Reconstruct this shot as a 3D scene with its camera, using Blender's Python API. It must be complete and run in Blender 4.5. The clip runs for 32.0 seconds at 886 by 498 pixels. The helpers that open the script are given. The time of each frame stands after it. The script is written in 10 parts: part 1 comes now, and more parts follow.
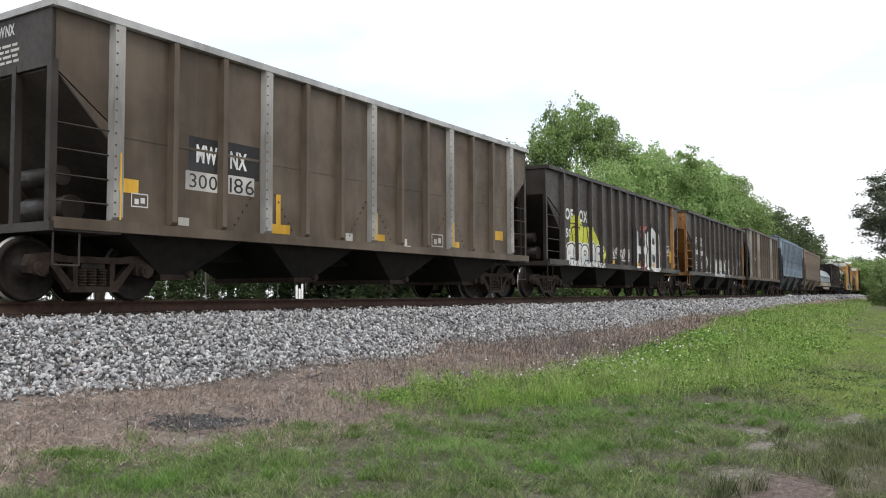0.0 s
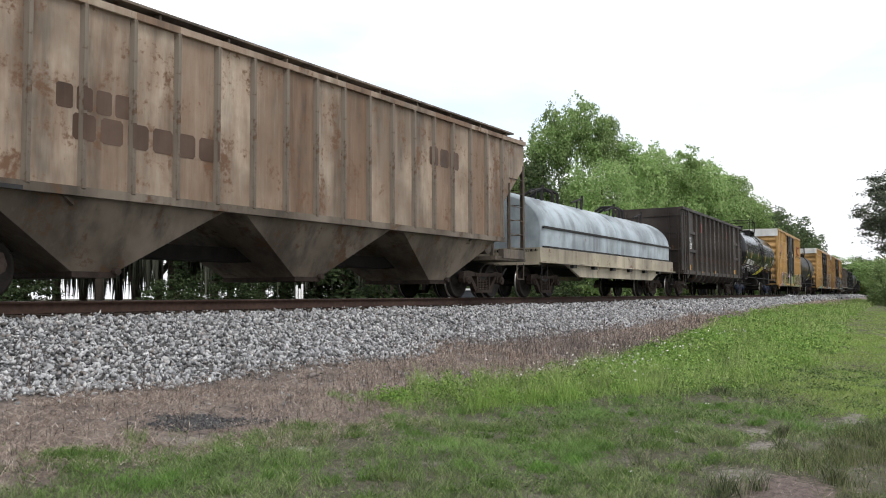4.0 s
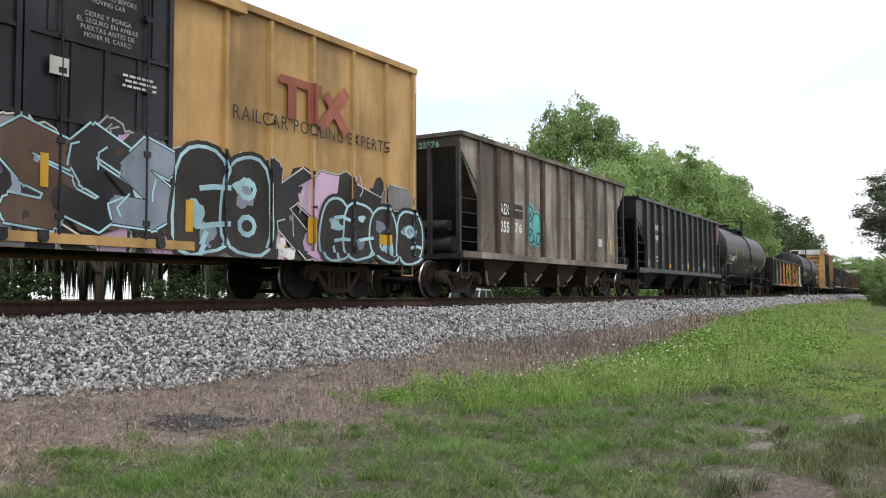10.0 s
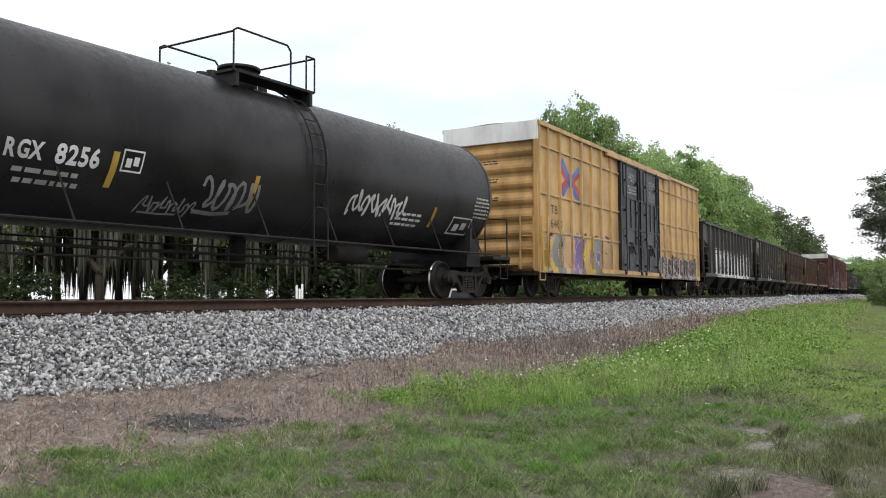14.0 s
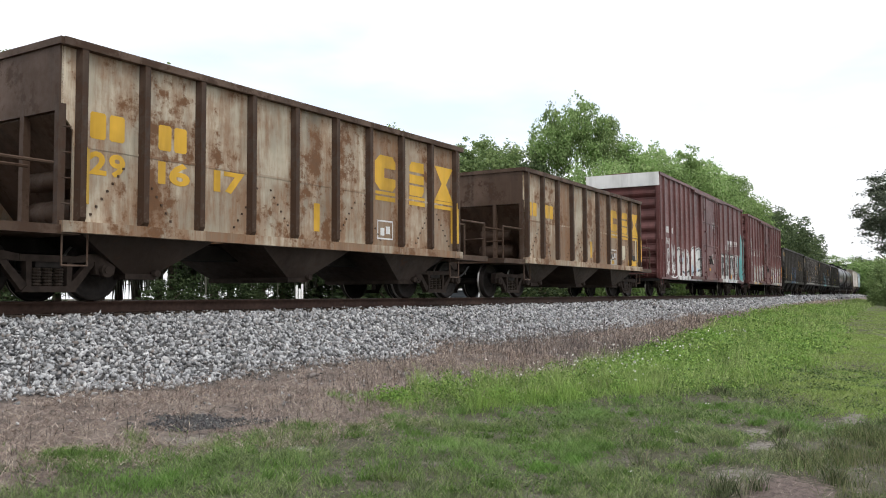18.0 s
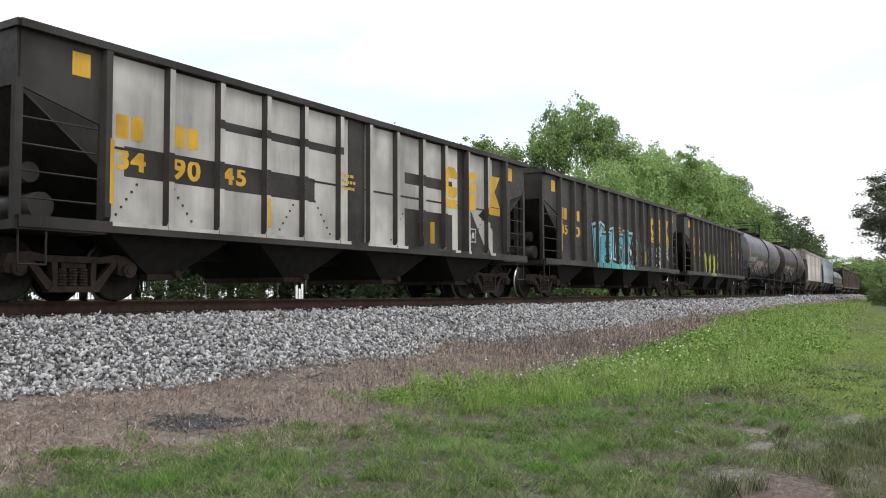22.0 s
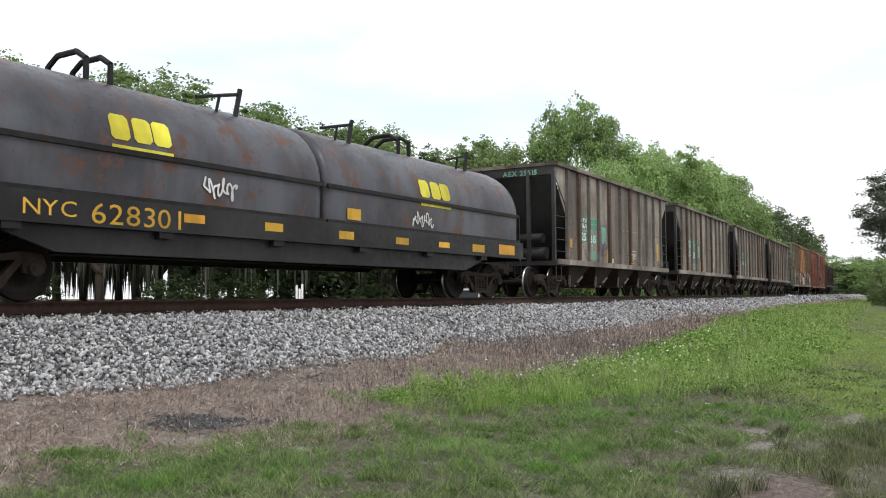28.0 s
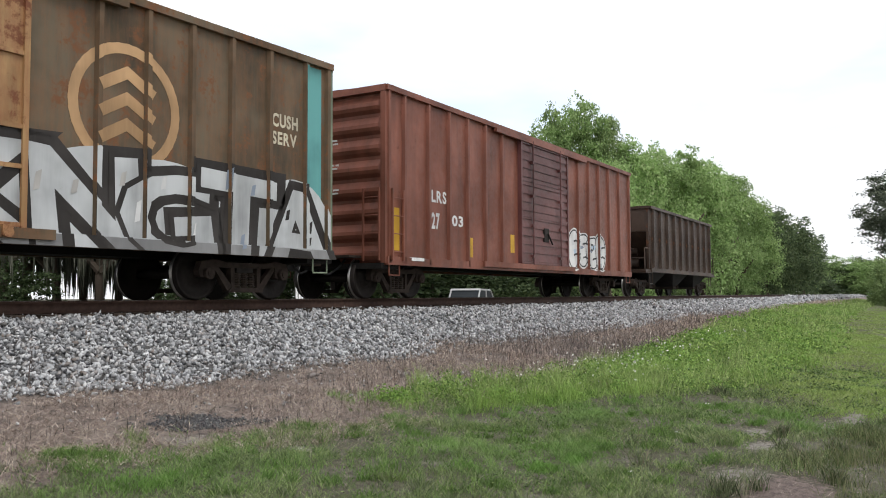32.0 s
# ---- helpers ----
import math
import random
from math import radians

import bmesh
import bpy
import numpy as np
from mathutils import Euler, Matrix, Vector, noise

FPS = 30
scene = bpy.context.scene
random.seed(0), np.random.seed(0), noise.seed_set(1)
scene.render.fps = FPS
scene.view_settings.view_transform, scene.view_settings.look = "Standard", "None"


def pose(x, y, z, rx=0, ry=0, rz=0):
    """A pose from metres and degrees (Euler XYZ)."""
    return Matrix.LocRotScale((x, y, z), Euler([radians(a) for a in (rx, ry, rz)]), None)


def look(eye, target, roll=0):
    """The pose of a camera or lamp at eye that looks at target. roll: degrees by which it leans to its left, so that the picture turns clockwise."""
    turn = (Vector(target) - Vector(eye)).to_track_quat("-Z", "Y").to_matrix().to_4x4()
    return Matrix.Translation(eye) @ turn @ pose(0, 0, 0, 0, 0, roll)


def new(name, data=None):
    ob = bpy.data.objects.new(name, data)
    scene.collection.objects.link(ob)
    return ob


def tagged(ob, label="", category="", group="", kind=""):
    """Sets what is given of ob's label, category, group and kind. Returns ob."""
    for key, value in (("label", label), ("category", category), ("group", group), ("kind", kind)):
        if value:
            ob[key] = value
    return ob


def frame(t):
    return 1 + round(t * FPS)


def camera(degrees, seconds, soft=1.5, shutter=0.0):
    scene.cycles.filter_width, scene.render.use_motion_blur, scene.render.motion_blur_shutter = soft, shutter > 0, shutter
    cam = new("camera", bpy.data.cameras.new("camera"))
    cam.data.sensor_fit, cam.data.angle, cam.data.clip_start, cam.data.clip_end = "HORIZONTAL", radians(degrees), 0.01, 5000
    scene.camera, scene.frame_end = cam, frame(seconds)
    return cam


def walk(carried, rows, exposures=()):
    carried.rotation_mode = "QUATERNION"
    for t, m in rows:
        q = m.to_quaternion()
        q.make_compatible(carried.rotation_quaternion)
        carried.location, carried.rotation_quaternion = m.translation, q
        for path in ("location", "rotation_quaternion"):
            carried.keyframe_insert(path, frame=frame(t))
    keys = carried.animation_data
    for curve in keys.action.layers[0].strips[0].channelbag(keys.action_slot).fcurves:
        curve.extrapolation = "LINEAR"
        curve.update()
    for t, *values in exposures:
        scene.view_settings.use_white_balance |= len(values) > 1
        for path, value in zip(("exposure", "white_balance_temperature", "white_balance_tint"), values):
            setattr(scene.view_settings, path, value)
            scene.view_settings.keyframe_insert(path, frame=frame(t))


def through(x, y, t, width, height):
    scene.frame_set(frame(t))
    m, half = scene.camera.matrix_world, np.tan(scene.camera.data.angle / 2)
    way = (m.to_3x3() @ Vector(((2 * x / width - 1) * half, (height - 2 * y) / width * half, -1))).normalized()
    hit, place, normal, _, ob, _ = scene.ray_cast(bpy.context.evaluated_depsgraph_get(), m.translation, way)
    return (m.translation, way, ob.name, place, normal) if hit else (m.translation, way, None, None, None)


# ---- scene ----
from collections import namedtuple

# The camera stands still on the grass verge, level with the rail head (z = 0 is the rail top).
EYE = Vector((0.0, 0.0, 0.056))
YAW, PITCH, ROLL = 0.5876, 0.0551, -0.26
cam = camera(55.27, 32.0, soft=1.0)
AIM = EYE + Vector((math.cos(YAW) * math.cos(PITCH), math.sin(YAW) * math.cos(PITCH), math.sin(PITCH)))
STAND = look(EYE, AIM, ROLL)
walk(cam, [(0.0, STAND), (32.0, STAND)], exposures=[(0.0, 0.0, 6420, 10), (32.0, 0.0, 6420, 10)])

# ---- the track's line: gentle curve near the camera, straight further off ----
TRACK_Y = 12.345
BENDS = ((-120.0, 0.0), (-60.0, 0.0015), (-20.0, 0.0027), (40.0, 0.0013), (65.0, 0.0), (900.0, 0.0))
GRID_S = np.linspace(-400.0, 1100.0, 3001)
_k = np.interp(GRID_S, [b[0] for b in BENDS], [b[1] for b in BENDS])
_d = GRID_S[1] - GRID_S[0]
GRID_T = np.concatenate([[0], np.cumsum((_k[1:] + _k[:-1]) / 2 * _d)])
GRID_T -= np.interp(0.0, GRID_S, GRID_T)
_m = (GRID_T[1:] + GRID_T[:-1]) / 2
GRID_X = np.concatenate([[0], np.cumsum(np.cos(_m) * _d)])
GRID_X -= np.interp(0.0, GRID_S, GRID_X)
GRID_Y = np.concatenate([[0], np.cumsum(np.sin(_m) * _d)])
GRID_Y += TRACK_Y - np.interp(0.0, GRID_S, GRID_Y)


def on_track(s, side=0.0):
    """Place and heading at s metres along the track; side > 0 is away from the camera."""
    x, y, a = np.interp(s, GRID_S, GRID_X), np.interp(s, GRID_S, GRID_Y), np.interp(s, GRID_S, GRID_T)
    return x - side * np.sin(a), y + side * np.cos(a), a


SPEED, SLOWING = 20.6988, -0.02797


def travelled(t):
    """Metres that the train has rolled since 16 s."""
    return SPEED * (t - 16.0) + 0.5 * SLOWING * (t - 16.0) ** 2
# ---- light: bright, thinly overcast sky, and a soft high sun behind the camera ----
SUN_ELEVATION, SUN_TURN = radians(58), radians(200)
world = bpy.data.worlds.new("sky")
scene.world = world
world.use_nodes = True
wn, wl = world.node_tree.nodes, world.node_tree.links
wn.clear()
sky = wn.new("ShaderNodeTexSky")
sky.sky_type, sky.sun_disc = "NISHITA", False
sky.sun_elevation, sky.sun_rotation = SUN_ELEVATION, SUN_TURN
sky.dust_density, sky.air_density = 2.0, 1.0
blue = wn.new("ShaderNodeVectorMath")
blue.operation = "SCALE"
blue.inputs["Scale"].default_value = 0.27
wl.new(sky.outputs[0], blue.inputs[0])
coord = wn.new("ShaderNodeTexCoord")
stretch = wn.new("ShaderNodeMapping")
stretch.inputs["Scale"].default_value = (1.0, 1.0, 3.2)
wl.new(coord.outputs["Generated"], stretch.inputs["Vector"])
cloud = wn.new("ShaderNodeTexNoise")
cloud.inputs["Scale"].default_value, cloud.inputs["Detail"].default_value = 2.6, 5.0
wl.new(stretch.outputs["Vector"], cloud.inputs["Vector"])
cover = wn.new("ShaderNodeValToRGB")
cover.color_ramp.elements[0].position, cover.color_ramp.elements[1].position = 0.30, 0.50
cover.color_ramp.elements[0].color = (0.55, 0.55, 0.55, 1)
wl.new(cloud.outputs["Fac"], cover.inputs["Fac"])
blend = wn.new("ShaderNodeMix")
blend.data_type = "RGBA"
wl.new(cover.outputs["Color"], blend.inputs["Factor"])
wl.new(blue.outputs["Vector"], blend.inputs[6])
blend.inputs[7].default_value = (1.12, 1.13, 1.15, 1)
back = wn.new("ShaderNodeBackground")
back.inputs["Strength"].default_value = 1.0
wl.new(blend.outputs[2], back.inputs["Color"])
out = wn.new("ShaderNodeOutputWorld")
wl.new(back.outputs[0], out.inputs["Surface"])
sun = new("sun", bpy.data.lights.new("sun", "SUN"))
sun.data.energy, sun.data.angle, sun.data.color = 1.3, radians(16), (1.0, 0.96, 0.9)
# high, behind the camera and a little to its left
sun.matrix_world = look((-20, -40, 80), (6, 8, 0))
# ---- materials ----
def mat(name):
    m = bpy.data.materials.new(name)
    m.use_nodes = True
    nt = m.node_tree
    b = nt.nodes["Principled BSDF"]
    return m, nt, b


def tex_noise(nt, vec, scale, detail=4.0, rough=0.55):
    n = nt.nodes.new("ShaderNodeTexNoise")
    n.inputs["Scale"].default_value, n.inputs["Detail"].default_value = scale, detail
    n.inputs["Roughness"].default_value = rough
    nt.links.new(vec, n.inputs["Vector"])
    return n.outputs["Fac"]


def ramp(nt, fac, lo, hi):
    r = nt.nodes.new("ShaderNodeMapRange")
    r.inputs["From Min"].default_value, r.inputs["From Max"].default_value = lo, hi
    r.interpolation_type = "SMOOTHSTEP"
    nt.links.new(fac, r.inputs["Value"])
    return r.outputs["Result"]


def math_node(nt, op, a, b):
    n = nt.nodes.new("ShaderNodeMath")
    n.operation = op
    for k, v in ((0, a), (1, b)):
        if isinstance(v, (int, float)):
            n.inputs[k].default_value = v
        else:
            nt.links.new(v, n.inputs[k])
    return n.outputs[0]


def mix_col(nt, fac, a, b, mode="MIX"):
    n = nt.nodes.new("ShaderNodeMix")
    n.data_type, n.blend_type = "RGBA", mode
    for key, v in (("Factor", fac), (6, a), (7, b)):
        if isinstance(v, (int, float)):
            n.inputs[key].default_value = v
        elif isinstance(v, tuple):
            n.inputs[key].default_value = (*v[:3], 1)
        else:
            nt.links.new(v, n.inputs[key])
    return n.outputs[2]


def coords(nt, scale=(1, 1, 1), kind="Object"):
    c = nt.nodes.new("ShaderNodeTexCoord")
    m = nt.nodes.new("ShaderNodeMapping")
    m.inputs["Scale"].default_value = scale
    nt.links.new(c.outputs[kind], m.inputs["Vector"])
    return m.outputs["Vector"]


def bump(nt, b, fac, strength, distance=0.01):
    n = nt.nodes.new("ShaderNodeBump")
    n.inputs["Strength"].default_value, n.inputs["Distance"].default_value = strength, distance
    nt.links.new(fac, n.inputs["Height"])
    nt.links.new(n.outputs["Normal"], b.inputs["Normal"])


RUST = (0.13, 0.055, 0.025)
SOOT = (0.022, 0.019, 0.017)


def paint(name, col, rust=0.2, dirt=0.35, fade=0.15, rough=0.55, dent=0.25, rustcol=RUST, seed=0.0, panels=0.0, start=0.0, wash=0.0):
    """Weathered car paint: faded patches, soot runs, chalky streaks, rust blooms and faint dents.
    panels: the width of sheets that have aged unlike one another, from start on. wash: how far rusty water has stained it."""
    m, nt, b = mat(name)
    vec = coords(nt)
    off = nt.nodes.new("ShaderNodeVectorMath")
    off.inputs[1].default_value = (seed * 7.3, seed * 3.1, seed * 1.7)
    nt.links.new(vec, off.inputs[0])
    v = off.outputs[0]

    def stretched(x, z):
        run = nt.nodes.new("ShaderNodeMapping")
        run.inputs["Scale"].default_value = (x, x, z)
        nt.links.new(v, run.inputs["Vector"])
        return run.outputs["Vector"]

    broad = tex_noise(nt, v, 0.6, 4.0)
    fine = tex_noise(nt, v, 9.0, 6.0, 0.7)
    blot = tex_noise(nt, v, 1.7, 5.0, 0.65)
    runs = tex_noise(nt, stretched(1.3, 0.2), 1.5, 5.0, 0.6)
    thin = tex_noise(nt, stretched(11.0, 0.5), 1.3, 4.0, 0.6)
    pale = tuple(min(1, c * 1.35 + 0.03) for c in col)
    dark = tuple(c * 0.6 for c in col)
    aged = mix_col(nt, ramp(nt, broad, 0.35, 0.65), dark, pale)
    c = mix_col(nt, min(0.95, fade * 2), col, aged)
    if panels:
        sep = nt.nodes.new("ShaderNodeSeparateXYZ")
        nt.links.new(vec, sep.inputs[0])
        k = math_node(nt, "FLOOR", math_node(nt, "DIVIDE", math_node(nt, "SUBTRACT", sep.outputs[0], start), panels), 0.0)
        info = nt.nodes.new("ShaderNodeObjectInfo")
        wh = nt.nodes.new("ShaderNodeTexWhiteNoise")
        wh.noise_dimensions = "1D"
        nt.links.new(math_node(nt, "ADD", math_node(nt, "MULTIPLY", info.outputs["Random"], 37.0), k), wh.inputs["W"])
        c = mix_col(nt, math_node(nt, "MULTIPLY", ramp(nt, wh.outputs["Value"], 0.35, 0.85), 0.85), c, tuple(x * 0.16 + y * 0.85 for x, y in zip(col, rustcol)))
    c = mix_col(nt, math_node(nt, "MULTIPLY", ramp(nt, thin, 0.52, 0.75), 0.4 * fade + 0.05), c, pale)
    c = mix_col(nt, math_node(nt, "MULTIPLY", ramp(nt, runs, 0.42, 0.72), min(1.0, dirt * 1.35)), c, SOOT)
    if wash:
        drip = tex_noise(nt, stretched(5.0, 0.7), 1.4, 7.0, 0.72)
        veil = math_node(nt, "ADD", math_node(nt, "MULTIPLY", drip, 0.6), math_node(nt, "MULTIPLY", blot, 0.4))
        c = mix_col(nt, math_node(nt, "MULTIPLY", ramp(nt, veil, 0.38, 0.6), wash), c, mix_col(nt, fine, tuple(x * 0.9 for x in rustcol), tuple(min(1, x * 2.4) for x in rustcol)))
    spot = math_node(nt, "ADD", math_node(nt, "MULTIPLY", blot, 0.45), math_node(nt, "ADD", math_node(nt, "MULTIPLY", fine, 0.3), math_node(nt, "MULTIPLY", runs, 0.25)))
    edge = 0.69 - 0.29 * rust
    c = mix_col(nt, ramp(nt, spot, edge - 0.02, edge + 0.05), c, mix_col(nt, fine, tuple(x * 0.6 for x in rustcol), tuple(x * 1.5 for x in rustcol)))
    nt.links.new(c, b.inputs["Base Color"])
    nt.links.new(ramp(nt, fine, -0.3 + (0.5 - rough), 1.6 + (0.5 - rough)), b.inputs["Roughness"])
    b.inputs["Specular IOR Level"].default_value = 0.38 if rough < 0.45 else 0.24
    both = math_node(nt, "ADD", math_node(nt, "MULTIPLY", fine, 0.15), broad)
    bump(nt, b, both, dent, 0.04)
    return m


def plain(name, col, rough=0.6, metal=0.0, var=0.25, scale=6.0, bumpy=0.15):
    m, nt, b = mat(name)
    v = coords(nt)
    n = tex_noise(nt, v, scale, 5.0)
    n2 = tex_noise(nt, v, scale * 0.13, 2.0)
    both = math_node(nt, "ADD", math_node(nt, "MULTIPLY", n, 0.6), math_node(nt, "MULTIPLY", n2, 0.4))
    c = mix_col(nt, ramp(nt, both, 0.3, 0.7), tuple(x * (1 - var) for x in col), tuple(min(1, x * (1 + var)) for x in col))
    nt.links.new(c, b.inputs["Base Color"])
    b.inputs["Roughness"].default_value, b.inputs["Metallic"].default_value = rough, metal
    b.inputs["Specular IOR Level"].default_value = 0.5 if rough < 0.5 else 0.2
    if bumpy:
        bump(nt, b, n, bumpy, 0.01)
    return m


def pieces(name, cols, rough=0.8, key="island"):
    """Colour by piece: every stone, blade or leaf of a heap takes one of the tones."""
    m, nt, b = mat(name)
    if key == "island":
        g = nt.nodes.new("ShaderNodeNewGeometry")
        f = g.outputs["Random Per Island"]
    else:
        g = nt.nodes.new("ShaderNodeObjectInfo")
        f = g.outputs["Random"]
    r = nt.nodes.new("ShaderNodeValToRGB")
    els = r.color_ramp.elements
    while len(els) < len(cols):
        els.new(0.5)
    for i, c in enumerate(cols):
        els[i].position = i / (len(cols) - 1)
        els[i].color = (*c, 1)
    nt.links.new(f, r.inputs["Fac"])
    v = coords(nt)
    n = tex_noise(nt, v, 40.0, 3.0)
    c = mix_col(nt, 0.35, r.outputs["Color"], n, "OVERLAY")
    nt.links.new(c, b.inputs["Base Color"])
    b.inputs["Roughness"].default_value = rough
    b.inputs["Specular IOR Level"].default_value = 0.2
    return m


def leafy(name, cols, rough=0.6, through=0.35):
    m = pieces(name, cols, rough)
    nt = m.node_tree
    b = nt.nodes["Principled BSDF"]
    col = b.inputs["Base Color"].links[0].from_socket
    tr = nt.nodes.new("ShaderNodeBsdfTranslucent")
    nt.links.new(col, tr.inputs["Color"])
    mx = nt.nodes.new("ShaderNodeMixShader")
    mx.inputs[0].default_value = through
    nt.links.new(b.outputs[0], mx.inputs[1])
    nt.links.new(tr.outputs[0], mx.inputs[2])
    nt.links.new(mx.outputs[0], nt.nodes["Material Output"].inputs["Surface"])
    return m


M = {}
M["steel"] = plain("dark_running_gear", (0.026, 0.022, 0.02), 0.8, 0.0, 0.4)
# ---- mesh helpers ----
def part(name, data, material, parent=None, label=""):
    """Link a bmesh (or a mesh) as one mesh object under a thing or a part."""
    if isinstance(data, bmesh.types.BMesh):
        me = bpy.data.meshes.new(name)
        data.to_mesh(me)
        data.free()
    else:
        me = data
    if material is not None and not me.materials:
        me.materials.append(material)
    ob = new(name, me)
    if parent is not None:
        ob.parent = parent
    if label:
        ob["label"] = label
    return ob


def mesh_of(name, verts, faces, smooth=False):
    """A mesh from numpy arrays: faces is an (n, k) array."""
    verts, faces = np.asarray(verts, np.float32), np.asarray(faces, np.int32)
    me = bpy.data.meshes.new(name)
    n, k = faces.shape
    me.vertices.add(len(verts))
    me.vertices.foreach_set("co", verts.ravel())
    me.loops.add(n * k)
    me.loops.foreach_set("vertex_index", faces.ravel())
    me.polygons.add(n)
    me.polygons.foreach_set("loop_start", np.arange(0, n * k, k, dtype=np.int32))
    me.update(calc_edges=True)
    if smooth:
        me.polygons.foreach_set("use_smooth", np.ones(n, bool))
    return me


def box(bm, x0, x1, y0, y1, z0, z1):
    """Add a box to a bmesh."""
    v = [bm.verts.new((x, y, z)) for x in (x0, x1) for y in (y0, y1) for z in (z0, z1)]
    for f in ((0, 1, 3, 2), (4, 6, 7, 5), (0, 4, 5, 1), (2, 3, 7, 6), (0, 2, 6, 4), (1, 5, 7, 3)):
        bm.faces.new([v[i] for i in f])
    return bm


def prism(bm, outline, y0, y1):
    """Add a prism: an outline in x and z, from y0 to y1."""
    a = [bm.verts.new((x, y0, z)) for x, z in outline]
    b = [bm.verts.new((x, y1, z)) for x, z in outline]
    n = len(outline)
    bm.faces.new(a)
    bm.faces.new(b[::-1])
    for i in range(n):
        bm.faces.new((a[(i + 1) % n], a[i], b[i], b[(i + 1) % n]))
    return bm


def rod(bm, p, q, r, n=6, r2=None):
    """Add a rod from p to q."""
    p, q = Vector(p), Vector(q)
    d = (q - p).normalized()
    u = d.orthogonal().normalized()
    w = d.cross(u)
    r2 = r if r2 is None else r2
    a = [bm.verts.new(p + r * (math.cos(k * math.tau / n) * u + math.sin(k * math.tau / n) * w)) for k in range(n)]
    b = [bm.verts.new(q + r2 * (math.cos(k * math.tau / n) * u + math.sin(k * math.tau / n) * w)) for k in range(n)]
    bm.faces.new(a[::-1])
    bm.faces.new(b)
    for k in range(n):
        f = bm.faces.new((a[k], a[(k + 1) % n], b[(k + 1) % n], b[k]))
        f.smooth = n > 6
    return bm


def pipe(bm, pts, r, n=6):
    for p, q in zip(pts, pts[1:]):
        rod(bm, p, q, r, n)
    return bm


# ---- the ground: one sheet, shaped as an embankment along the track ----
PROFILE = ((-700, -1.7), (-60, -1.5), (-12, -1.35), (-6, -1.25), (-4.3, -1.05), (-1.9, -0.33), (-1.3, -0.25), (1.3, -0.25),
           (1.9, -0.33), (3.9, -0.92), (5.0, -1.06), (7.0, -1.22), (10.0, -1.34), (14.0, -1.46), (30.0, -1.5), (700, -1.6))


def ground_z(d):
    """Height of the ground at d metres from the track's middle, d > 0 on the camera's side."""
    return np.interp(d, [p[0] for p in PROFILE], [p[1] for p in PROFILE])


def ballast_foot(s):
    """How far from the track's middle the crushed stone reaches."""
    return np.interp(s, (4.6, 5.7, 6.6, 8.4, 9.8, 10.7, 13, 20, 25, 30, 41, 66, 120), (3.95, 4.15, 4.42, 4.12, 4.0, 4.22, 3.75, 3.78, 3.6, 3.35, 3.15, 2.9, 2.7))


def grass_edge(s):
    """How far from the track's middle the green begins; beside the ballast lies dead straw."""
    return np.interp(s, (0, 3.7, 4.6, 5.4, 6.3, 6.8, 7.4, 8, 9, 10, 11, 13, 17, 21, 24, 30, 40, 54, 126), (5.8, 5.95, 6.1, 6.35, 6.6, 6.6, 6.35, 6.2, 6.2, 6.6, 6.85, 6.8, 6.5, 6.15, 5.75, 4.95, 4.25, 3.8, 3.4))


def lush_end(s):
    """Where the tall weeds that follow the dead strip give way to shorter grass."""
    return np.interp(s, (6.5, 7.5, 8.5, 10, 11, 12, 14.5, 18, 23, 30, 50, 126), (6.6, 7.1, 7.4, 8.2, 8.9, 9.2, 9.4, 9.3, 9.0, 8.3, 7.2, 6.8))


def spot(s, d, cs, cd, rs, rd):
    return np.exp(-(((s - cs) / rs) ** 2 + ((d - cd) / rd) ** 2))


def sandy(s, d):
    """Worn pale spots on the verge."""
    return (spot(s, d, 9.0, 10.22, 0.4, 0.16) + spot(s, d, 7.95, 10.48, 0.55, 0.14) + 0.9 * spot(s, d, 9.9, 10.72, 0.4, 0.14) + spot(s, d, 10.6, 10.95, 0.5, 0.14)
            + 0.8 * spot(s, d, 6.5, 10.62, 0.35, 0.3) + 0.9 * spot(s, d, 5.3, 7.3, 0.22, 0.16) + 0.8 * spot(s, d, 5.0, 6.25, 0.5, 0.16) + 0.6 * spot(s, d, 6.3, 7.9, 0.3, 0.12) + 0.6 * spot(s, d, 4.5, 6.85, 0.25, 0.1))


def barren(s, d):
    """Brown bare earth with dead litter."""
    return spot(s, d, 6.2, 11.1, 0.55, 0.3) + 0.9 * spot(s, d, 3.25, 6.65, 0.35, 0.3) + 0.6 * spot(s, d, 7.1, 6.75, 0.7, 0.28) + 0.6 * spot(s, d, 5.75, 6.05, 0.75, 0.4)


def wander(a, b):
    return np.sin(a * 1.3 + 0.7 * np.sin(b * 0.9)) * np.sin(b * 1.7 + 0.4 * np.sin(a * 1.1))


def relief(s, d):
    """Uneven ground off the ballast."""
    w = np.clip((np.abs(d) - 4.4) / 2.0, 0, 1)
    return w * (0.05 * wander(s * 0.8, d * 0.8) + 0.025 * wander(s * 2.3 + 5, d * 2.1))


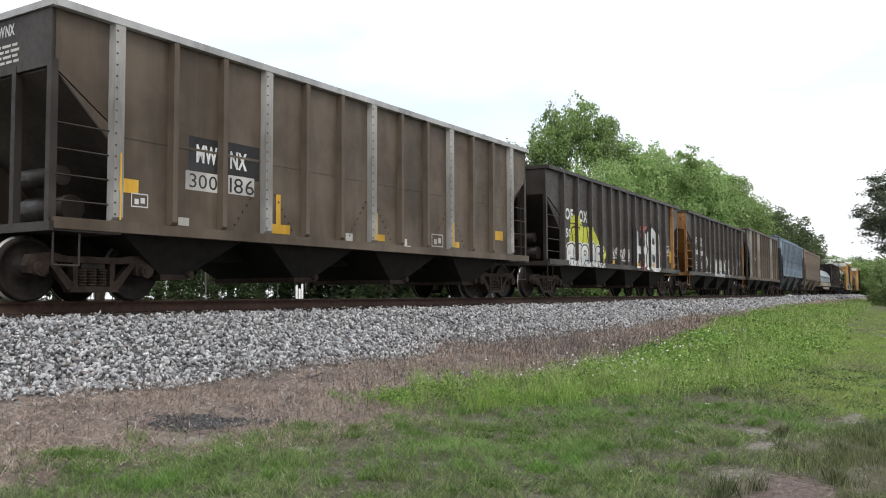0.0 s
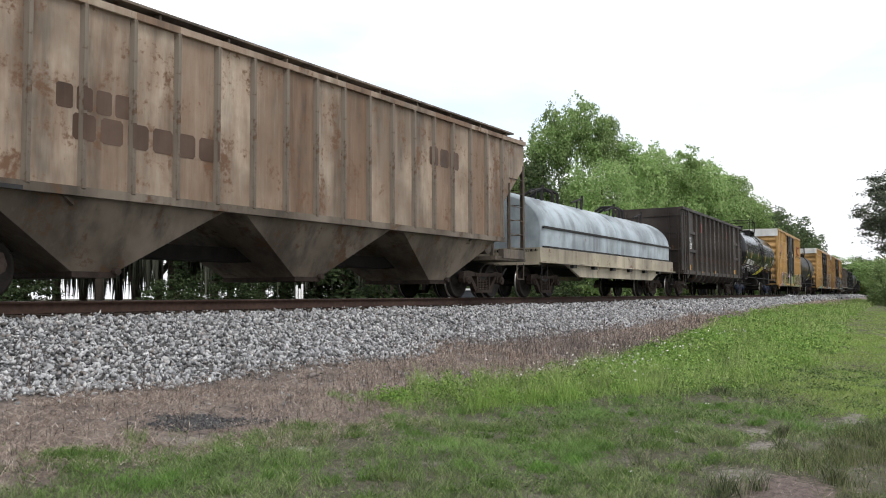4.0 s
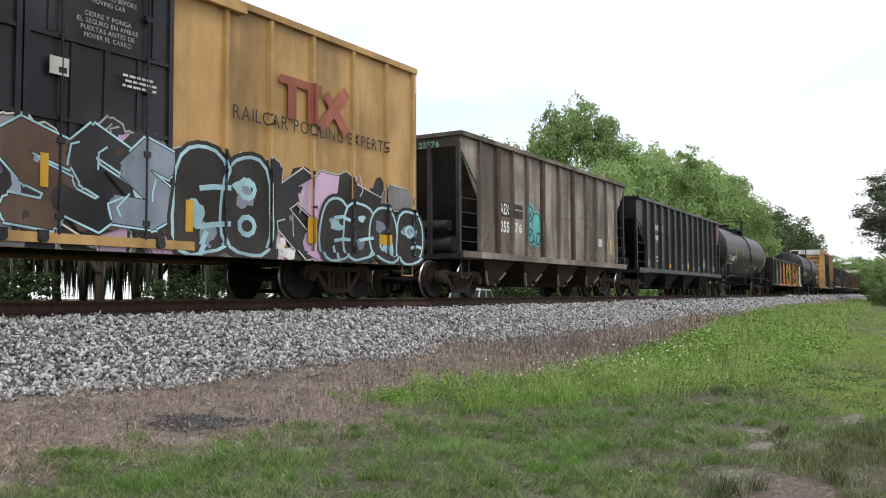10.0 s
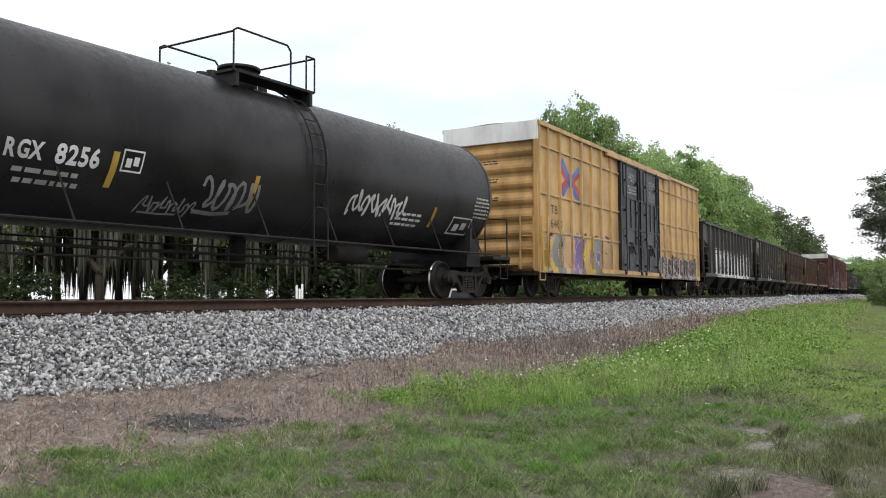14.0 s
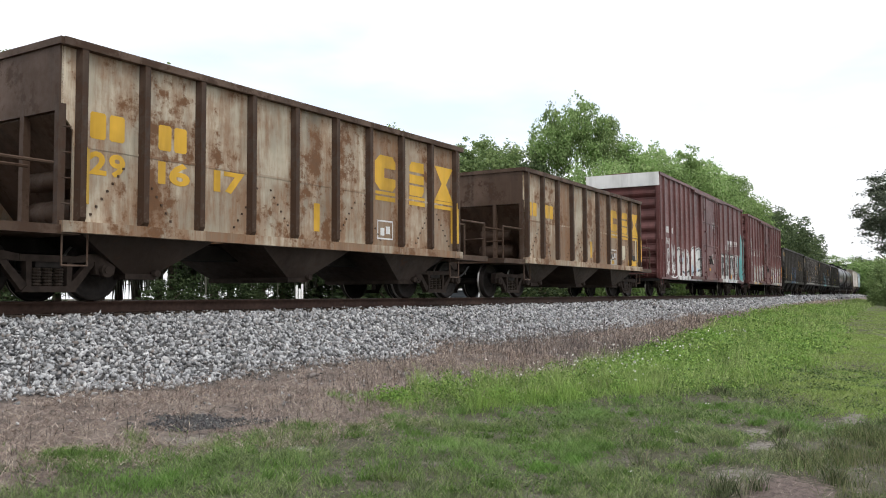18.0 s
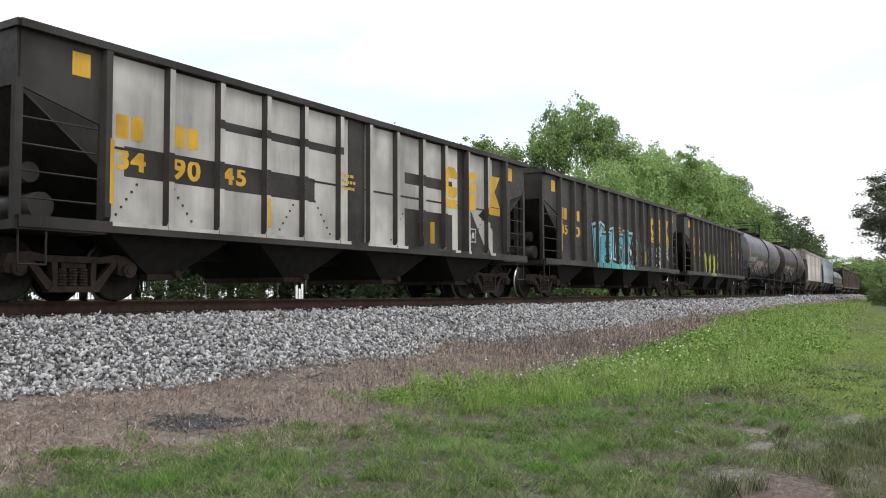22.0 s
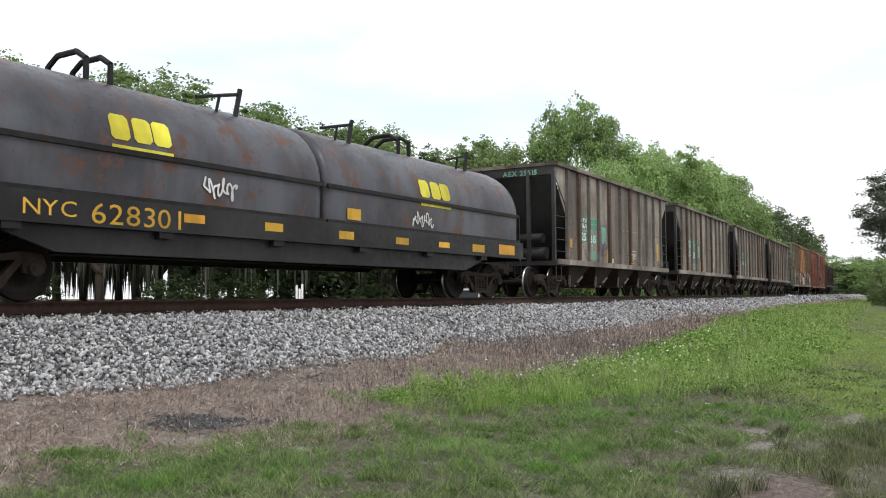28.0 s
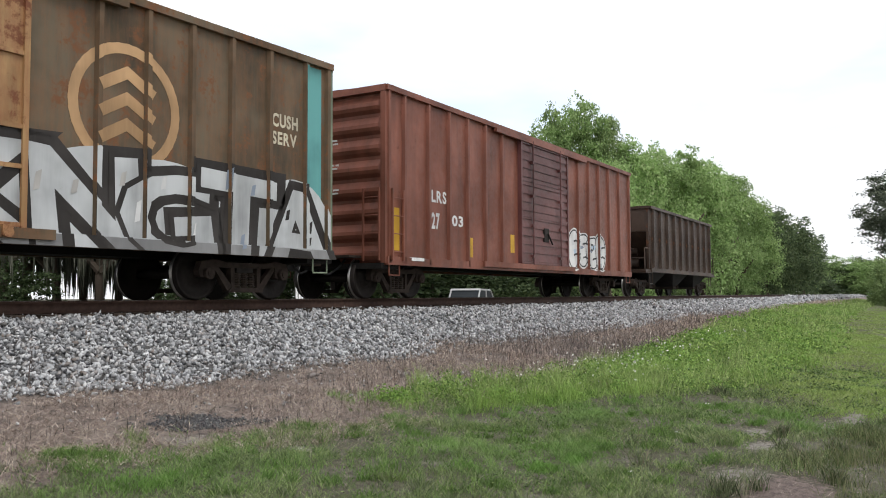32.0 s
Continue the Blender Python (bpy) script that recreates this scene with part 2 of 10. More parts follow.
def ground_sheet():
    s = np.concatenate([np.linspace(-900, -40, 20), np.arange(-36, 0, 0.8), np.arange(0, 24, 0.14), np.arange(24, 80, 0.8), np.linspace(84, 1500, 60)])
    d = np.concatenate([[-700, -300, -120, -60, -30, -18, -12], np.arange(-9, 3.4, 0.4), np.arange(3.5, 13, 0.12), np.arange(13.2, 16, 0.4), [18, 22, 30, 50, 100, 250, 600]])
    S, Dd = np.meshgrid(s, d, indexing="ij")
    Sc = np.clip(S, -390, 1090)
    x, y, a = on_track(Sc, -Dd)
    x, y = x + (S - Sc) * np.cos(a), y + (S - Sc) * np.sin(a)
    z = ground_z(Dd) + relief(S, Dd)
    v = np.stack([x, y, z], -1).reshape(-1, 3)
    n, m = S.shape
    i = np.arange(n * m).reshape(n, m)
    f = np.stack([i[:-1, :-1], i[:-1, 1:], i[1:, 1:], i[1:, :-1]], -1).reshape(-1, 4)
    me = mesh_of("ground", v, f[:, ::-1], True)
    # distance from the track's middle and along it, for the soil's zones
    at = me.attributes.new("verge", "FLOAT_VECTOR", "POINT")
    at.data.foreach_set("vector", np.stack([S, Dd, grass_edge(S)], -1).reshape(-1).astype(np.float32))
    at = me.attributes.new("worn", "FLOAT_VECTOR", "POINT")
    at.data.foreach_set("vector", np.stack([sandy(S, Dd), barren(S, Dd), ballast_foot(S)], -1).reshape(-1).astype(np.float32))
    return me


def soil():
    m, nt, b = mat("soil_and_stones")
    at = nt.nodes.new("ShaderNodeAttribute")
    at.attribute_name = "verge"
    sep = nt.nodes.new("ShaderNodeSeparateXYZ")
    nt.links.new(at.outputs["Vector"], sep.inputs[0])
    flat = nt.nodes.new("ShaderNodeCombineXYZ")
    nt.links.new(sep.outputs[0], flat.inputs[0])
    nt.links.new(sep.outputs[1], flat.inputs[1])
    v = flat.outputs[0]
    n1, n2, n3 = tex_noise(nt, v, 0.5, 4), ramp(nt, tex_noise(nt, v, 14.0, 8, 0.75), 0.3, 0.7), tex_noise(nt, v, 2.0, 6, 0.65)
    vor = nt.nodes.new("ShaderNodeTexVoronoi")
    vor.inputs["Scale"].default_value = 16.0
    nt.links.new(v, vor.inputs["Vector"])
    # the bed's dark cells and base paint in the shade of gaps between stones
    stone = mix_col(nt, ramp(nt, vor.outputs["Distance"], 0.05, 0.5), (0.14, 0.135, 0.13), (0.02, 0.018, 0.017))
    stone = mix_col(nt, 0.5, stone, mix_col(nt, n2, (0.05, 0.048, 0.045), (0.2, 0.195, 0.19)))
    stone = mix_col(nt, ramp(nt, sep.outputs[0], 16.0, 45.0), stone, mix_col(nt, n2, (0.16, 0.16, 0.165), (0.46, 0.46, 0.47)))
    straw = mix_col(nt, ramp(nt, n3, 0.38, 0.6), mix_col(nt, n2, (0.05, 0.038, 0.034), (0.2, 0.155, 0.135)), mix_col(nt, n2, (0.1, 0.078, 0.066), (0.36, 0.295, 0.25)))
    green = mix_col(nt, n2, (0.045, 0.043, 0.026), (0.125, 0.118, 0.07))
    dirt = mix_col(nt, n2, (0.06, 0.05, 0.04), (0.24, 0.215, 0.18))
    green = mix_col(nt, ramp(nt, n3, 0.52, 0.66), green, dirt)
    d = math_node(nt, "ADD", sep.outputs[1], math_node(nt, "MULTIPLY", math_node(nt, "SUBTRACT", n3, 0.5), 1.6))
    at2 = nt.nodes.new("ShaderNodeAttribute")
    at2.attribute_name = "worn"
    worn = nt.nodes.new("ShaderNodeSeparateXYZ")
    nt.links.new(at2.outputs["Vector"], worn.inputs[0])
    c = mix_col(nt, ramp(nt, math_node(nt, "SUBTRACT", d, worn.outputs[2]), -0.2, 0.4), stone, straw)
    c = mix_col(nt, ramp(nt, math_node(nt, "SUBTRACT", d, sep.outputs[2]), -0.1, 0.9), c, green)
    jag = math_node(nt, "ADD", math_node(nt, "MULTIPLY", math_node(nt, "SUBTRACT", n3, 0.5), 1.6), math_node(nt, "MULTIPLY", math_node(nt, "SUBTRACT", n2, 0.5), 0.5))
    c = mix_col(nt, ramp(nt, math_node(nt, "ADD", worn.outputs[1], jag), 0.3, 0.65), c, mix_col(nt, n2, (0.07, 0.05, 0.045), (0.22, 0.17, 0.15)))
    c = mix_col(nt, ramp(nt, math_node(nt, "ADD", worn.outputs[0], jag), 0.4, 0.75), c, mix_col(nt, n2, (0.12, 0.105, 0.088), (0.29, 0.265, 0.23)))
    far = math_node(nt, "MULTIPLY", d, -1.0)
    c = mix_col(nt, ramp(nt, far, 4.0, 5.5), c, green)
    nt.links.new(c, b.inputs["Base Color"])
    b.inputs["Roughness"].default_value = 0.95
    bump(nt, b, n2, 0.5, 0.04)
    return m


M["soil"] = soil()
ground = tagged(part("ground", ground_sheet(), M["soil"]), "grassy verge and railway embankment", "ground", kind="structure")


# ---- track: rails and ties ----
def sweep(name, outline, side, s0, s1, step):
    """A closed outline (side, z) drawn along the track."""
    s = np.arange(s0, s1 + step, step)
    n, k = len(s), len(outline)
    rows = []
    for o, z in outline:
        x, y, a = on_track(s, side + o)
        rows.append(np.stack([x, y, np.full(n, z)], -1))
    v = np.stack(rows, 1).reshape(-1, 3)
    i = np.arange(n * k).reshape(n, k)
    j = np.roll(i, -1, 1)
    f = np.stack([i[:-1], i[1:], j[1:], j[:-1]], -1).reshape(-1, 4)
    return mesh_of(name, v, f)


RAIL_OUTLINE = ((-0.037, 0.0), (0.037, 0.0), (0.037, -0.03), (0.012, -0.045), (0.009, -0.15), (0.07, -0.165), (0.07, -0.18), (-0.07, -0.18), (-0.07, -0.165), (-0.009, -0.15), (-0.012, -0.045), (-0.037, -0.03))
M["rail"] = plain("rusty_rail", (0.055, 0.032, 0.024), 0.7, 0.2, 0.35, 12)
M["tie"] = plain("weathered_tie", (0.06, 0.045, 0.035), 0.95, 0, 0.4, 8)
M["rail_head"] = plain("polished_rail_head", (0.3, 0.28, 0.26), 0.35, 0.8, 0.2, 12, 0.05)
track = tagged(new("track"), "railway track with rusty rails and wooden ties", "track", kind="structure")
for side in (-0.754, 0.754):
    part("rail", sweep("rail", RAIL_OUTLINE, side, -200, 620, 2.0), M["rail"], track, "rusty brown steel rail")
    part("rail_head", sweep("rail_head", ((-0.03, 0.002), (0.03, 0.002), (0.03, -0.004), (-0.03, -0.004)), side, -200, 620, 2.0), M["rail_head"], track, "bright worn running surface")
TIE = bpy.data.meshes.new("tie")
_bm = box(bmesh.new(), -0.11, 0.11, -1.3, 1.3, -0.36, -0.182)
_bm.to_mesh(TIE)
_bm.free()
TIE.materials.append(M["tie"])
for k in range(150):
    tx, ty, ta = on_track(-8.0 + k * 0.53)
    tie = part("tie", TIE, None, track)
    tie.matrix_local = pose(float(tx), float(ty), 0, 0, 0, math.degrees(float(ta)))
from mathutils import geometry

# ---- glyphs of the built-in font, made once and reused for every stencil ----
GLYPHS = {}


def make_glyphs(chars):
    made = []
    for fat in (0.0, 0.035, 0.075, 0.115):
        for ch in chars:
            cu = bpy.data.curves.new("glyph", "FONT")
            cu.body, cu.size, cu.offset, cu.resolution_u = ch, 1.0, fat, 3
            made.append((ch, fat, new("glyph", cu), cu))
    deps = bpy.context.evaluated_depsgraph_get()
    deps.update()
    for ch, fat, ob, cu in made:
        me = bpy.data.meshes.new_from_object(ob.evaluated_get(deps))
        me.calc_loop_triangles()
        pts = [(v.co.x, v.co.y) for v in me.vertices]
        tris = [[pts[i] for i in t.vertices] for t in me.loop_triangles]
        GLYPHS[ch, fat] = tris, max((p[0] for p in pts), default=0.3)
        bpy.data.meshes.remove(me)
    for ch, fat, ob, cu in made:
        bpy.data.objects.remove(ob)
        bpy.data.curves.remove(cu)


make_glyphs("ABCDEFGHIJKLMNOPQRSTUVWXYZ0123456789abcdefghilnoprstuxy ")


def letters(text, u0, u1, z0, z1, fat=0.0, lean=0.0, jitter=0.0, seed=0):
    """Triangles of a word stretched into a box, letter by letter."""
    rnd = random.Random(seed)
    out, pen = [], 0.0
    for ch in text:
        if ch == " ":
            pen += 0.35
            continue
        tris, wide = GLYPHS[ch, fat]
        up, tall = rnd.uniform(-jitter, jitter), 1 + rnd.uniform(-jitter, jitter)
        out.append([[(pen + x, (y + up) * tall) for x, y in t] for t in tris])
        pen += wide + 0.07
    if not out:
        return out
    every = [p for g in out for t in g for p in t]
    lo, hi = min(p[0] for p in every), max(p[0] for p in every)
    b, tp = min(p[1] for p in every), max(p[1] for p in every)
    fx, fz = (u1 - u0) / max(hi - lo, 1e-6), (z1 - z0) / max(tp - b, 1e-6)
    return [[[(u0 + (x - lo) * fx + lean * (y - b) * fz, z0 + (y - b) * fz) for x, y in t] for t in g] for g in out]


def word(*args):
    return [t for g in letters(*args) for t in g]


# ---- flat shapes for stencils and sprayed paint, as polygons in u (along the car) and z ----
def rect(u0, u1, z0, z1):
    return [[(u0, z0), (u1, z0), (u1, z1), (u0, z1)]]


def blob(cu, cz, ru, rz, rnd, n=16, rough=0.18):
    ph = [rnd.uniform(0, math.tau) for _ in range(3)]
    pts = []
    for k in range(n):
        a = k * math.tau / n
        r = 1 + rough * (math.sin(2 * a + ph[0]) * 0.5 + math.sin(3 * a + ph[1]) * 0.5 + math.sin(5 * a + ph[2]) * 0.3)
        pts.append((cu + ru * r * math.cos(a), cz + rz * r * math.sin(a)))
    return [[(cu, cz), pts[k], pts[(k + 1) % n]] for k in range(n)]


def stroke(pts, w):
    out = []
    for (a, b), (c, d) in zip(pts, pts[1:]):
        L = math.hypot(c - a, d - b) or 1e-6
        nx, nz = -(d - b) / L * w, (c - a) / L * w
        ex, ez = (c - a) / L * w * 0.5, (d - b) / L * w * 0.5
        out.append([(a + nx - ex, b + nz - ez), (a - nx - ex, b - nz - ez), (c - nx + ex, d - nz + ez), (c + nx + ex, d + nz + ez)])
    return out


def scribble(u0, u1, z0, z1, seed):
    """An unreadable sprayed tag: quick scrawled lines, one group each."""
    rnd = random.Random(seed)
    wd, h = u1 - u0, z1 - z0
    w = max(0.011, min(0.03, wd * 0.025, h * 0.05))
    rows = 2 if h > wd * 0.9 else 1
    out = []
    for row in range(rows):
        mid, amp = z0 + h * (row + 0.5) / rows, h * 0.46 / rows
        f = max(1.5, wd / max(0.14, amp * 0.9))
        ph = [rnd.uniform(0, math.tau) for _ in range(4)]
        pts = []
        for k in range(int(f * 12)):
            t = k / (f * 12)
            q = 0.65 * math.sin(math.tau * f * t + ph[0]) + 0.28 * math.sin(math.tau * f * 1.63 * t + ph[1]) + 0.2 * math.sin(math.tau * f * 0.37 * t + ph[2])
            pts.append((u0 + wd * (0.06 + 0.88 * t) + 0.11 * amp * 2 * math.sin(math.tau * f * 1.37 * t + ph[3]), mid + amp * max(-1, min(1, q))))
        out.append(stroke(pts, w))
        if rnd.random() < 0.6:
            a = u0 + wd * rnd.uniform(0.0, 0.4)
            out.append(stroke([(a, mid - amp), (a + wd * 0.3, mid - amp * 1.05), (a + wd * 0.55, mid - amp * 0.92)], w))
    return out


def fat_shapes(u0, u1, z0, z1, seed, grow=0.0):
    """Sprayed throw-up forms: fat crooked strokes and loops, one group each."""
    rnd = random.Random(seed)
    h = z1 - z0
    n = max(2, round((u1 - u0) / (h * 0.6)))
    wd = (u1 - u0) / n
    out = []
    for k in range(n):
        a, top = u0 + wd * k, rnd.uniform(0.95, 1.06)
        w = min(wd, h) * rnd.uniform(0.19, 0.26)
        q = lambda x, z: (a + wd * (0.02 + 0.96 * x + rnd.uniform(-0.14, 0.14)), z0 + w + (h - 2 * w) * top * (z + rnd.uniform(-0.1, 0.1)))
        kind = rnd.choice((0, 0, 2, 2, 1, 3))
        if kind == 0:
            lines = [[q(0.5 + 0.5 * math.cos(x), 0.5 + 0.5 * math.sin(x)) for x in np.linspace(rnd.uniform(0.4, 1.2), 6.0, 9)]]
        elif kind == 1:
            lines = [[q(0.05, 0), q(0.0, 0.6), q(0.1, 1)], [q(0.1, 0.95), q(0.9, 0.8), q(0.8, 0.5), q(0.15, 0.45)], [q(0.4, 0.45), q(1.0, 0.0)]]
        elif kind == 2:
            lines = [[q(1, 0.9), q(0.4, 1.0), q(0.05, 0.75), q(0.5, 0.52), q(0.95, 0.3), q(0.6, 0.0), q(0.0, 0.1)]]
        elif kind == 3:
            lines = [[q(0, 0), q(0.1, 1)], [q(0.95, 1), q(0.15, 0.5), q(1.0, 0.0)]]
        else:
            lines = [[q(0.9, 1), q(0.1, 0.95), q(0.05, 0.1), q(0.95, 0.0)], [q(0.1, 0.5), q(0.75, 0.52)]]
        polys = []
        for pts in lines:
            polys += stroke(pts, w + grow)
            for p in pts:
                polys.append([(p[0] + (w + grow) * math.cos(j * math.tau / 8), p[1] + (w + grow) * math.sin(j * math.tau / 8)) for j in range(8)])
        out.append(polys)
    return out


def bubbles(u0, u1, z0, z1, seed, grow=0.0):
    """Fat throw-up shapes, side by side."""
    rnd = random.Random(seed)
    h = z1 - z0
    n = max(2, round((u1 - u0) / (h * 0.62)))
    out = []
    for k in range(n):
        c = u0 + (u1 - u0) * (k + 0.5) / n
        w = (u1 - u0) / n
        top = rnd.uniform(0.78, 1.0)
        out += blob(c + rnd.uniform(-0.06, 0.06) * w, z0 + h * 0.26, w * 0.5 + grow, h * 0.27 + grow, rnd, 14, 0.12)
        out += blob(c + rnd.uniform(-0.1, 0.1) * w, z0 + h * (top - 0.26), w * 0.46 + grow, h * 0.27 + grow, rnd, 14, 0.12)
        out += blob(c - 0.16 * w, z0 + h * 0.5, w * 0.3 + grow, h * 0.4 * top + grow, rnd, 12, 0.08)
    return out


def bubble_cuts(u0, u1, z0, z1, seed):
    """The inner lines of the throw-up shapes."""
    rnd = random.Random(seed + 50)
    h = z1 - z0
    n = max(2, round((u1 - u0) / (h * 0.62)))
    w, wid = (u1 - u0) / n, max(0.012, min(0.028, h * 0.03))
    out = []
    for k in range(n):
        a = u0 + w * k
        if k:
            out += stroke([(a + rnd.uniform(-0.08, 0.08) * w, z0 + h * f) for f in (0.0, 0.3, 0.6, 0.9)], wid)
        q = rnd.random()
        if q < 0.5:
            out += stroke([(a + w * (0.45 + 0.18 * math.cos(x)), z0 + h * (0.62 + 0.13 * math.sin(x))) for x in np.linspace(0, 6.3, 9)], wid)
            out += stroke([(a + w * 0.3, z0 + h * 0.3), (a + w * 0.7, z0 + h * 0.38)], wid)
        else:
            out += stroke([(a + w * 0.75, z0 + h * 0.66), (a + w * 0.35, z0 + h * 0.6), (a + w * 0.65, z0 + h * 0.36), (a + w * 0.25, z0 + h * 0.22)], wid)
    return out


def sprayed(text, u0, u1, z0, z1, seed):
    """Sprayed letters that lean, swell and overlap: for each, its fill, its outline and its halo."""
    rnd = random.Random(seed)
    n, h = len(text), z1 - z0
    wide = [0.7 if ch in "I1" else 1.0 for ch in text]
    out, pen = [], 0.0
    for k, ch in enumerate(text):
        a = u0 + (u1 - u0) * (pen - 0.1) / sum(wide)
        pen += wide[k]
        b = u0 + (u1 - u0) * (pen + 0.1) / sum(wide)
        low, top = z0 + h * rnd.uniform(-0.05, 0.05), z1 + h * rnd.uniform(-0.1, 0.06)
        lean, bow, ph = rnd.uniform(-0.12, 0.12), rnd.uniform(0.02, 0.06), rnd.uniform(0, 6.28)
        base = [p for t in GLYPHS[ch, 0.035][0] for p in t]
        x0, x1 = min(p[0] for p in base), max(p[0] for p in base)
        y0, y1 = min(p[1] for p in base), max(p[1] for p in base)

        def place(x, y):
            f, g = (x - x0) / (x1 - x0), (y - y0) / (y1 - y0)
            return (a + (b - a) * (f + bow * math.sin(4.0 * g + ph) + lean * (g - 0.5)), low + (top - low) * (g + bow * math.sin(4.5 * f + ph)))

        out.append([[[place(x, y) for x, y in t] for t in GLYPHS[ch, fat][0]] for fat in (0.035, 0.075, 0.115)])
    return out


def rounded(cu, cz, ru, rz, rnd, n=22):
    """A swollen four-cornered form."""
    ph, q = [rnd.uniform(0, math.tau) for _ in range(2)], rnd.uniform(2.3, 3.2)
    pts = []
    for k in range(n):
        a = k * math.tau / n
        c, s = math.cos(a), math.sin(a)
        r = (abs(c) ** q + abs(s) ** q) ** (-1 / q) * (1 + 0.05 * math.sin(3 * a + ph[0]) + 0.05 * math.sin(2 * a + ph[1]))
        pts.append((cu + ru * r * c, cz + rz * r * s))
    return [[(cu, cz), pts[k], pts[(k + 1) % n]] for k in range(n)]


def clip(poly, axis, lo, hi):
    """Cut a convex polygon to lo <= axis <= hi."""
    for sign, lim in ((1, lo), (-1, -hi)):
        res = []
        for p, q in zip(poly, poly[1:] + poly[:1]):
            a, b = sign * p[axis] - lim, sign * q[axis] - lim
            if a >= 0:
                res.append(p)
            if (a > 0 > b) or (a < 0 < b):
                f = a / (a - b)
                res.append((p[0] + (q[0] - p[0]) * f, p[1] + (q[1] - p[1]) * f))
        poly = res
        if len(poly) < 3:
            return []
    return poly


def union(polys):
    """Overlapping polygons as one sheet of triangles that share their corners."""
    pts, faces = [], []
    for p in polys:
        area = sum(a[0] * b[1] - b[0] * a[1] for a, b in zip(p, p[1:] + p[:1]))
        if abs(area) < 1e-7:
            continue
        faces.append(list(range(len(pts), len(pts) + len(p))))
        pts += [Vector(q) for q in (p if area > 0 else p[::-1])]
    if not faces:
        return []
    v, _, f, _, _, source = geometry.delaunay_2d_cdt(pts, [], faces, 1, 1e-4)
    return [[(v[i].x, v[i].y) for i in t] for t, src in zip(f, source) if src]


class Flank:
    """The near side of a car, on which paint lies: flat with proud ribs and sill, or round like a tank."""

    def __init__(self, y, steps=(), y_rib=None, tank=None, sill=None, low=-9.0, high=9.0):
        self.y, self.tank, self.low, self.high = y, tank, low, high
        self.sill = sill or (-9.0, y)
        edges = [-50.0]
        self.bands = []
        for a, b in sorted(steps):
            self.bands.append((edges[-1], a, y))
            self.bands.append((a, b, y_rib))
            edges.append(b)
        self.bands.append((edges[-1], 50.0, y))

    def lay(self, polys, lift):
        verts, faces, known = [], [], {}

        def index(p):
            key = tuple(round(c, 5) for c in p)
            if key not in known:
                known[key] = len(verts)
                verts.append(p)
            return known[key]

        def add(piece, place):
            if len(piece) < 3:
                return
            area = sum(p[0] * q[1] - q[0] * p[1] for p, q in zip(piece, piece[1:] + piece[:1]))
            idx = []
            for u, z in piece:
                k = index((u, place(u, z) - lift, z))
                if k not in idx:
                    idx.append(k)
            if len(idx) > 2:
                faces.append(idx if area > 0 else idx[::-1])

        def edge(p, q, y1, y2):
            idx = [index((u, y - lift, z)) for (u, z), y in ((p, y1), (q, y1), (q, y2), (p, y2))]
            if len(set(idx)) == 4:
                faces.append(idx)

        zs, ys = self.sill
        for poly in polys:
            poly = clip(list(poly), 1, self.low, self.high)
            if len(poly) < 3:
                continue
            if self.tank:
                r, rise, cz, th = self.tank

                def place(u, z):
                    k = (z - cz) / rise
                    k = k if k > 0 or rise == r else 0.0
                    q = max(0.0, abs(u) - th + 0.62) / 0.62
                    return -r * math.sqrt(max(max(1 - q * q, 0.0) - k * k, 0.003))

                zz = [p[1] for p in poly]
                for k in range(math.floor(min(zz) / 0.16), math.floor(max(zz) / 0.16) + 1):
                    add(clip(poly, 1, k * 0.16, (k + 1) * 0.16), place)
                continue
            us = [p[0] for p in poly]
            for n, (a, b, y) in enumerate(self.bands):
                if not (a < max(us) and b > min(us)):
                    continue
                piece = clip(poly, 0, a, b)
                if len(piece) < 3:
                    continue
                top, foot = clip(piece, 1, zs, 9.0), clip(piece, 1, -9.0, zs)
                add(top, lambda u, z: y)
                add(foot, lambda u, z: min(y, ys))
                if len(top) > 2 and len(foot) > 2 and ys < y:
                    cut = sorted(p for p in top if abs(p[1] - zs) < 1e-7)
                    if len(cut) > 1:
                        edge(cut[0], cut[-1], y, ys)
                if b < max(us) and n + 1 < len(self.bands):
                    y2 = self.bands[n + 1][2]
                    cut = sorted(p for p in top if abs(p[0] - b) < 1e-7)
                    if len(cut) > 1 and abs(y2 - y) > 1e-6:
                        edge(cut[0], cut[-1], y, y2)
        return verts, faces


def end_word(car, x, text, y0, y1, z0, z1, tone="white"):
    """Lettering on a car's leading end, read from ahead."""
    for g in letters(text, -y0, -y1, z0, z1, 0.035):
        me = bpy.data.meshes.new("letter")
        v = [(x - 0.004, -u, z) for t in g for u, z in t]
        me.from_pydata(v, [], [(3 * k, 3 * k + 1, 3 * k + 2) for k in range(len(g))])
        part("letter", me, tint(tone), car)


def end_rows(car, x, y0, y1, z0, z1, n, tone="pale", seed=1):
    """Rows of small stencilled writing on a car's leading end."""
    rnd = random.Random(seed)
    v = []
    for i in range(n):
        b = z0 + (z1 - z0) * i / n
        a = y0 - rnd.uniform(0, 0.12)
        while a > y1 + 0.05:
            c = max(y1, a - rnd.uniform(0.07, 0.22))
            top = b + (z1 - z0) * 0.5 / n
            v += [(x - 0.004, a, b), (x - 0.004, c, b), (x - 0.004, c, top), (x - 0.004, a, top)]
            a = c - 0.035
    me = bpy.data.meshes.new("fine_stencil")
    me.from_pydata(v, [], [tuple(range(k, k + 4)) for k in range(0, len(v), 4)])
    tagged(part("fine_stencil", me, tint(tone), car), kind="stuff")


TINTS = {}


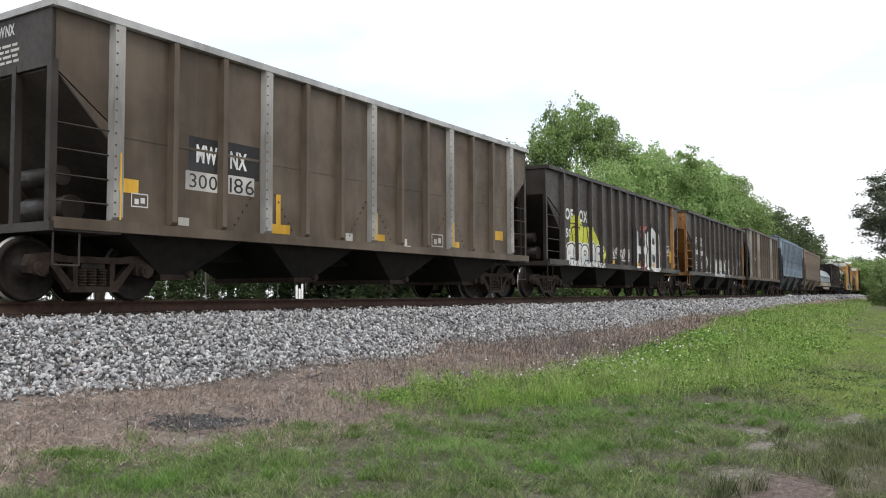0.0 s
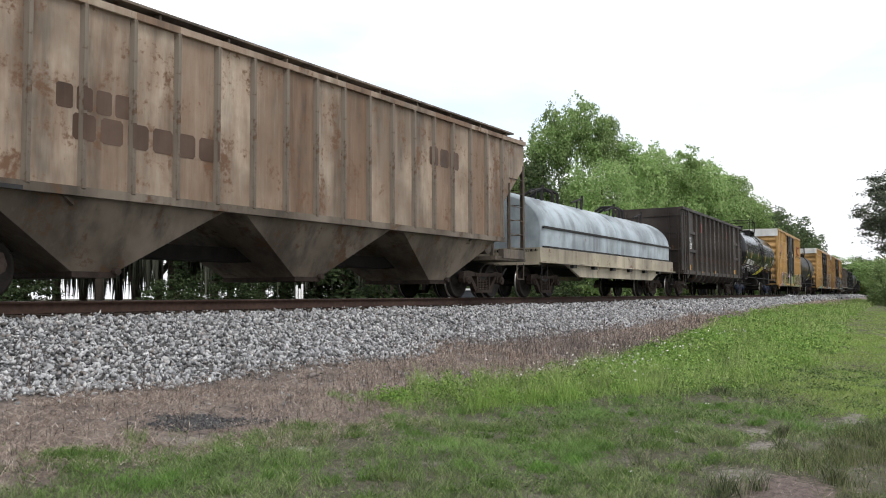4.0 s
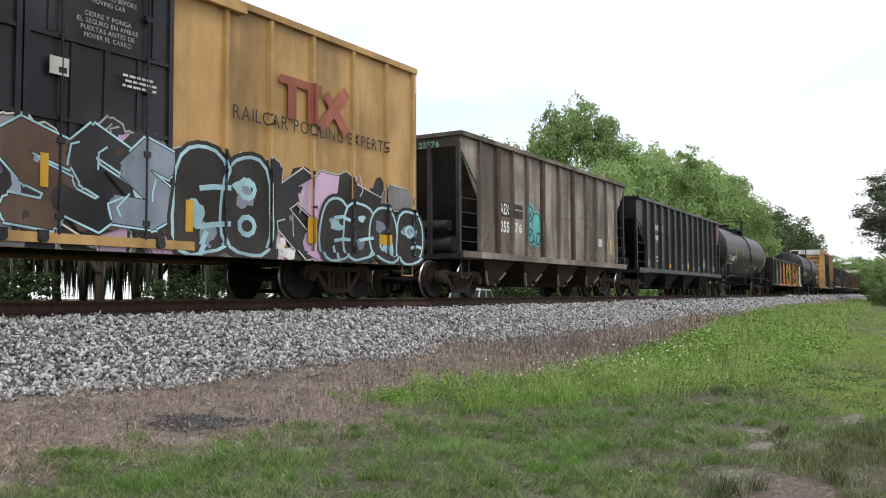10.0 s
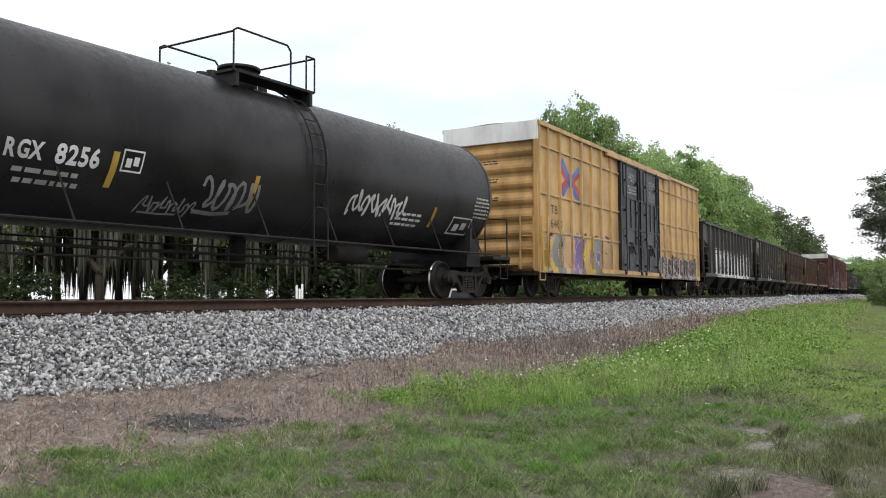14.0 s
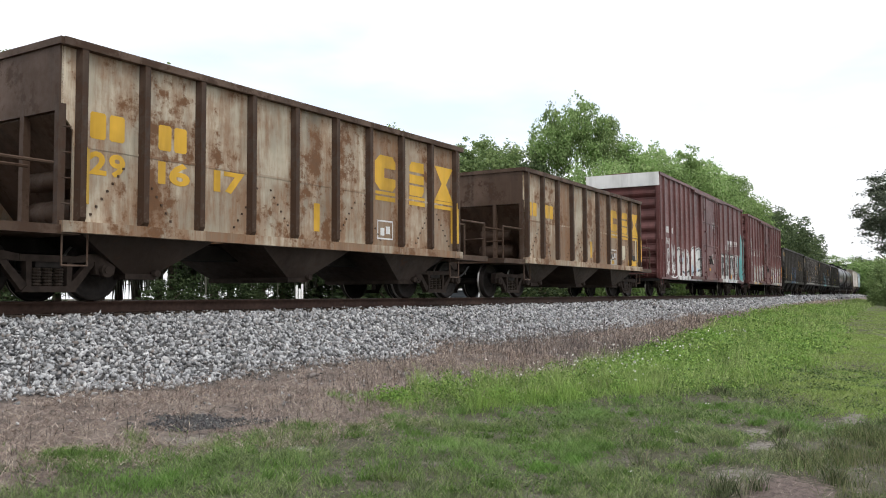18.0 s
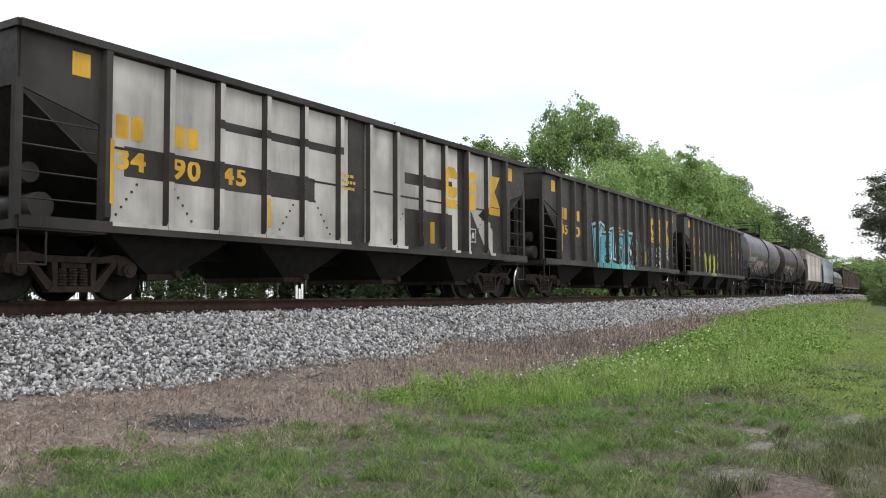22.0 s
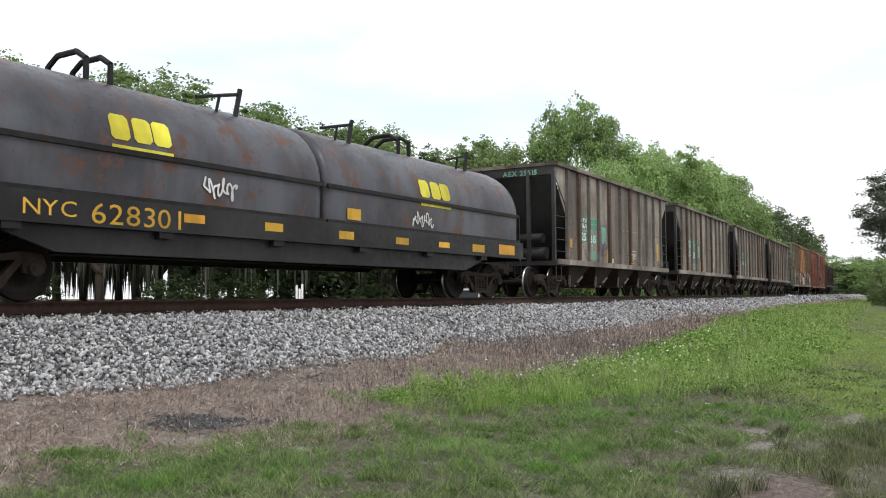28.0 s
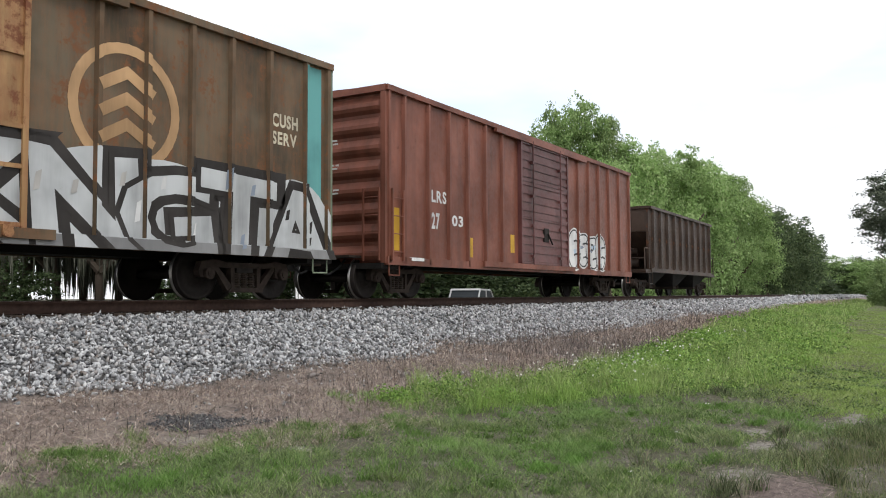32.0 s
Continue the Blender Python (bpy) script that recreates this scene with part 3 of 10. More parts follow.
def tint(name):
    tones = dict(white=(0.66, 0.66, 0.65), pale=(0.5, 0.48, 0.45), cream=(0.62, 0.56, 0.42), black=(0.018, 0.018, 0.02), ink=(0.03, 0.025, 0.022),
                 yellow=(0.62, 0.36, 0.03), bright=(0.75, 0.66, 0.05), gold=(0.5, 0.32, 0.05), orange=(0.65, 0.32, 0.03), red=(0.45, 0.05, 0.05),
                 blue=(0.06, 0.13, 0.42), lime=(0.33, 0.4, 0.08), teal=(0.09, 0.42, 0.42), cyan=(0.1, 0.4, 0.5), pink=(0.5, 0.075, 0.2), coral=(0.48, 0.13, 0.1), ember=(0.36, 0.075, 0.025), peach=(0.66, 0.27, 0.14), faded=(0.36, 0.11, 0.07), mauve=(0.42, 0.2, 0.36), olive=(0.19, 0.22, 0.09), leaf=(0.23, 0.29, 0.13), azure=(0.03, 0.2, 0.42), silver=(0.46, 0.475, 0.48),
                 grey=(0.26, 0.26, 0.26), greyblue=(0.22, 0.26, 0.32), flame=(0.56, 0.135, 0.035), sky=(0.35, 0.55, 0.62), mono=(0.62, 0.62, 0.62),
                 purple=(0.2, 0.13, 0.34), rose=(0.62, 0.5, 0.5), green=(0.03, 0.26, 0.16), mint=(0.2, 0.42, 0.31), violet=(0.14, 0.07, 0.2),
                 aqua=(0.1, 0.31, 0.3), tan=(0.52, 0.32, 0.16), brown=(0.1, 0.06, 0.04), rust=(0.2, 0.09, 0.04), yellowgreen=(0.6, 0.62, 0.05),
                 ice=(0.5, 0.62, 0.74), moss=(0.035, 0.07, 0.045), night=(0.03, 0.045, 0.12), lilac=(0.5, 0.35, 0.5))
    if name not in TINTS:
        TINTS[name] = paint("sprayed_" + name, tones[name], 0.2, 0.24, 0.3, 0.65, 0.05, seed=len(TINTS))
    return TINTS[name]


GRAFFITI = {"white": ("white", "black"), "silver": ("silver", "ink"), "cream": ("pale", "ink"), "teal": ("teal", "black"), "cyan": ("cyan", "black"), "sky": ("ink", "sky"), "rose": ("rose", "ink"),
            "mono": ("ink", "white"), "flame": ("flame", "black"), "ice": ("ice", "night"), "yellowgreen": ("yellowgreen", "ink"), "lime": ("lime", "ink")}


def decorate(car, flank, spec, number=""):
    """Lay all stencils and sprayed paint of a car on its near side."""
    lift = [0.003]

    def put(name, polys, tone, label=""):
        if name in ("graffiti", "graffiti_lines", "emblem") and len(polys) > 1:
            polys = union(polys)
        v, f = flank.lay(polys, lift[0])
        lift[0] += 0.0003
        if not f:
            return
        me = bpy.data.meshes.new(name)
        me.from_pydata(v, [], f)
        ob = part(name, me, tint(tone), car, label)
        if name in ("fine_stencil", "graffiti_lines"):
            tagged(ob, kind="stuff")

    def spell(text, u0, u1, z0, z1, tone, fat):
        level = lift[0]
        for g in letters(text, u0, u1, z0, z1, fat):
            lift[0] = level
            put("letter", g, tone)

    def spray(groups, tone, label=""):
        level = lift[0]
        for g in groups:
            lift[0] = level
            put("graffiti", g, tone, label)

    for item in spec.split("; "):
        if not item:
            continue
        w = item.split(" ")
        k, (u0, u1, z0, z1), tone, arg = w[0], [float(x) for x in w[1:5]], w[5], " ".join(w[6:])
        rnd = random.Random(item)
        h, wd = z1 - z0, u1 - u0
        if k == "R":
            put("painted_panel" if h < wd * 2.5 else "reflector_strip", rect(u0, u1, z0, z1), tone)
        elif k == "T":
            spell(arg, u0, u1, z0, z1, tone, 0.035 if tone in ("white", "cream") else 0.0)
        elif k == "M":
            lines = arg.split("/")
            most = max(len(q) for q in lines)
            for i, q in enumerate(lines):
                if q.strip():
                    c, w, b = (u0 + u1) / 2, wd * len(q) / most / 2, z1 - h * (i + 0.85) / len(lines)
                    put("stencil_line", word(q, c - w, c + w, b, b + 0.68 * h / len(lines)), tone)
        elif k == "N":
            i = int(arg)
            spell(number[2 * i:2 * i + 2], u0, u1, z0, z1, tone, 0.035)
        elif k == "B":
            n = int(arg)
            for i in range(n):
                a, b = u0 + wd * i / n, u0 + wd * (i + 0.82) / n
                c = min(b - a, h) * 0.12
                if n == 1 and wd > 0.4:
                    lean = 0.16 * h
                    put("mark", [[(a + lean, z0 + 0.3 * h), (b, z0 + 0.3 * h), (b + lean, z1), (a + 2 * lean, z1)]], tone, "leaning white block")
                    put("mark", rect(a, b, z0, z0 + 0.12 * h), tone)
                    continue
                put("mark", [[(a + c, z0), (b - c, z0), (b, z0 + c), (b, z1 - c), (b - c, z1), (a + c, z1), (a, z1 - c), (a, z0 + c)]], tone)
        elif k == "O":
            t = min(wd, h) * 0.08
            polys = rect(u0, u1, z0, z0 + t) + rect(u0, u1, z1 - t, z1) + rect(u0, u0 + t, z0, z1) + rect(u1 - t, u1, z0, z1)
            polys += rect(u0 + wd * 0.2, u0 + wd * 0.45, z0 + h * 0.2, z0 + h * 0.6) + rect(u0 + wd * 0.55, u0 + wd * 0.8, z0 + h * 0.3, z0 + h * 0.7)
            put("data_stencil", polys, tone)
        elif k == "L":
            n, polys = int(arg), []
            for i in range(n):
                b = z0 + h * (i + 0.2) / n
                a = u0 + wd * rnd.uniform(0, 0.1)
                while a < u1 - wd * 0.08:
                    c = min(u1, a + max(0.04, wd * rnd.uniform(0.06, 0.22)))
                    polys += rect(a, c, b, b + h * 0.46 / n)
                    a = c + max(0.02, wd * 0.04)
            put("fine_stencil", polys, tone)
        elif k in "csx":
            if k == "c":
                q = [(0.25, 0), (0.85, 0), (1, 0.15), (1, 0.36), (0.45, 0.36), (0.45, 0.64), (1, 0.64), (1, 0.85), (0.85, 1), (0.25, 1), (0, 0.8), (0, 0.2)]
                polys = [[q[i] for i in s] for s in ((0, 1, 2, 3, 4, 11), (4, 5, 10, 11), (5, 6, 7, 8, 9, 10))]
            elif k == "s":
                polys = [[(0, 0), (0.85, 0), (1, 0.15), (1, 0.3), (0, 0.3)], [(0, 0.36), (1, 0.36), (1, 0.62), (0, 0.62)], [(0, 0.7), (1, 0.7), (1, 1), (0.15, 1), (0, 0.85)]]
            else:
                polys = [[(0, 0), (1, 0), (0.62, 0.5), (0.38, 0.5)], [(0.38, 0.5), (0.62, 0.5), (1, 1), (0, 1)]]
            put("emblem", [[(u0 + a * wd, z0 + b * h) for a, b in p] for p in polys], tone, "yellow painted emblem block")
        elif k == "Q":
            for i, q in enumerate((0.0, 0.36, 0.68)):
                a, b = u0 + wd * q, u0 + wd * (q + 0.3)
                c = wd * 0.05
                put("emblem", [[(a + c, z0 + 0.3 * h), (b - c, z0 + 0.3 * h), (b, z0 + 0.4 * h), (b, z1 - c), (b - c, z1), (a + c, z1), (a, z1 - c), (a, z0 + 0.4 * h)]], tone)
            put("emblem", rect(u0, u1, z0 - 0.02, z0 + 0.16 * h), tone)
        elif k == "X":
            t, c = 0.085 * wd, ((u0 + u1) / 2, (z0 + z1) / 2)
            for sx in (-1, 1):
                for sz in (-1, 1):
                    tip = (c[0] + sx * 0.46 * wd, c[1] + sz * 0.42 * h)
                    shift = 0.085 * h * (1 if (sx < 0) == (sz > 0) else -1)
                    put("emblem", stroke([(c[0], c[1] - 0.07 * h * sz), (tip[0], tip[1] - 0.13 * h * sz)], t), "red", "crossed red and blue emblem")
            put("emblem", stroke([(u0 + 0.1 * wd, z1 - 0.02 * h), c, (u1 - 0.05 * wd, z0 + 0.02 * h)], t * 0.85), "blue")
            put("emblem", stroke([(u1 - 0.02 * wd, z1 - 0.1 * h), c, (u0 + 0.12 * wd, z0 + 0.1 * h)], t * 0.6), "blue")
        elif k == "Z":
            put("emblem", rect(u0, u0 + 0.62 * wd, z1 - 0.2 * h, z1) + rect(u0 + 0.12 * wd, u0 + 0.24 * wd, z0, z1 - 0.2 * h) + rect(u0 + 0.4 * wd, u0 + 0.52 * wd, z0, z1 - 0.2 * h)
                + stroke([(u0 + 0.62 * wd, z0), (u1, z1)], 0.06 * wd) + stroke([(u0 + 0.7 * wd, z1 - 0.2 * h), (u1, z0)], 0.06 * wd), "faded", "faded red emblem")
        elif k == "K":
            put("emblem", [[(u0, z0), (u0 + 0.75 * wd, z0 + 0.1 * h), (u1, z1), (u0 + 0.3 * wd, z1)]], "bright", "bright yellow corner emblem")
        elif k == "S":
            if tone == "lime":
                put("graffiti", blob((u0 + u1) / 2, (z0 + z1) / 2, wd * 0.42, h * 0.42, rnd, 18, 0.4), "yellowgreen", "sprayed graffiti")
            spray(scribble(u0, u1, z0, z1, int(arg)), tone if tone != "lime" else "ink", "sprayed graffiti tag")
        elif k == "G":
            fill, line = GRAFFITI.get(tone, (tone, "black"))
            n = max(2, round(wd / (h * 0.72)))
            forms, marks = [], []
            for i in range(n):
                c, w = u0 + wd * (i + 0.5) / n + rnd.uniform(-0.05, 0.05) * h, wd / n
                b, tp = z0 + h * rnd.uniform(0.0, 0.06), z1 - h * rnd.uniform(0.0, 0.16)
                forms.append((c, (b + tp) / 2, w * rnd.uniform(0.5, 0.6), (tp - b) / 2, rnd.random()))
                lw = max(0.014, 0.026 * h)
                for q in range(rnd.choice((1, 2, 2))):
                    z = b + (tp - b) * (0.3 + 0.38 * q + rnd.uniform(-0.05, 0.05))
                    if rnd.random() < 0.5:
                        marks += stroke([(c + 0.17 * w * math.cos(x), z + 0.09 * h * math.sin(x)) for x in np.linspace(0, 6.3, 10)], lw)
                    else:
                        marks += stroke([(c + w * rnd.uniform(-0.05, 0.1), z), (c + w * 0.25, z + 0.03 * h), (c + w * 0.52, z + rnd.uniform(-0.02, 0.06) * h)], lw)
                if rnd.random() < 0.6:
                    marks += stroke([(c + rnd.uniform(-0.1, 0.1) * w, b - 0.02 * h), (c + rnd.uniform(-0.1, 0.1) * w, b + 0.2 * h)], lw * 1.1)
            edge = 0.035 + 0.012 * h
            if tone not in ("white", "silver", "rose", "cream"):
                put("graffiti", [p for c, z, ru, rz, q in forms for p in rounded(c, z, ru + 2.2 * edge, rz + 2.2 * edge, random.Random(q))], fill, "outlined graffiti throw-up")
            else:
                put("graffiti", [p for c, z, ru, rz, q in forms for p in rounded(c, z, ru + 2.0 * edge, rz + 2.0 * edge, random.Random(q))], "pale" if tone == "cream" else "white", "outlined graffiti throw-up")
            for c, z, ru, rz, q in forms:
                put("graffiti", rounded(c, z, ru + edge, rz + edge, random.Random(q)), line)
                put("graffiti", rounded(c, z, ru, rz, random.Random(q)), fill)
            wash = {"white": ("ice", "mono", "greyblue"), "silver": ("grey", "pale"), "cream": ("grey", "tan", "brown", "lilac"), "rose": ("lilac", "pale"), "sky": ("greyblue", "sky")}.get(tone, (fill,))
            for i, (c, z, ru, rz, q) in enumerate(forms):
                for m in range(2):
                    put("graffiti", blob(c + ru * rnd.uniform(-0.4, 0.4), z + rz * rnd.uniform(-0.7, 0.5), ru * rnd.uniform(0.25, 0.5), rz * rnd.uniform(0.1, 0.3), rnd, 12, 0.35), wash[(i + m) % len(wash)])
            put("graffiti_lines", marks, line)
        elif k == "H":
            fill, line = GRAFFITI.get(tone, (tone, "black"))
            sd = len(arg) * 7 + 1
            jit = 0.05 if len(arg) > 1 else 0.0
            g = 0.05 * h if len(arg) > 1 else 0.03 * h
            if tone == "white":
                for i in range(16):
                    a = i * math.tau / 16
                    put("graffiti", blob((u0 + u1) / 2 + wd * 0.53 * math.cos(a), (z0 + z1) / 2 + h * 0.5 * math.sin(a), wd * rnd.uniform(0.06, 0.12), h * rnd.uniform(0.08, 0.15), rnd, 12, 0.35), "coral", "sprayed coral flames")
            if tone == "flame":
                spray(letters(arg, u0 - 2.6 * g, u1 + 2.6 * g, z0 - 2.2 * g, z1 + 2.2 * g, 0.075, 0, jit, sd), "yellowgreen", "lime graffiti outline")
                spray(letters(arg, u0 - 1.7 * g, u1 + 1.7 * g, z0 - 1.4 * g, z1 + 1.4 * g, 0.075, 0, jit, sd), "black", "black graffiti outline")
                spray(letters(arg, u0, u1, z0, z1, 0.035, 0, jit, sd), "flame", "sprayed orange graffiti letter")
                body = word(arg, u0, u1, z0, z1, 0.035, 0, jit, sd)
                for a, b, tn in ((0.0, 0.13, "peach"), (0.72, 0.8, "peach")):
                    rim = [q for q in (clip(list(p), 1, z0 + a * h, z0 + b * h) for p in word(arg, u0 + 0.1, u1 - 0.1, z0 + 0.05, z1 - 0.05, 0.0, 0, jit, sd)) if len(q) > 2]
                    put("graffiti", rim, tn)
                for i in range(22):
                    q = rnd.choice(body)
                    cu, cz = sum(p[0] for p in q) / 3, sum(p[1] for p in q) / 3
                    put("graffiti", blob(cu, cz, rnd.uniform(0.03, 0.09), rnd.uniform(0.02, 0.05), rnd, 9, 0.3), ("orange", "peach", "ember")[i % 3])
                for i in range(4):
                    a, b = u0 + wd * rnd.random(), z0 + h * rnd.uniform(0.0, 0.5)
                    put("graffiti", stroke([(a, b), (a + rnd.uniform(-0.1, 0.2), b + rnd.uniform(0.0, 0.06))], 0.012), "ink")
                continue
            long = len(arg) > 6
            deep = {"teal": "olive", "cyan": "teal", "ice": "greyblue", "silver": "grey" if long else "azure", "mono": "white", "yellowgreen": "lime"}.get(tone, fill)
            halo = {"silver": "silver" if long else "night", "teal": "black", "cyan": "ink", "mono": "ink", "ice": "azure", "yellowgreen": "ink", "white": "coral"}.get(tone, "white")
            if tone == "silver" and not long:
                for cu, cz, ru, rz in ((0.0, 0.55, 0.14, 0.42), (0.3, 0.98, 0.12, 0.14), (0.62, 0.98, 0.1, 0.14), (1.02, 0.5, 0.09, 0.2), (0.02, 0.12, 0.1, 0.16)):
                    put("graffiti", blob(u0 + cu * wd, z0 + cz * h, ru * wd, rz * h, rnd, 22, 0.3), "pink", "sprayed magenta cloud")
                    put("graffiti", blob(u0 + cu * wd, z0 + cz * h, ru * wd * 0.6, rz * h * 0.6, rnd, 22, 0.4), "coral")
            if len(arg) > 3:
                n = len(arg)
                put("graffiti", [p for i in range(n) for p in rounded(u0 + wd * (i + 0.5) / n, (z0 + z1) / 2 - 0.03 * h, wd / n * 0.62, h * 0.55, random.Random(i))], halo, "sprayed graffiti ground")
                if not long:
                    for i in range(n * 3):
                        a = u0 + wd * (i + rnd.random()) / (n * 3)
                        put("graffiti", blob(a, z0 + h * rnd.uniform(0.0, 0.85), 0.08 * h * rnd.uniform(0.6, 1.6), 0.1 * h, rnd, 9, 0.35), (deep, "sky", "white")[i % 3] if i % 4 else "bright" if tone == "silver" else "silver")
            shapes = sprayed(arg, u0, u1, z0, z1, sd)
            level = lift[0]
            for g in shapes:
                lift[0] = level
                put("graffiti", g[2], "white" if tone == "silver" and not long else "ink" if tone in ("mono", "teal") else "sky" if tone == "cyan" else line, "sprayed graffiti letter")
            level = lift[0]
            for g in shapes:
                put("graffiti", g[1], line)
                put("graffiti", g[0], fill)
                low = [q for q in (clip(list(p), 1, z0 + (0.42 if tone == "teal" else 0.0) * h, z1 if tone == "teal" else z0 + (0.3 if tone == "mono" else 0.22) * h) for p in g[0]) if len(q) > 2]
                if tone != "silver" or long:
                    put("graffiti", low, deep)
            inner = ("azure", "night", "sky", "azure", "bright", "black", "white") if tone == "silver" and not long else ("grey", "pale", "white", "greyblue", "ink") if tone == "silver" else ("white", "sky")
            for i in range((6 if tone == "silver" and not long else 3) * len(arg)):
                g = shapes[i % len(shapes)][0]
                q = rnd.choice(g)
                cu, cz, tall = sum(p[0] for p in q) / 3, sum(p[1] for p in q) / 3, rnd.uniform(0.05, 0.13) * h
                put("graffiti", [[(cu - 0.04 * h, cz - tall), (cu + 0.02 * h, cz - 0.8 * tall), (cu + 0.04 * h, cz + tall), (cu - 0.015 * h, cz + 0.7 * tall)]], inner[i % len(inner)])
        elif k == "C":
            for i in range(int(arg)):
                put("graffiti", blob(u0 + wd * (i + 0.5) / int(arg), z0 + h * (0.5 + rnd.uniform(-0.12, 0.12)), wd * 0.62 / int(arg), h * 0.5, rnd, 22, 0.3), tone, "sprayed pink cloud")
        elif k == "P":
            sets = {"lime": ("leaf", "olive", "grey", "lime"), "mono": ("ink", "grey", "black", "lilac"), "sky": ("ink", "brown", "black", "greyblue"), "purple": ("purple", "gold", "grey", "tan")}
            tones = sets[tone]
            sd = int(arg)
            put("graffiti", bubbles(u0, u1, z0, z1, sd, 0.05), "ink" if tone != "lime" else "olive", "multicoloured graffiti piece")
            n = max(2, round(wd / (h * 0.62)))
            for i in range(n):
                put("graffiti", bubbles(u0 + wd * i / n, u0 + wd * (i + 1) / n, z0 + 0.04, z1 - 0.12 * rnd.random(), sd + i), tones[i % 4])
            for i in range(int(wd * 7)):
                cu, cz = rnd.uniform(u0, u1), z0 + h * rnd.uniform(0.02, 0.85)
                put("graffiti", blob(cu, cz, rnd.uniform(0.05, 0.22), rnd.uniform(0.04, 0.16), rnd, 9, 0.5), rnd.choice(tones + ("white", "ink")))
            spray(fat_shapes(u0, u1, z0 + 0.05, z1 - 0.1, sd, 0.045), {"sky": "sky", "mono": "pale", "lime": "pale", "purple": "pale"}[tone])
            spray(fat_shapes(u0, u1, z0 + 0.05, z1 - 0.1, sd, 0.015), "ink")
            for i, g in enumerate(fat_shapes(u0, u1, z0 + 0.05, z1 - 0.1, sd)):
                put("graffiti", g, tones[(i + 1) % 4])
            for i in range(int(wd * 4)):
                cu, cz = rnd.uniform(u0, u1), z0 + h * rnd.uniform(0.02, 0.8)
                if i % 2:
                    put("graffiti", stroke([(cu, cz), (cu + rnd.uniform(-0.1, 0.1), cz + rnd.uniform(0.05, 0.2) * h), (cu + rnd.uniform(-0.05, 0.2), cz + 0.22 * h)], 0.014), "sky" if tone == "sky" else "pale")
                else:
                    put("graffiti", blob(cu, cz, rnd.uniform(0.03, 0.1), rnd.uniform(0.03, 0.09), rnd, 9, 0.5), rnd.choice(tones + ("ink",)))
        elif k == "Y":
            put("graffiti", rect(u0 - 0.2, u1 + 0.1, z0, z1), "moss", "dark green sprayed ground")
            for i in range(60):
                put("graffiti", blob(rnd.uniform(u0, u1), rnd.choice((rnd.uniform(z0, z0 + 0.5 * h), rnd.uniform(z0, z1))), rnd.uniform(0.08, 0.3), rnd.uniform(0.06, 0.22), rnd, 10, 0.4), "yellowgreen" if i % 3 else "lime")
        elif k == "W":
            put("painted_panel", rect(u0, u0 + 0.44 * wd, z0, z1), tone, "whitewashed side panels")
            put("painted_panel", rect(u0 + 0.485 * wd, u0 + 0.78 * wd, z0, z1), tone)
            put("painted_panel", rect(u0 + 0.81 * wd, u1 - 0.08 * wd, z0, z1), tone)
            put("painted_panel", rect(u0 + 0.6 * wd, u0 + 0.76 * wd, z0, z0 + 0.36 * h), "ink")
            put("painted_panel", rect(u0 + 0.6 * wd, u0 + 0.76 * wd, z0 + 0.58 * h, z0 + 0.68 * h), "ink")
            put("painted_panel", rect(u0 + 0.16 * wd, u0 + 0.42 * wd, z0 + 0.7 * h, z0 + 0.76 * h), "ink")
            put("painted_panel", rect(u0 + 0.02 * wd, u0 + 0.36 * wd, z0 + 0.3 * h, z0 + 0.48 * h), "ink")
            put("painted_panel", [[(u0 + 0.82 * wd, z0), (u0 + 0.9 * wd, z0), (u0 + 0.82 * wd, z0 + 0.5 * h)]], "ink")
            put("painted_panel", [[(u0 + 0.86 * wd, z0 + 0.4 * h), (u1, z0 + 0.1 * h), (u1, z0 + 0.8 * h)]], "ink")
        elif k == "V":
            grow = 0.05
            for g, tn in ((grow, "silver"), (0.0, "teal")):
                polys = blob(u0 + 0.55 * wd, z0 + 0.26 * h, 0.42 * wd + g, 0.26 * h + g, random.Random(3), 20, 0.12)
                polys += blob(u0 + 0.66 * wd, z0 + 0.7 * h, 0.11 * wd + g, 0.3 * h + g, random.Random(4), 14, 0.06)
                polys += blob(u0 + 0.9 * wd, z0 + 0.66 * h, 0.1 * wd + g, 0.3 * h + g, random.Random(5), 14, 0.06)
                polys += blob(u0 + 0.2 * wd, z0 + 0.4 * h, 0.18 * wd + g, 0.13 * h + g, random.Random(6), 14, 0.1)
                put("graffiti", polys, tn, "turquoise sprayed glove shape")
            put("graffiti", bubble_cuts(u0 + 0.1 * wd, u1, z0, z0 + 0.5 * h, 8), "ink")
        elif k == "E":
            cu, cz, r = (u0 + u1) / 2, (z0 + z1) / 2, h * 0.5
            ring = [(cu + r * math.cos(a), cz + r * math.sin(a)) for a in np.linspace(0, math.tau, 37)]
            put("emblem", stroke(ring, 0.045 * h), tone, "faded tan ring with arrow bars")
            for i in range(3):
                b = cz - 0.28 * h + i * 0.22 * h
                put("emblem", stroke([(cu - 0.25 * h, b), (cu, b + 0.14 * h), (cu + 0.25 * h, b)], 0.05 * h), tone)


# ---- running gear, built once; every truck shares the meshes ----
M["wheel"] = plain("worn_wheel_steel", (0.02, 0.016, 0.014), 0.65, 0.2, 0.4, 14)
M["tread"] = plain("bright_tread", (0.45, 0.43, 0.41), 0.32, 0.9, 0.15, 20, 0.05)
M["frame_rust"] = plain("rusty_casting", (0.036, 0.026, 0.021), 0.85, 0, 0.45, 9)
M["frame_blue"] = plain("blue_casting", (0.022, 0.03, 0.055), 0.7, 0, 0.4, 9)
M["spring"] = plain("spring_steel", (0.05, 0.038, 0.03), 0.7, 0.2, 0.4, 16)


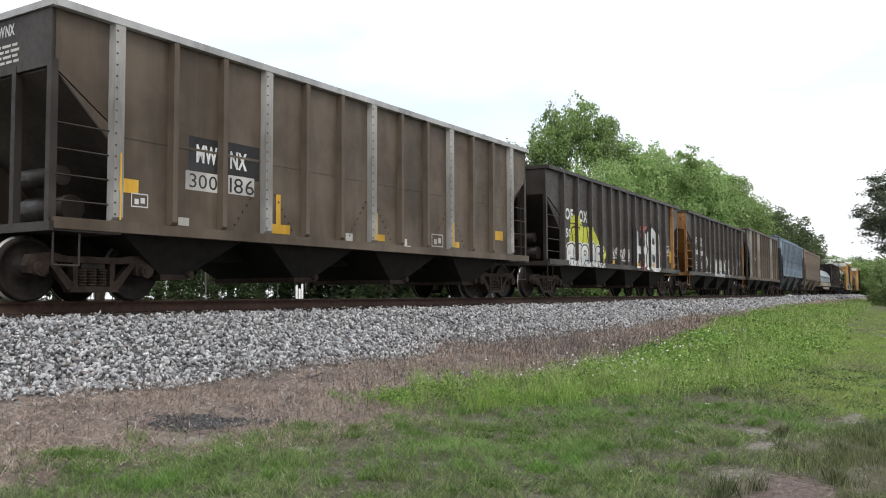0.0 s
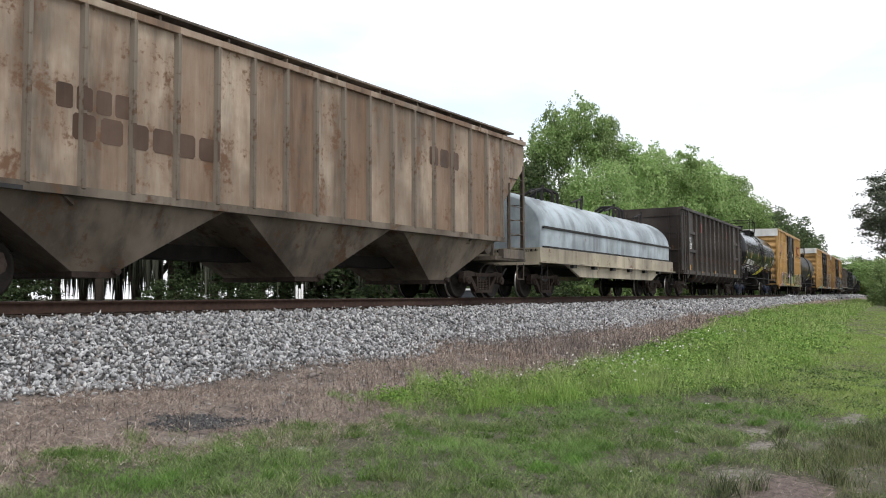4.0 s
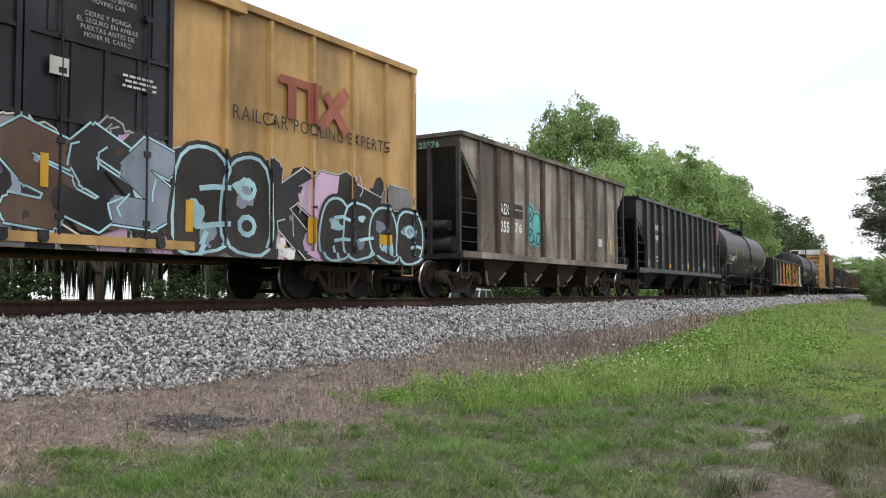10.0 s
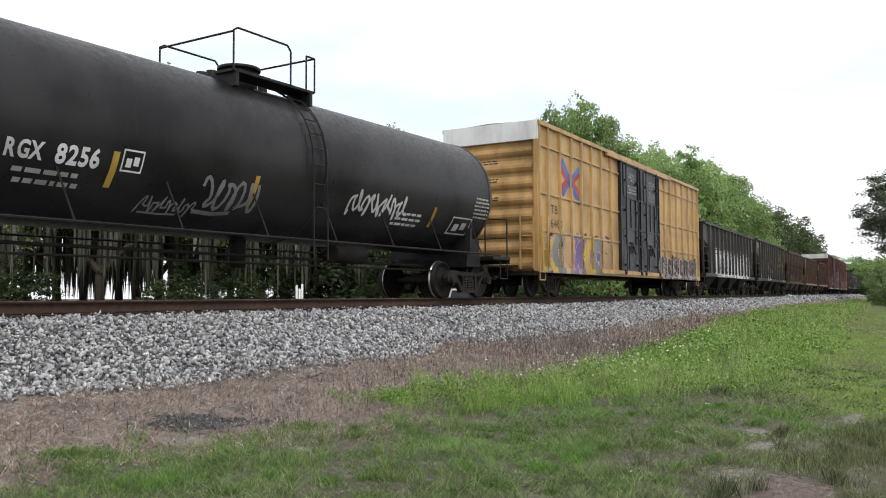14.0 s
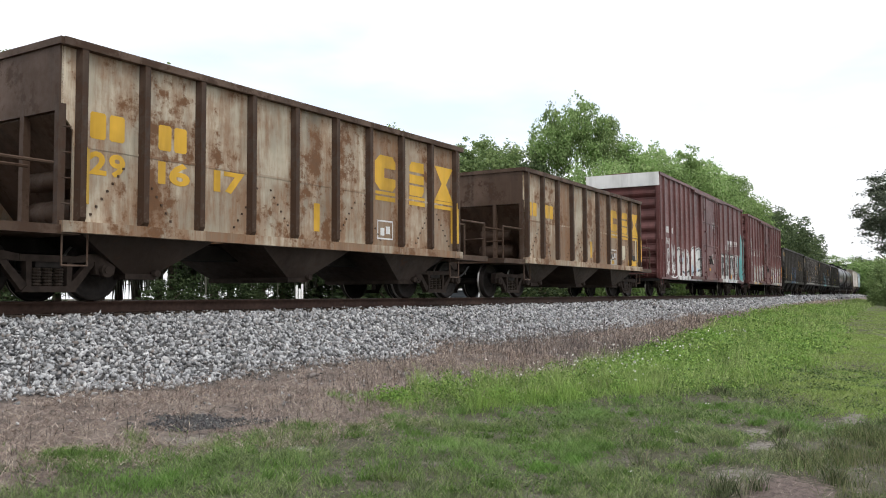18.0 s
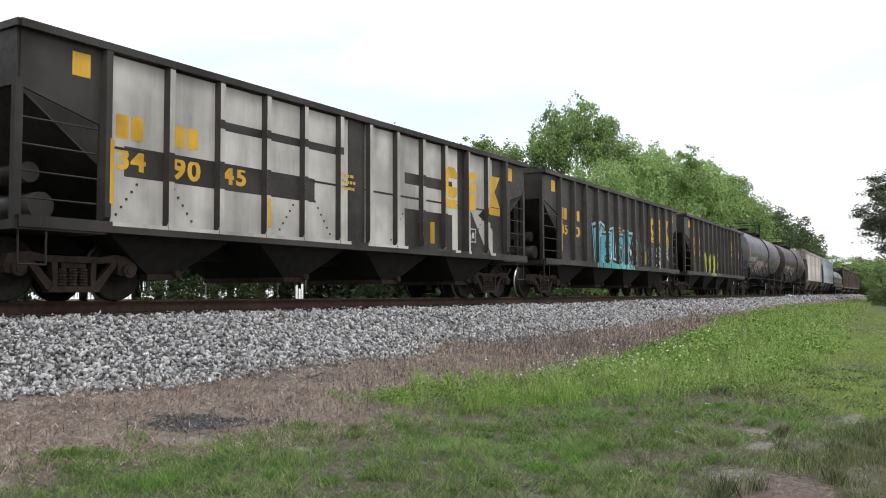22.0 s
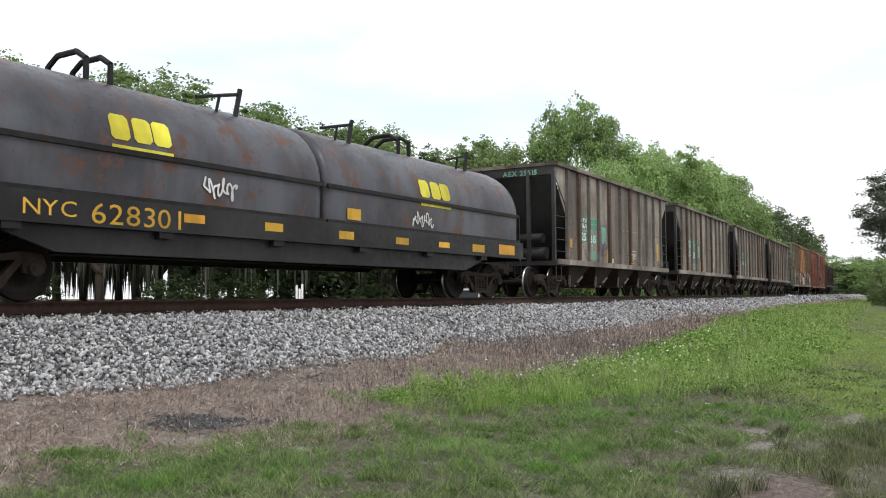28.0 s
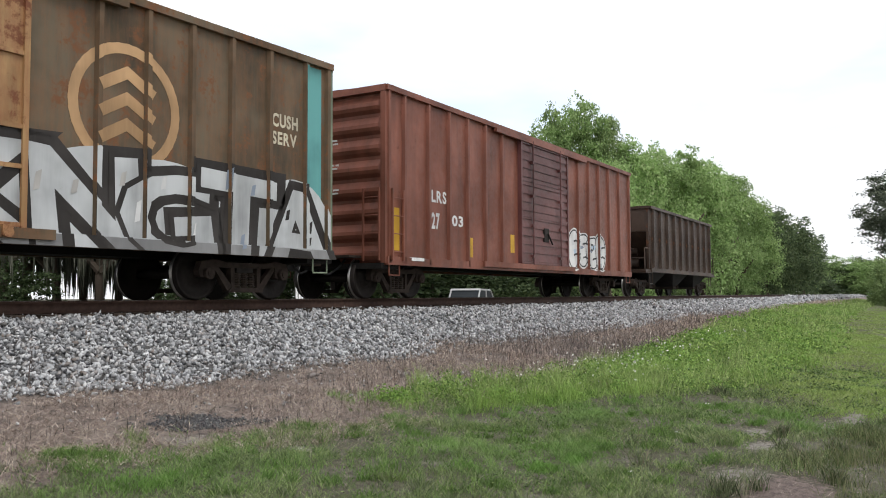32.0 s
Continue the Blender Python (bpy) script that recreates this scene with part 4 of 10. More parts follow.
def wheelset_mesh():
    bm = bmesh.new()
    prof = [(0.095, -0.10), (0.16, -0.10), (0.19, -0.02), (0.38, -0.035), (0.405, -0.07), (0.44, -0.07), (0.457, -0.055), (0.457, 0.04), (0.485, 0.052), (0.485, 0.075), (0.42, 0.075), (0.39, 0.03), (0.19, 0.05), (0.095, 0.08)]
    n = 28
    for sgn in (-1, 1):
        rings = [[bm.verts.new((r * math.cos(k * math.tau / n), sgn * (0.765 - o), r * math.sin(k * math.tau / n))) for k in range(n)] for r, o in prof]
        for j, (a, b) in enumerate(zip(rings, rings[1:])):
            for k in range(n):
                q = (a[k], a[(k + 1) % n], b[(k + 1) % n], b[k])
                f = bm.faces.new(q if sgn > 0 else q[::-1])
                f.smooth = True
                if 6 < j < 9:
                    f.material_index = 1
    rod(bm, (0, -1.05, 0), (0, 1.05, 0), 0.085, 12)
    me = bpy.data.meshes.new("wheelset")
    bm.to_mesh(me)
    bm.free()
    me.materials.append(M["wheel"])
    me.materials.append(M["tread"])
    return me


def side_frame_mesh(name="side_frame"):
    bm = bmesh.new()
    y0, y1 = -1.09, -0.95
    prism(bm, [(-1.08, 0.50), (-1.02, 0.66), (-0.7, 0.70), (-0.45, 0.655), (-0.45, 0.56), (-0.72, 0.58), (-0.74, 0.40), (-0.86, 0.37), (-1.05, 0.40)][::-1], y0, y1)
    prism(bm, [(1.08, 0.50), (1.02, 0.66), (0.7, 0.70), (0.45, 0.655), (0.45, 0.56), (0.72, 0.58), (0.74, 0.40), (0.86, 0.37), (1.05, 0.40)], y0, y1)
    prism(bm, [(-0.46, 0.56), (0.46, 0.56), (0.46, 0.655), (-0.46, 0.655)], y0 - 0.01, y1 + 0.01)
    for s in (-1, 1):
        a = [(s * 0.76, 0.58), (s * 0.64, 0.58), (s * 0.28, 0.20), (s * 0.42, 0.16)]
        prism(bm, a if s < 0 else a[::-1], y0 + 0.015, y1 - 0.015)
        b = [(s * 0.34, 0.17), (s * 0.27, 0.17), (s * 0.27, 0.57), (s * 0.36, 0.57)]
        prism(bm, b if s > 0 else b[::-1], y0 + 0.005, y1 - 0.005)
        rod(bm, (s * 0.889, -1.17, 0.457), (s * 0.889, -1.04, 0.457), 0.105, 12)
        rod(bm, (s * 0.889, -1.185, 0.457), (s * 0.889, -1.165, 0.457), 0.06, 8)
    prism(bm, [(-0.42, 0.13), (0.42, 0.13), (0.36, 0.215), (-0.36, 0.215)], y0 - 0.012, y1 + 0.012)
    bmesh.ops.recalc_face_normals(bm, faces=bm.faces)
    me = bpy.data.meshes.new(name)
    bm.to_mesh(me)
    bm.free()
    return me


def springs_mesh():
    """One coil spring, its wire read as a rippled column."""
    bm = bmesh.new()
    rings = []
    for k in range(13):
        r = 0.08 if k % 2 else 0.06
        rings.append([bm.verts.new((r * math.cos(a * math.tau / 10), -1.02 + r * math.sin(a * math.tau / 10), 0.22 + k * 0.0215 + 0.006 * math.sin(a * math.tau / 10))) for a in range(10)])
    for a, b in zip(rings, rings[1:]):
        for k in range(10):
            bm.faces.new((a[k], a[(k + 1) % 10], b[(k + 1) % 10], b[k]))
    me = bpy.data.meshes.new("spring")
    bm.to_mesh(me)
    bm.free()
    me.materials.append(M["spring"])
    return me


def bolster_mesh():
    bm = bmesh.new()
    box(bm, -0.2, 0.2, -1.06, 1.06, 0.48, 0.6)
    box(bm, -0.24, 0.24, -0.6, 0.6, 0.44, 0.66)
    box(bm, -0.62, -0.5, -0.62, 0.62, 0.42, 0.5)
    box(bm, 0.5, 0.62, -0.62, 0.62, 0.42, 0.5)
    rod(bm, (0, 0, 0.6), (0, 0, 0.8), 0.2, 12)
    return bm


WHEELSET, SPRINGS = wheelset_mesh(), springs_mesh()
SIDE_FRAMES = {}
for key in ("frame_rust", "frame_blue", "steel"):
    SIDE_FRAMES[key] = side_frame_mesh()
    SIDE_FRAMES[key].materials.append(M[key])
BOLSTER = bpy.data.meshes.new("truck_bolster")
_bm = bolster_mesh()
_bm.to_mesh(BOLSTER)
_bm.free()
BOLSTER.materials.append(M["steel"])
WHEELS = []


def truck(car, x, tone="frame_rust"):
    """A two-axle truck at x on a car: bolster > side frames, springs, wheelsets."""
    t = part("truck", BOLSTER, None, car, "rusty cast-steel two-axle truck")
    t.location = (x, 0, 0)
    for turn in (0, math.pi):
        f = part("side_frame", SIDE_FRAMES[tone], None, t)
        f.rotation_euler = (0, 0, turn)
    for dx in (-0.17, 0.0, 0.17):
        part("spring", SPRINGS, None, t).location = (dx, 0, 0)
    for dx in (-0.889, 0.889):
        w = part("wheelset", WHEELSET, None, t, "steel wheels with bright worn treads")
        w.location = (dx, 0, 0.457)
        WHEELS.append((w, car, x + dx))


def coupler(car, x_end, way):
    bm = bmesh.new()
    x1 = x_end + way * 0.72
    box(bm, min(x_end - way * 0.3, x1 - way * 0.25), max(x_end - way * 0.3, x1 - way * 0.25), -0.09, 0.09, 0.78, 0.95)
    prism(bm, [(x1 - way * 0.28, 0.70), (x1, 0.72), (x1 + way * 0.05, 0.85), (x1, 1.0), (x1 - way * 0.28, 1.0)], -0.14, 0.1)
    box(bm, x1 - 0.07, x1 + 0.07, 0.06, 0.17, 0.72, 0.98)
    bmesh.ops.recalc_face_normals(bm, faces=bm.faces)
    part("coupler", bm, M["frame_rust"], car)
    bm = bmesh.new()
    pts = [(x_end, -0.45, 0.85), (x_end + way * 0.2, -0.42, 0.66), (x_end + way * 0.45, -0.36, 0.52), (x_end + way * 0.7, -0.3, 0.58)]
    pipe(bm, pts, 0.025, 6)
    part("air_hose", bm, M["rubber"], car)


def ladder(car, x, y, z0, z1, wide, material, along="x", n=6, label=""):
    """Two stiles and n rungs; it stands off the car at y, or at x when it runs across the end."""
    bm = bmesh.new()
    for s in (-0.5, 0.5):
        a = (x + s * wide, y) if along == "x" else (x, y + s * wide)
        box(bm, a[0] - 0.02, a[0] + 0.02, a[1] - 0.02, a[1] + 0.02, z0, z1)
    for k in range(n):
        z = z0 + (z1 - z0) * (k + 0.5) / n
        if along == "x":
            rod(bm, (x - wide / 2, y, z), (x + wide / 2, y, z), 0.012, 5)
        else:
            rod(bm, (x, y - wide / 2, z), (x, y + wide / 2, z), 0.012, 5)
    part("ladder", bm, material, car, label)


def step(car, x, y, material):
    bm = bmesh.new()
    pipe(bm, [(x - 0.2, y, 0.95), (x - 0.2, y, 0.5), (x + 0.2, y, 0.5), (x + 0.2, y, 0.95)], 0.016, 5)
    part("stirrup_step", bm, material, car)


def car_base(name, label, category, half, trucks, tone="frame_rust", through=True):
    e = tagged(new(name), label, category, "cars of the freight train")
    bm = bmesh.new()
    if through:
        box(bm, -half, half, -0.3, 0.3, 0.72, 0.98)
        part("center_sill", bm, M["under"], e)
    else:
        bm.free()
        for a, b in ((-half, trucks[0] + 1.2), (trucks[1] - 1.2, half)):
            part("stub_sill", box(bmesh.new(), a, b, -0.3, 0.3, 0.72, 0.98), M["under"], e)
    for x in trucks:
        truck(e, x, tone)
    coupler(e, -half, -1)
    coupler(e, half, 1)
    return e


M["rubber"] = plain("black_rubber", (0.02, 0.02, 0.02), 0.7, 0, 0.2)
# near black: grime, and the shade beneath the cars put into the colour
M["under"] = plain("grimy_shaded_underframe", (0.0135, 0.012, 0.011), 0.85, 0, 0.4, 5)
RIB_CACHE = {}


def rib_mesh(z0, z1, y, wide, deep, foot=0.0):
    """A rib pressed like a hat, standing on a side at y and proud of it."""
    bm = bmesh.new()
    o = [(-wide / 2 - 0.03, 0), (wide / 2 + 0.03, 0), (wide / 2, -deep), (-wide / 2, -deep)]
    a = [bm.verts.new((x, y + d, z0 + (foot if d else 0))) for x, d in o]
    b = [bm.verts.new((x, y + d, z1)) for x, d in o]
    bm.faces.new(a)
    bm.faces.new(b[::-1])
    for k in range(4):
        bm.faces.new((a[(k + 1) % 4], a[k], b[k], b[(k + 1) % 4]))
    bmesh.ops.recalc_face_normals(bm, faces=bm.faces)
    me = bpy.data.meshes.new("rib")
    bm.to_mesh(me)
    bm.free()
    return me


def ribs(car, xs, z0, z1, y, wide, deep, material, other=None, special=(), foot=0.0):
    """Ribs on both sides; the meshes are shared. Special ones take the other material."""
    a = rib_mesh(z0, z1, y, wide, deep, foot)
    a.materials.append(material)
    b = None
    if other is not None:
        b = rib_mesh(z0, z1, y, wide * 1.7, deep, foot)
        b.materials.append(other)
    for i, x in enumerate(xs):
        for turn in (0, math.pi):
            r = part("rib", b if i in special else a, None, car)
            r.location = (x if turn == 0 else x, 0, 0)
            r.rotation_euler = (0, 0, turn)


def trapezoid_bay(car, x, top, bottom, z0, z1, y0, y1, material, lip=None, name="hopper_bay"):
    bm = bmesh.new()
    a = [bm.verts.new(p) for p in ((x - bottom, -y0, z0), (x + bottom, -y0, z0), (x + bottom, y0, z0), (x - bottom, y0, z0))]
    b = [bm.verts.new(p) for p in ((x - top, -y1, z1), (x + top, -y1, z1), (x + top, y1, z1), (x - top, y1, z1))]
    bm.faces.new(a[::-1])
    bm.faces.new(b)
    for k in range(4):
        bm.faces.new((a[k], a[(k + 1) % 4], b[(k + 1) % 4], b[k]))
    bay = part(name, bm, material, car, "sloping discharge bay")
    bm = bmesh.new()
    box(bm, x - bottom - 0.03, x + bottom + 0.03, -y0 - 0.03, y0 + 0.03, z0 - 0.07, z0 + 0.02)
    rod(bm, (x + bottom, -y0 - 0.12, z0 + 0.03), (x + bottom, -y0 + 0.1, z0 + 0.03), 0.06, 8)
    part("outlet_gate", bm, M["frame_rust"], bay)
    if lip is not None:
        for s in (-1, 1):
            bm = bmesh.new()
            p, q = Vector((x + s * bottom, -y0 - 0.02, z0)), Vector((x + s * top, -y1 - 0.02, z1))
            rod(bm, p.lerp(q, -0.08), p.lerp(q, 0.42), 0.05, 4, 0.035)
            part("bay_lip", bm, lip, bay)
    return bay


def open_hopper(name, label, half, xr, n, ztop, zsill, paints, special=(), cut=(0.85, 2.55), trucks=None, bays=4, lip=None, platform=0.0, spec="", number="", marks="", deep=0.11, bay_paint=None):
    """Open-top hopper with ribbed sides, sloped ends, corner posts, ladders and discharge bays.
    paints: side, rib, special rib, top chord, end."""
    side, ribm, ribo, chord, endm = paints
    tr = trucks or (-half + 1.0, half - 1.0)
    e = car_base(name, label, "hopper car", half + platform, tr)
    y = -1.50
    xs = list(np.linspace(-xr, xr, n)) if isinstance(n, int) else list(n)
    zc = ztop - cut[0]
    for turn in (0, 1):
        s = -1 if turn == 0 else 1
        bm = bmesh.new()
        prism(bm, [(-xr, zsill), (xr, zsill), (xr, cut[1]), (half, zc), (half, ztop), (-half, ztop), (-half, zc), (-xr, cut[1])], s * 1.50, s * 1.46)
        bmesh.ops.recalc_face_normals(bm, faces=bm.faces)
        part("side_sheet", bm, side, e)
        bm = bmesh.new()
        box(bm, -half - 0.03, half + 0.03, min(s * 1.62, s * 1.44), max(s * 1.62, s * 1.44), ztop - 0.09, ztop + 0.02)
        part("top_chord", bm, chord, e)
        bm = bmesh.new()
        box(bm, -half, half, min(s * 1.60, s * 1.46), max(s * 1.60, s * 1.46), zsill - 0.10, zsill + 0.06)
        part("side_sill", bm, side, e)
        # riveted slope-sheet lines
        bm = bmesh.new()
        for q in ([xs[i] for i in special[1:-1]] if ribo is not None and len(special) > 3 else np.linspace(-xr + 1.0, xr - 1.0, 4)):
            for k in range(7):
                for d in (-1, 1):
                    x, z = q + d * (0.17 + k * 0.09), zsill + 0.9 - k * 0.12
                    box(bm, x - 0.017, x + 0.017, min(s * 1.50, s * 1.515), max(s * 1.50, s * 1.515), z - 0.017, z + 0.017)
        if ribo is not None:
            for i in special:
                for k in range(17):
                    z = zsill + 0.16 + k * (ztop - zsill - 0.35) / 16
                    box(bm, xs[i] - 0.07, xs[i] - 0.042, min(s * (1.5 + deep), s * (1.508 + deep)), max(s * (1.5 + deep), s * (1.508 + deep)), z - 0.012, z + 0.012)
        tagged(part("riveted_strip", bm, P["rust_rib"], e, "dark rivet heads"), kind="stuff")
        zj = zsill + 0.44 * (ztop - zsill)
        part("side_seam", box(bmesh.new(), -xr, xr, min(s * 1.50, s * 1.508), max(s * 1.50, s * 1.508), zj - 0.02, zj + 0.02), side, e)
    ribs(e, xs, zsill, ztop - 0.05, y, 0.10, deep, ribm, ribo, special, 0.12)
    for s in (-1, 1):
        bm = bmesh.new()
        box(bm, s * half - 0.03, s * half + 0.03, -1.5, 1.5, zc, ztop)
        part("end_sheet", bm, endm, e)
        bm = bmesh.new()
        box(bm, s * half - 0.07, s * half + 0.07, -1.58, 1.58, ztop - 0.08, ztop + 0.02)
        part("top_chord", bm, chord, e)
        bm = bmesh.new()
        x0, x1 = s * (half - 0.03), s * (xr - 1.1)
        q = [bm.verts.new(p) for p in ((x0, -1.46, zc), (x0, 1.46, zc), (x1, 1.46, zsill + 0.1), (x1, -1.46, zsill + 0.1))]
        f = bm.faces.new(q)
        ext = bmesh.ops.extrude_face_region(bm, geom=[f])
        bmesh.ops.translate(bm, vec=(0, 0, -0.03), verts=[v for v in ext["geom"] if isinstance(v, bmesh.types.BMVert)])
        bmesh.ops.recalc_face_normals(bm, faces=bm.faces)
        part("slope_sheet", bm, endm, e, "sloping end sheet")
        for yy in (-1.46, -0.62, 0.62, 1.46):
            bm = bmesh.new()
            box(bm, s * (half - 0.02) - 0.055, s * (half - 0.02) + 0.055, yy - 0.05, yy + 0.05, zsill - 0.05, zc + 0.1)
            part("end_post", bm, endm, e)
        bm = bmesh.new()
        box(bm, min(s * (half + platform + 0.05), s * (xr - 0.1)), max(s * (half + platform + 0.05), s * (xr - 0.1)), -1.56, 1.56, zsill - 0.13, zsill)
        part("end_sill", bm, endm, e)
        for sy in (-1, 1):
            bm = bmesh.new()
            for k in range(4):
                z = zsill + 0.3 + k * 0.36
                if z < zc:
                    rod(bm, (s * (half - 0.02), sy * 1.5, z), (s * (xr + 0.05), sy * 1.52, z), 0.013, 5)
            part("grab_irons", bm, endm, e)
            step(e, s * (half - 0.25), sy * 1.5, endm)
        ladder(e, s * (half + 0.06), -s * 1.2, zsill, ztop - 0.05, 0.42, endm, "y", 7)
        # brake reservoirs and pipes under the slope
        bm = bmesh.new()
        rod(bm, (s * (half - 0.75), -0.9, zsill + 0.28), (s * (half - 0.75), 0.2, zsill + 0.28), 0.2, 12)
        if s < 0:
            rod(bm, (s * (half - 0.6), -0.85, zsill + 0.75), (s * (half - 0.6), 0.1, zsill + 0.75), 0.15, 12)
        part("air_reservoir", bm, endm, e)
        if platform:
            bm = bmesh.new()
            for yy in (-1.5, -0.9):
                pipe(bm, [(s * (half + 0.1), yy, zsill + 0.85), (s * (half + platform), yy, zsill + 0.85), (s * (half + platform), yy, zsill - 0.1)], 0.025, 6)
            pipe(bm, [(s * (half + platform), -1.5, zsill + 0.45), (s * (half + platform), -0.9, zsill + 0.45)], 0.02, 6)
            part("platform_railing", bm, endm, e)
    for x in np.linspace(-xr + 1.5, xr - 1.5, bays):
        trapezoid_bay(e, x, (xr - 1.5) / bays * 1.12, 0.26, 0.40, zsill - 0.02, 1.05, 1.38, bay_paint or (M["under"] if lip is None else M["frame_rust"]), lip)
    if marks:
        w = min(1.3, 0.13 * len(marks))
        end_word(e, -half - 0.03, marks, -0.35 + w / 2, -0.35 - w / 2, ztop - 0.34, ztop - 0.17, "mint" if deep < 0.1 else "white")
        if cut[0] > 0.6:
            end_rows(e, -half - 0.03, 0.2, -0.75, ztop - 0.74, ztop - 0.42, 4)
    fl = Flank(-1.50, [(x - 0.05, x + 0.05) for x in xs], -1.50 - deep, sill=(zsill + 0.06, -1.60), low=zsill - 0.1, high=ztop - 0.1)
    decorate(e, fl, spec, number)
    return e


def corrugated_end(car, s, half, z0, z1, material, n=8, y=1.5):
    """A pressed boxcar end with rolling horizontal corrugations."""
    bm = bmesh.new()
    rows = []
    steps = n * 6
    for k in range(steps + 1):
        f = k / steps
        ph = (f * n) % 1.0
        o = 0.10 * (max(0.0, math.sin(math.pi * min(1.0, ph / 0.75))) ** 0.8 if ph < 0.75 else 0.0)
        z = z0 + (z1 - z0) * f
        rows.append([bm.verts.new((s * (half - 0.10 + o * w), yy, z)) for yy, w in ((-y, 0.0), (-y + 0.16, 1.0), (y - 0.16, 1.0), (y, 0.0))])
    for a, b in zip(rows, rows[1:]):
        for k in range(3):
            f = bm.faces.new((a[k], a[k + 1], b[k + 1], b[k]))
    bmesh.ops.recalc_face_normals(bm, faces=bm.faces)
    return part("corrugated_end", bm, material, car, "pressed end wall with horizontal ribs")


def boxcar(name, label, half, z0, z1, paints, post_x, door, door_paint, trucks, rails=(), end_band=None, spec="", doors=1, marks="", post=(0.075, 0.07), plank=0):
    """Boxcar: posted sides, plug doors with rods, corrugated ends, roof, ladders and steps.
    paints: side, post, end, roof. door: from, to."""
    side, postm, endm, roofm = paints
    e = car_base(name, label, "boxcar", half, trucks)
    y = -1.53
    for s in (-1, 1):
        bm = bmesh.new()
        box(bm, -half, half, min(s * 1.53, s * 1.49), max(s * 1.53, s * 1.49), z0, z1)
        part("side_wall", bm, side, e)
        bm = bmesh.new()
        box(bm, -half, half, min(s * 1.60, s * 1.47), max(s * 1.60, s * 1.47), z0 - 0.04, z0 + 0.14)
        part("side_sill", bm, postm, e)
        bm = bmesh.new()
        box(bm, -half - 0.02, half + 0.02, min(s * 1.62, s * 1.47), max(s * 1.62, s * 1.47), z1 - 0.12, z1)
        part("top_chord", bm, postm, e)
        for z in rails:
            for a, b in ((-half + 0.05, door[0]), (door[1], half - 0.05)):
                bm = bmesh.new()
                box(bm, a, b, min(s * 1.53, s * 1.575), max(s * 1.53, s * 1.575), z - 0.03, z + 0.03)
                part("side_stiffener", bm, postm, e)
    xs = sorted([-half + 0.09, half - 0.09] + list(post_x))
    ribs(e, xs, z0, z1 - 0.1, y, post[0], post[1], postm)
    for s in (-1, 1):
        corrugated_end(e, s, half + 0.02, z0, z1 - (0.55 if end_band else 0.12), endm)
        for yy in (-1.5, 1.5):
            bm = bmesh.new()
            box(bm, s * half - 0.05, s * half + 0.05, yy - 0.06, yy + 0.06, z0, z1 - 0.05)
            part("corner_post", bm, endm, e)
        bm = bmesh.new()
        prism(bm, [(s * half - 0.06, z1 - 0.56 if end_band else z1 - 0.14), (s * half + 0.05, z1 - 0.56 if end_band else z1 - 0.14), (s * half + 0.05, z1), (s * half - 0.06, z1)], -1.57, 1.57)
        bmesh.ops.recalc_face_normals(bm, faces=bm.faces)
        band = part("end_band", bm, end_band or endm, e, "white band along the top of the end" if end_band else "")
        if end_band:
            for a, b in (((0.5, 1.35),) if marks else ((-1.3, -0.35), (0.5, 1.35))):
                bm = bmesh.new()
                n = 9
                for k in range(n):
                    q = a + (b - a) * k / n
                    if k == 4:
                        continue
                    box(bm, min(s * (half + 0.05), s * (half + 0.054)), max(s * (half + 0.05), s * (half + 0.054)), q, q + (b - a) / n * 0.7, z1 - 0.27 - (0.04 if a > 0 else 0), z1 - 0.13 - (0.07 if a > 0 else 0))
                part("fine_stencil", bm, tint("ink"), band)
        ladder(e, s * half - s * 0.35, -1.62 if s < 0 else 1.62, z0 + 0.05, z0 + 1.6, 0.42, postm, "x", 4)
        ladder(e, s * (half + 0.13), -1.25 if s < 0 else 1.25, z0 + 0.05, z0 + 1.6, 0.42, endm, "y", 4)
        for yy in (-1.55, 1.55):
            step(e, s * (half - 0.3), yy, endm)
        bm = bmesh.new()
        box(bm, min(s * (half - 0.6), s * (half + 0.1)), max(s * (half - 0.6), s * (half + 0.1)), -1.5, 1.5, z0 - 0.12, z0)
        part("end_sill", bm, M["under"], e)
        bm = bmesh.new()
        box(bm, min(s * half, s * (half + 0.45)), max(s * half, s * (half + 0.45)), -0.9, 0.9, z0 + 0.12, z0 + 0.17)
        part("crossover_step", bm, M["frame_rust"], e)
    if marks:
        w = 0.075 * len(marks)
        end_word(e, -half - 0.052, marks, -1.35 + w, -1.35, z1 - 0.32, z1 - 0.16, "ink" if end_band else "white") if end_band else end_word(e, -half - 0.052, marks, 0.3, 0.3 - w, z1 - 0.125, z1 - 0.02, "white")
    for k in range(3):
        end_rows(e, -half - 0.03, 0.5, -0.3, z1 - 1.2 - k * 0.55, z1 - 1.05 - k * 0.55, 2, "ink" if end_band and marks else "white", k)
    # roof: a low ridge with raised seams
    bm = bmesh.new()
    a = [bm.verts.new((-half, yy, z)) for yy, z in ((-1.58, z1 - 0.02), (0, z1 + 0.05), (1.58, z1 - 0.02))]
    b = [bm.verts.new((half, v.co.y, v.co.z)) for v in a]
    for k in range(2):
        bm.faces.new((a[k], b[k], b[k + 1], a[k + 1]))
    bm.faces.new(a[::-1])
    bm.faces.new(b)
    roof = part("roof", bm, roofm, e)
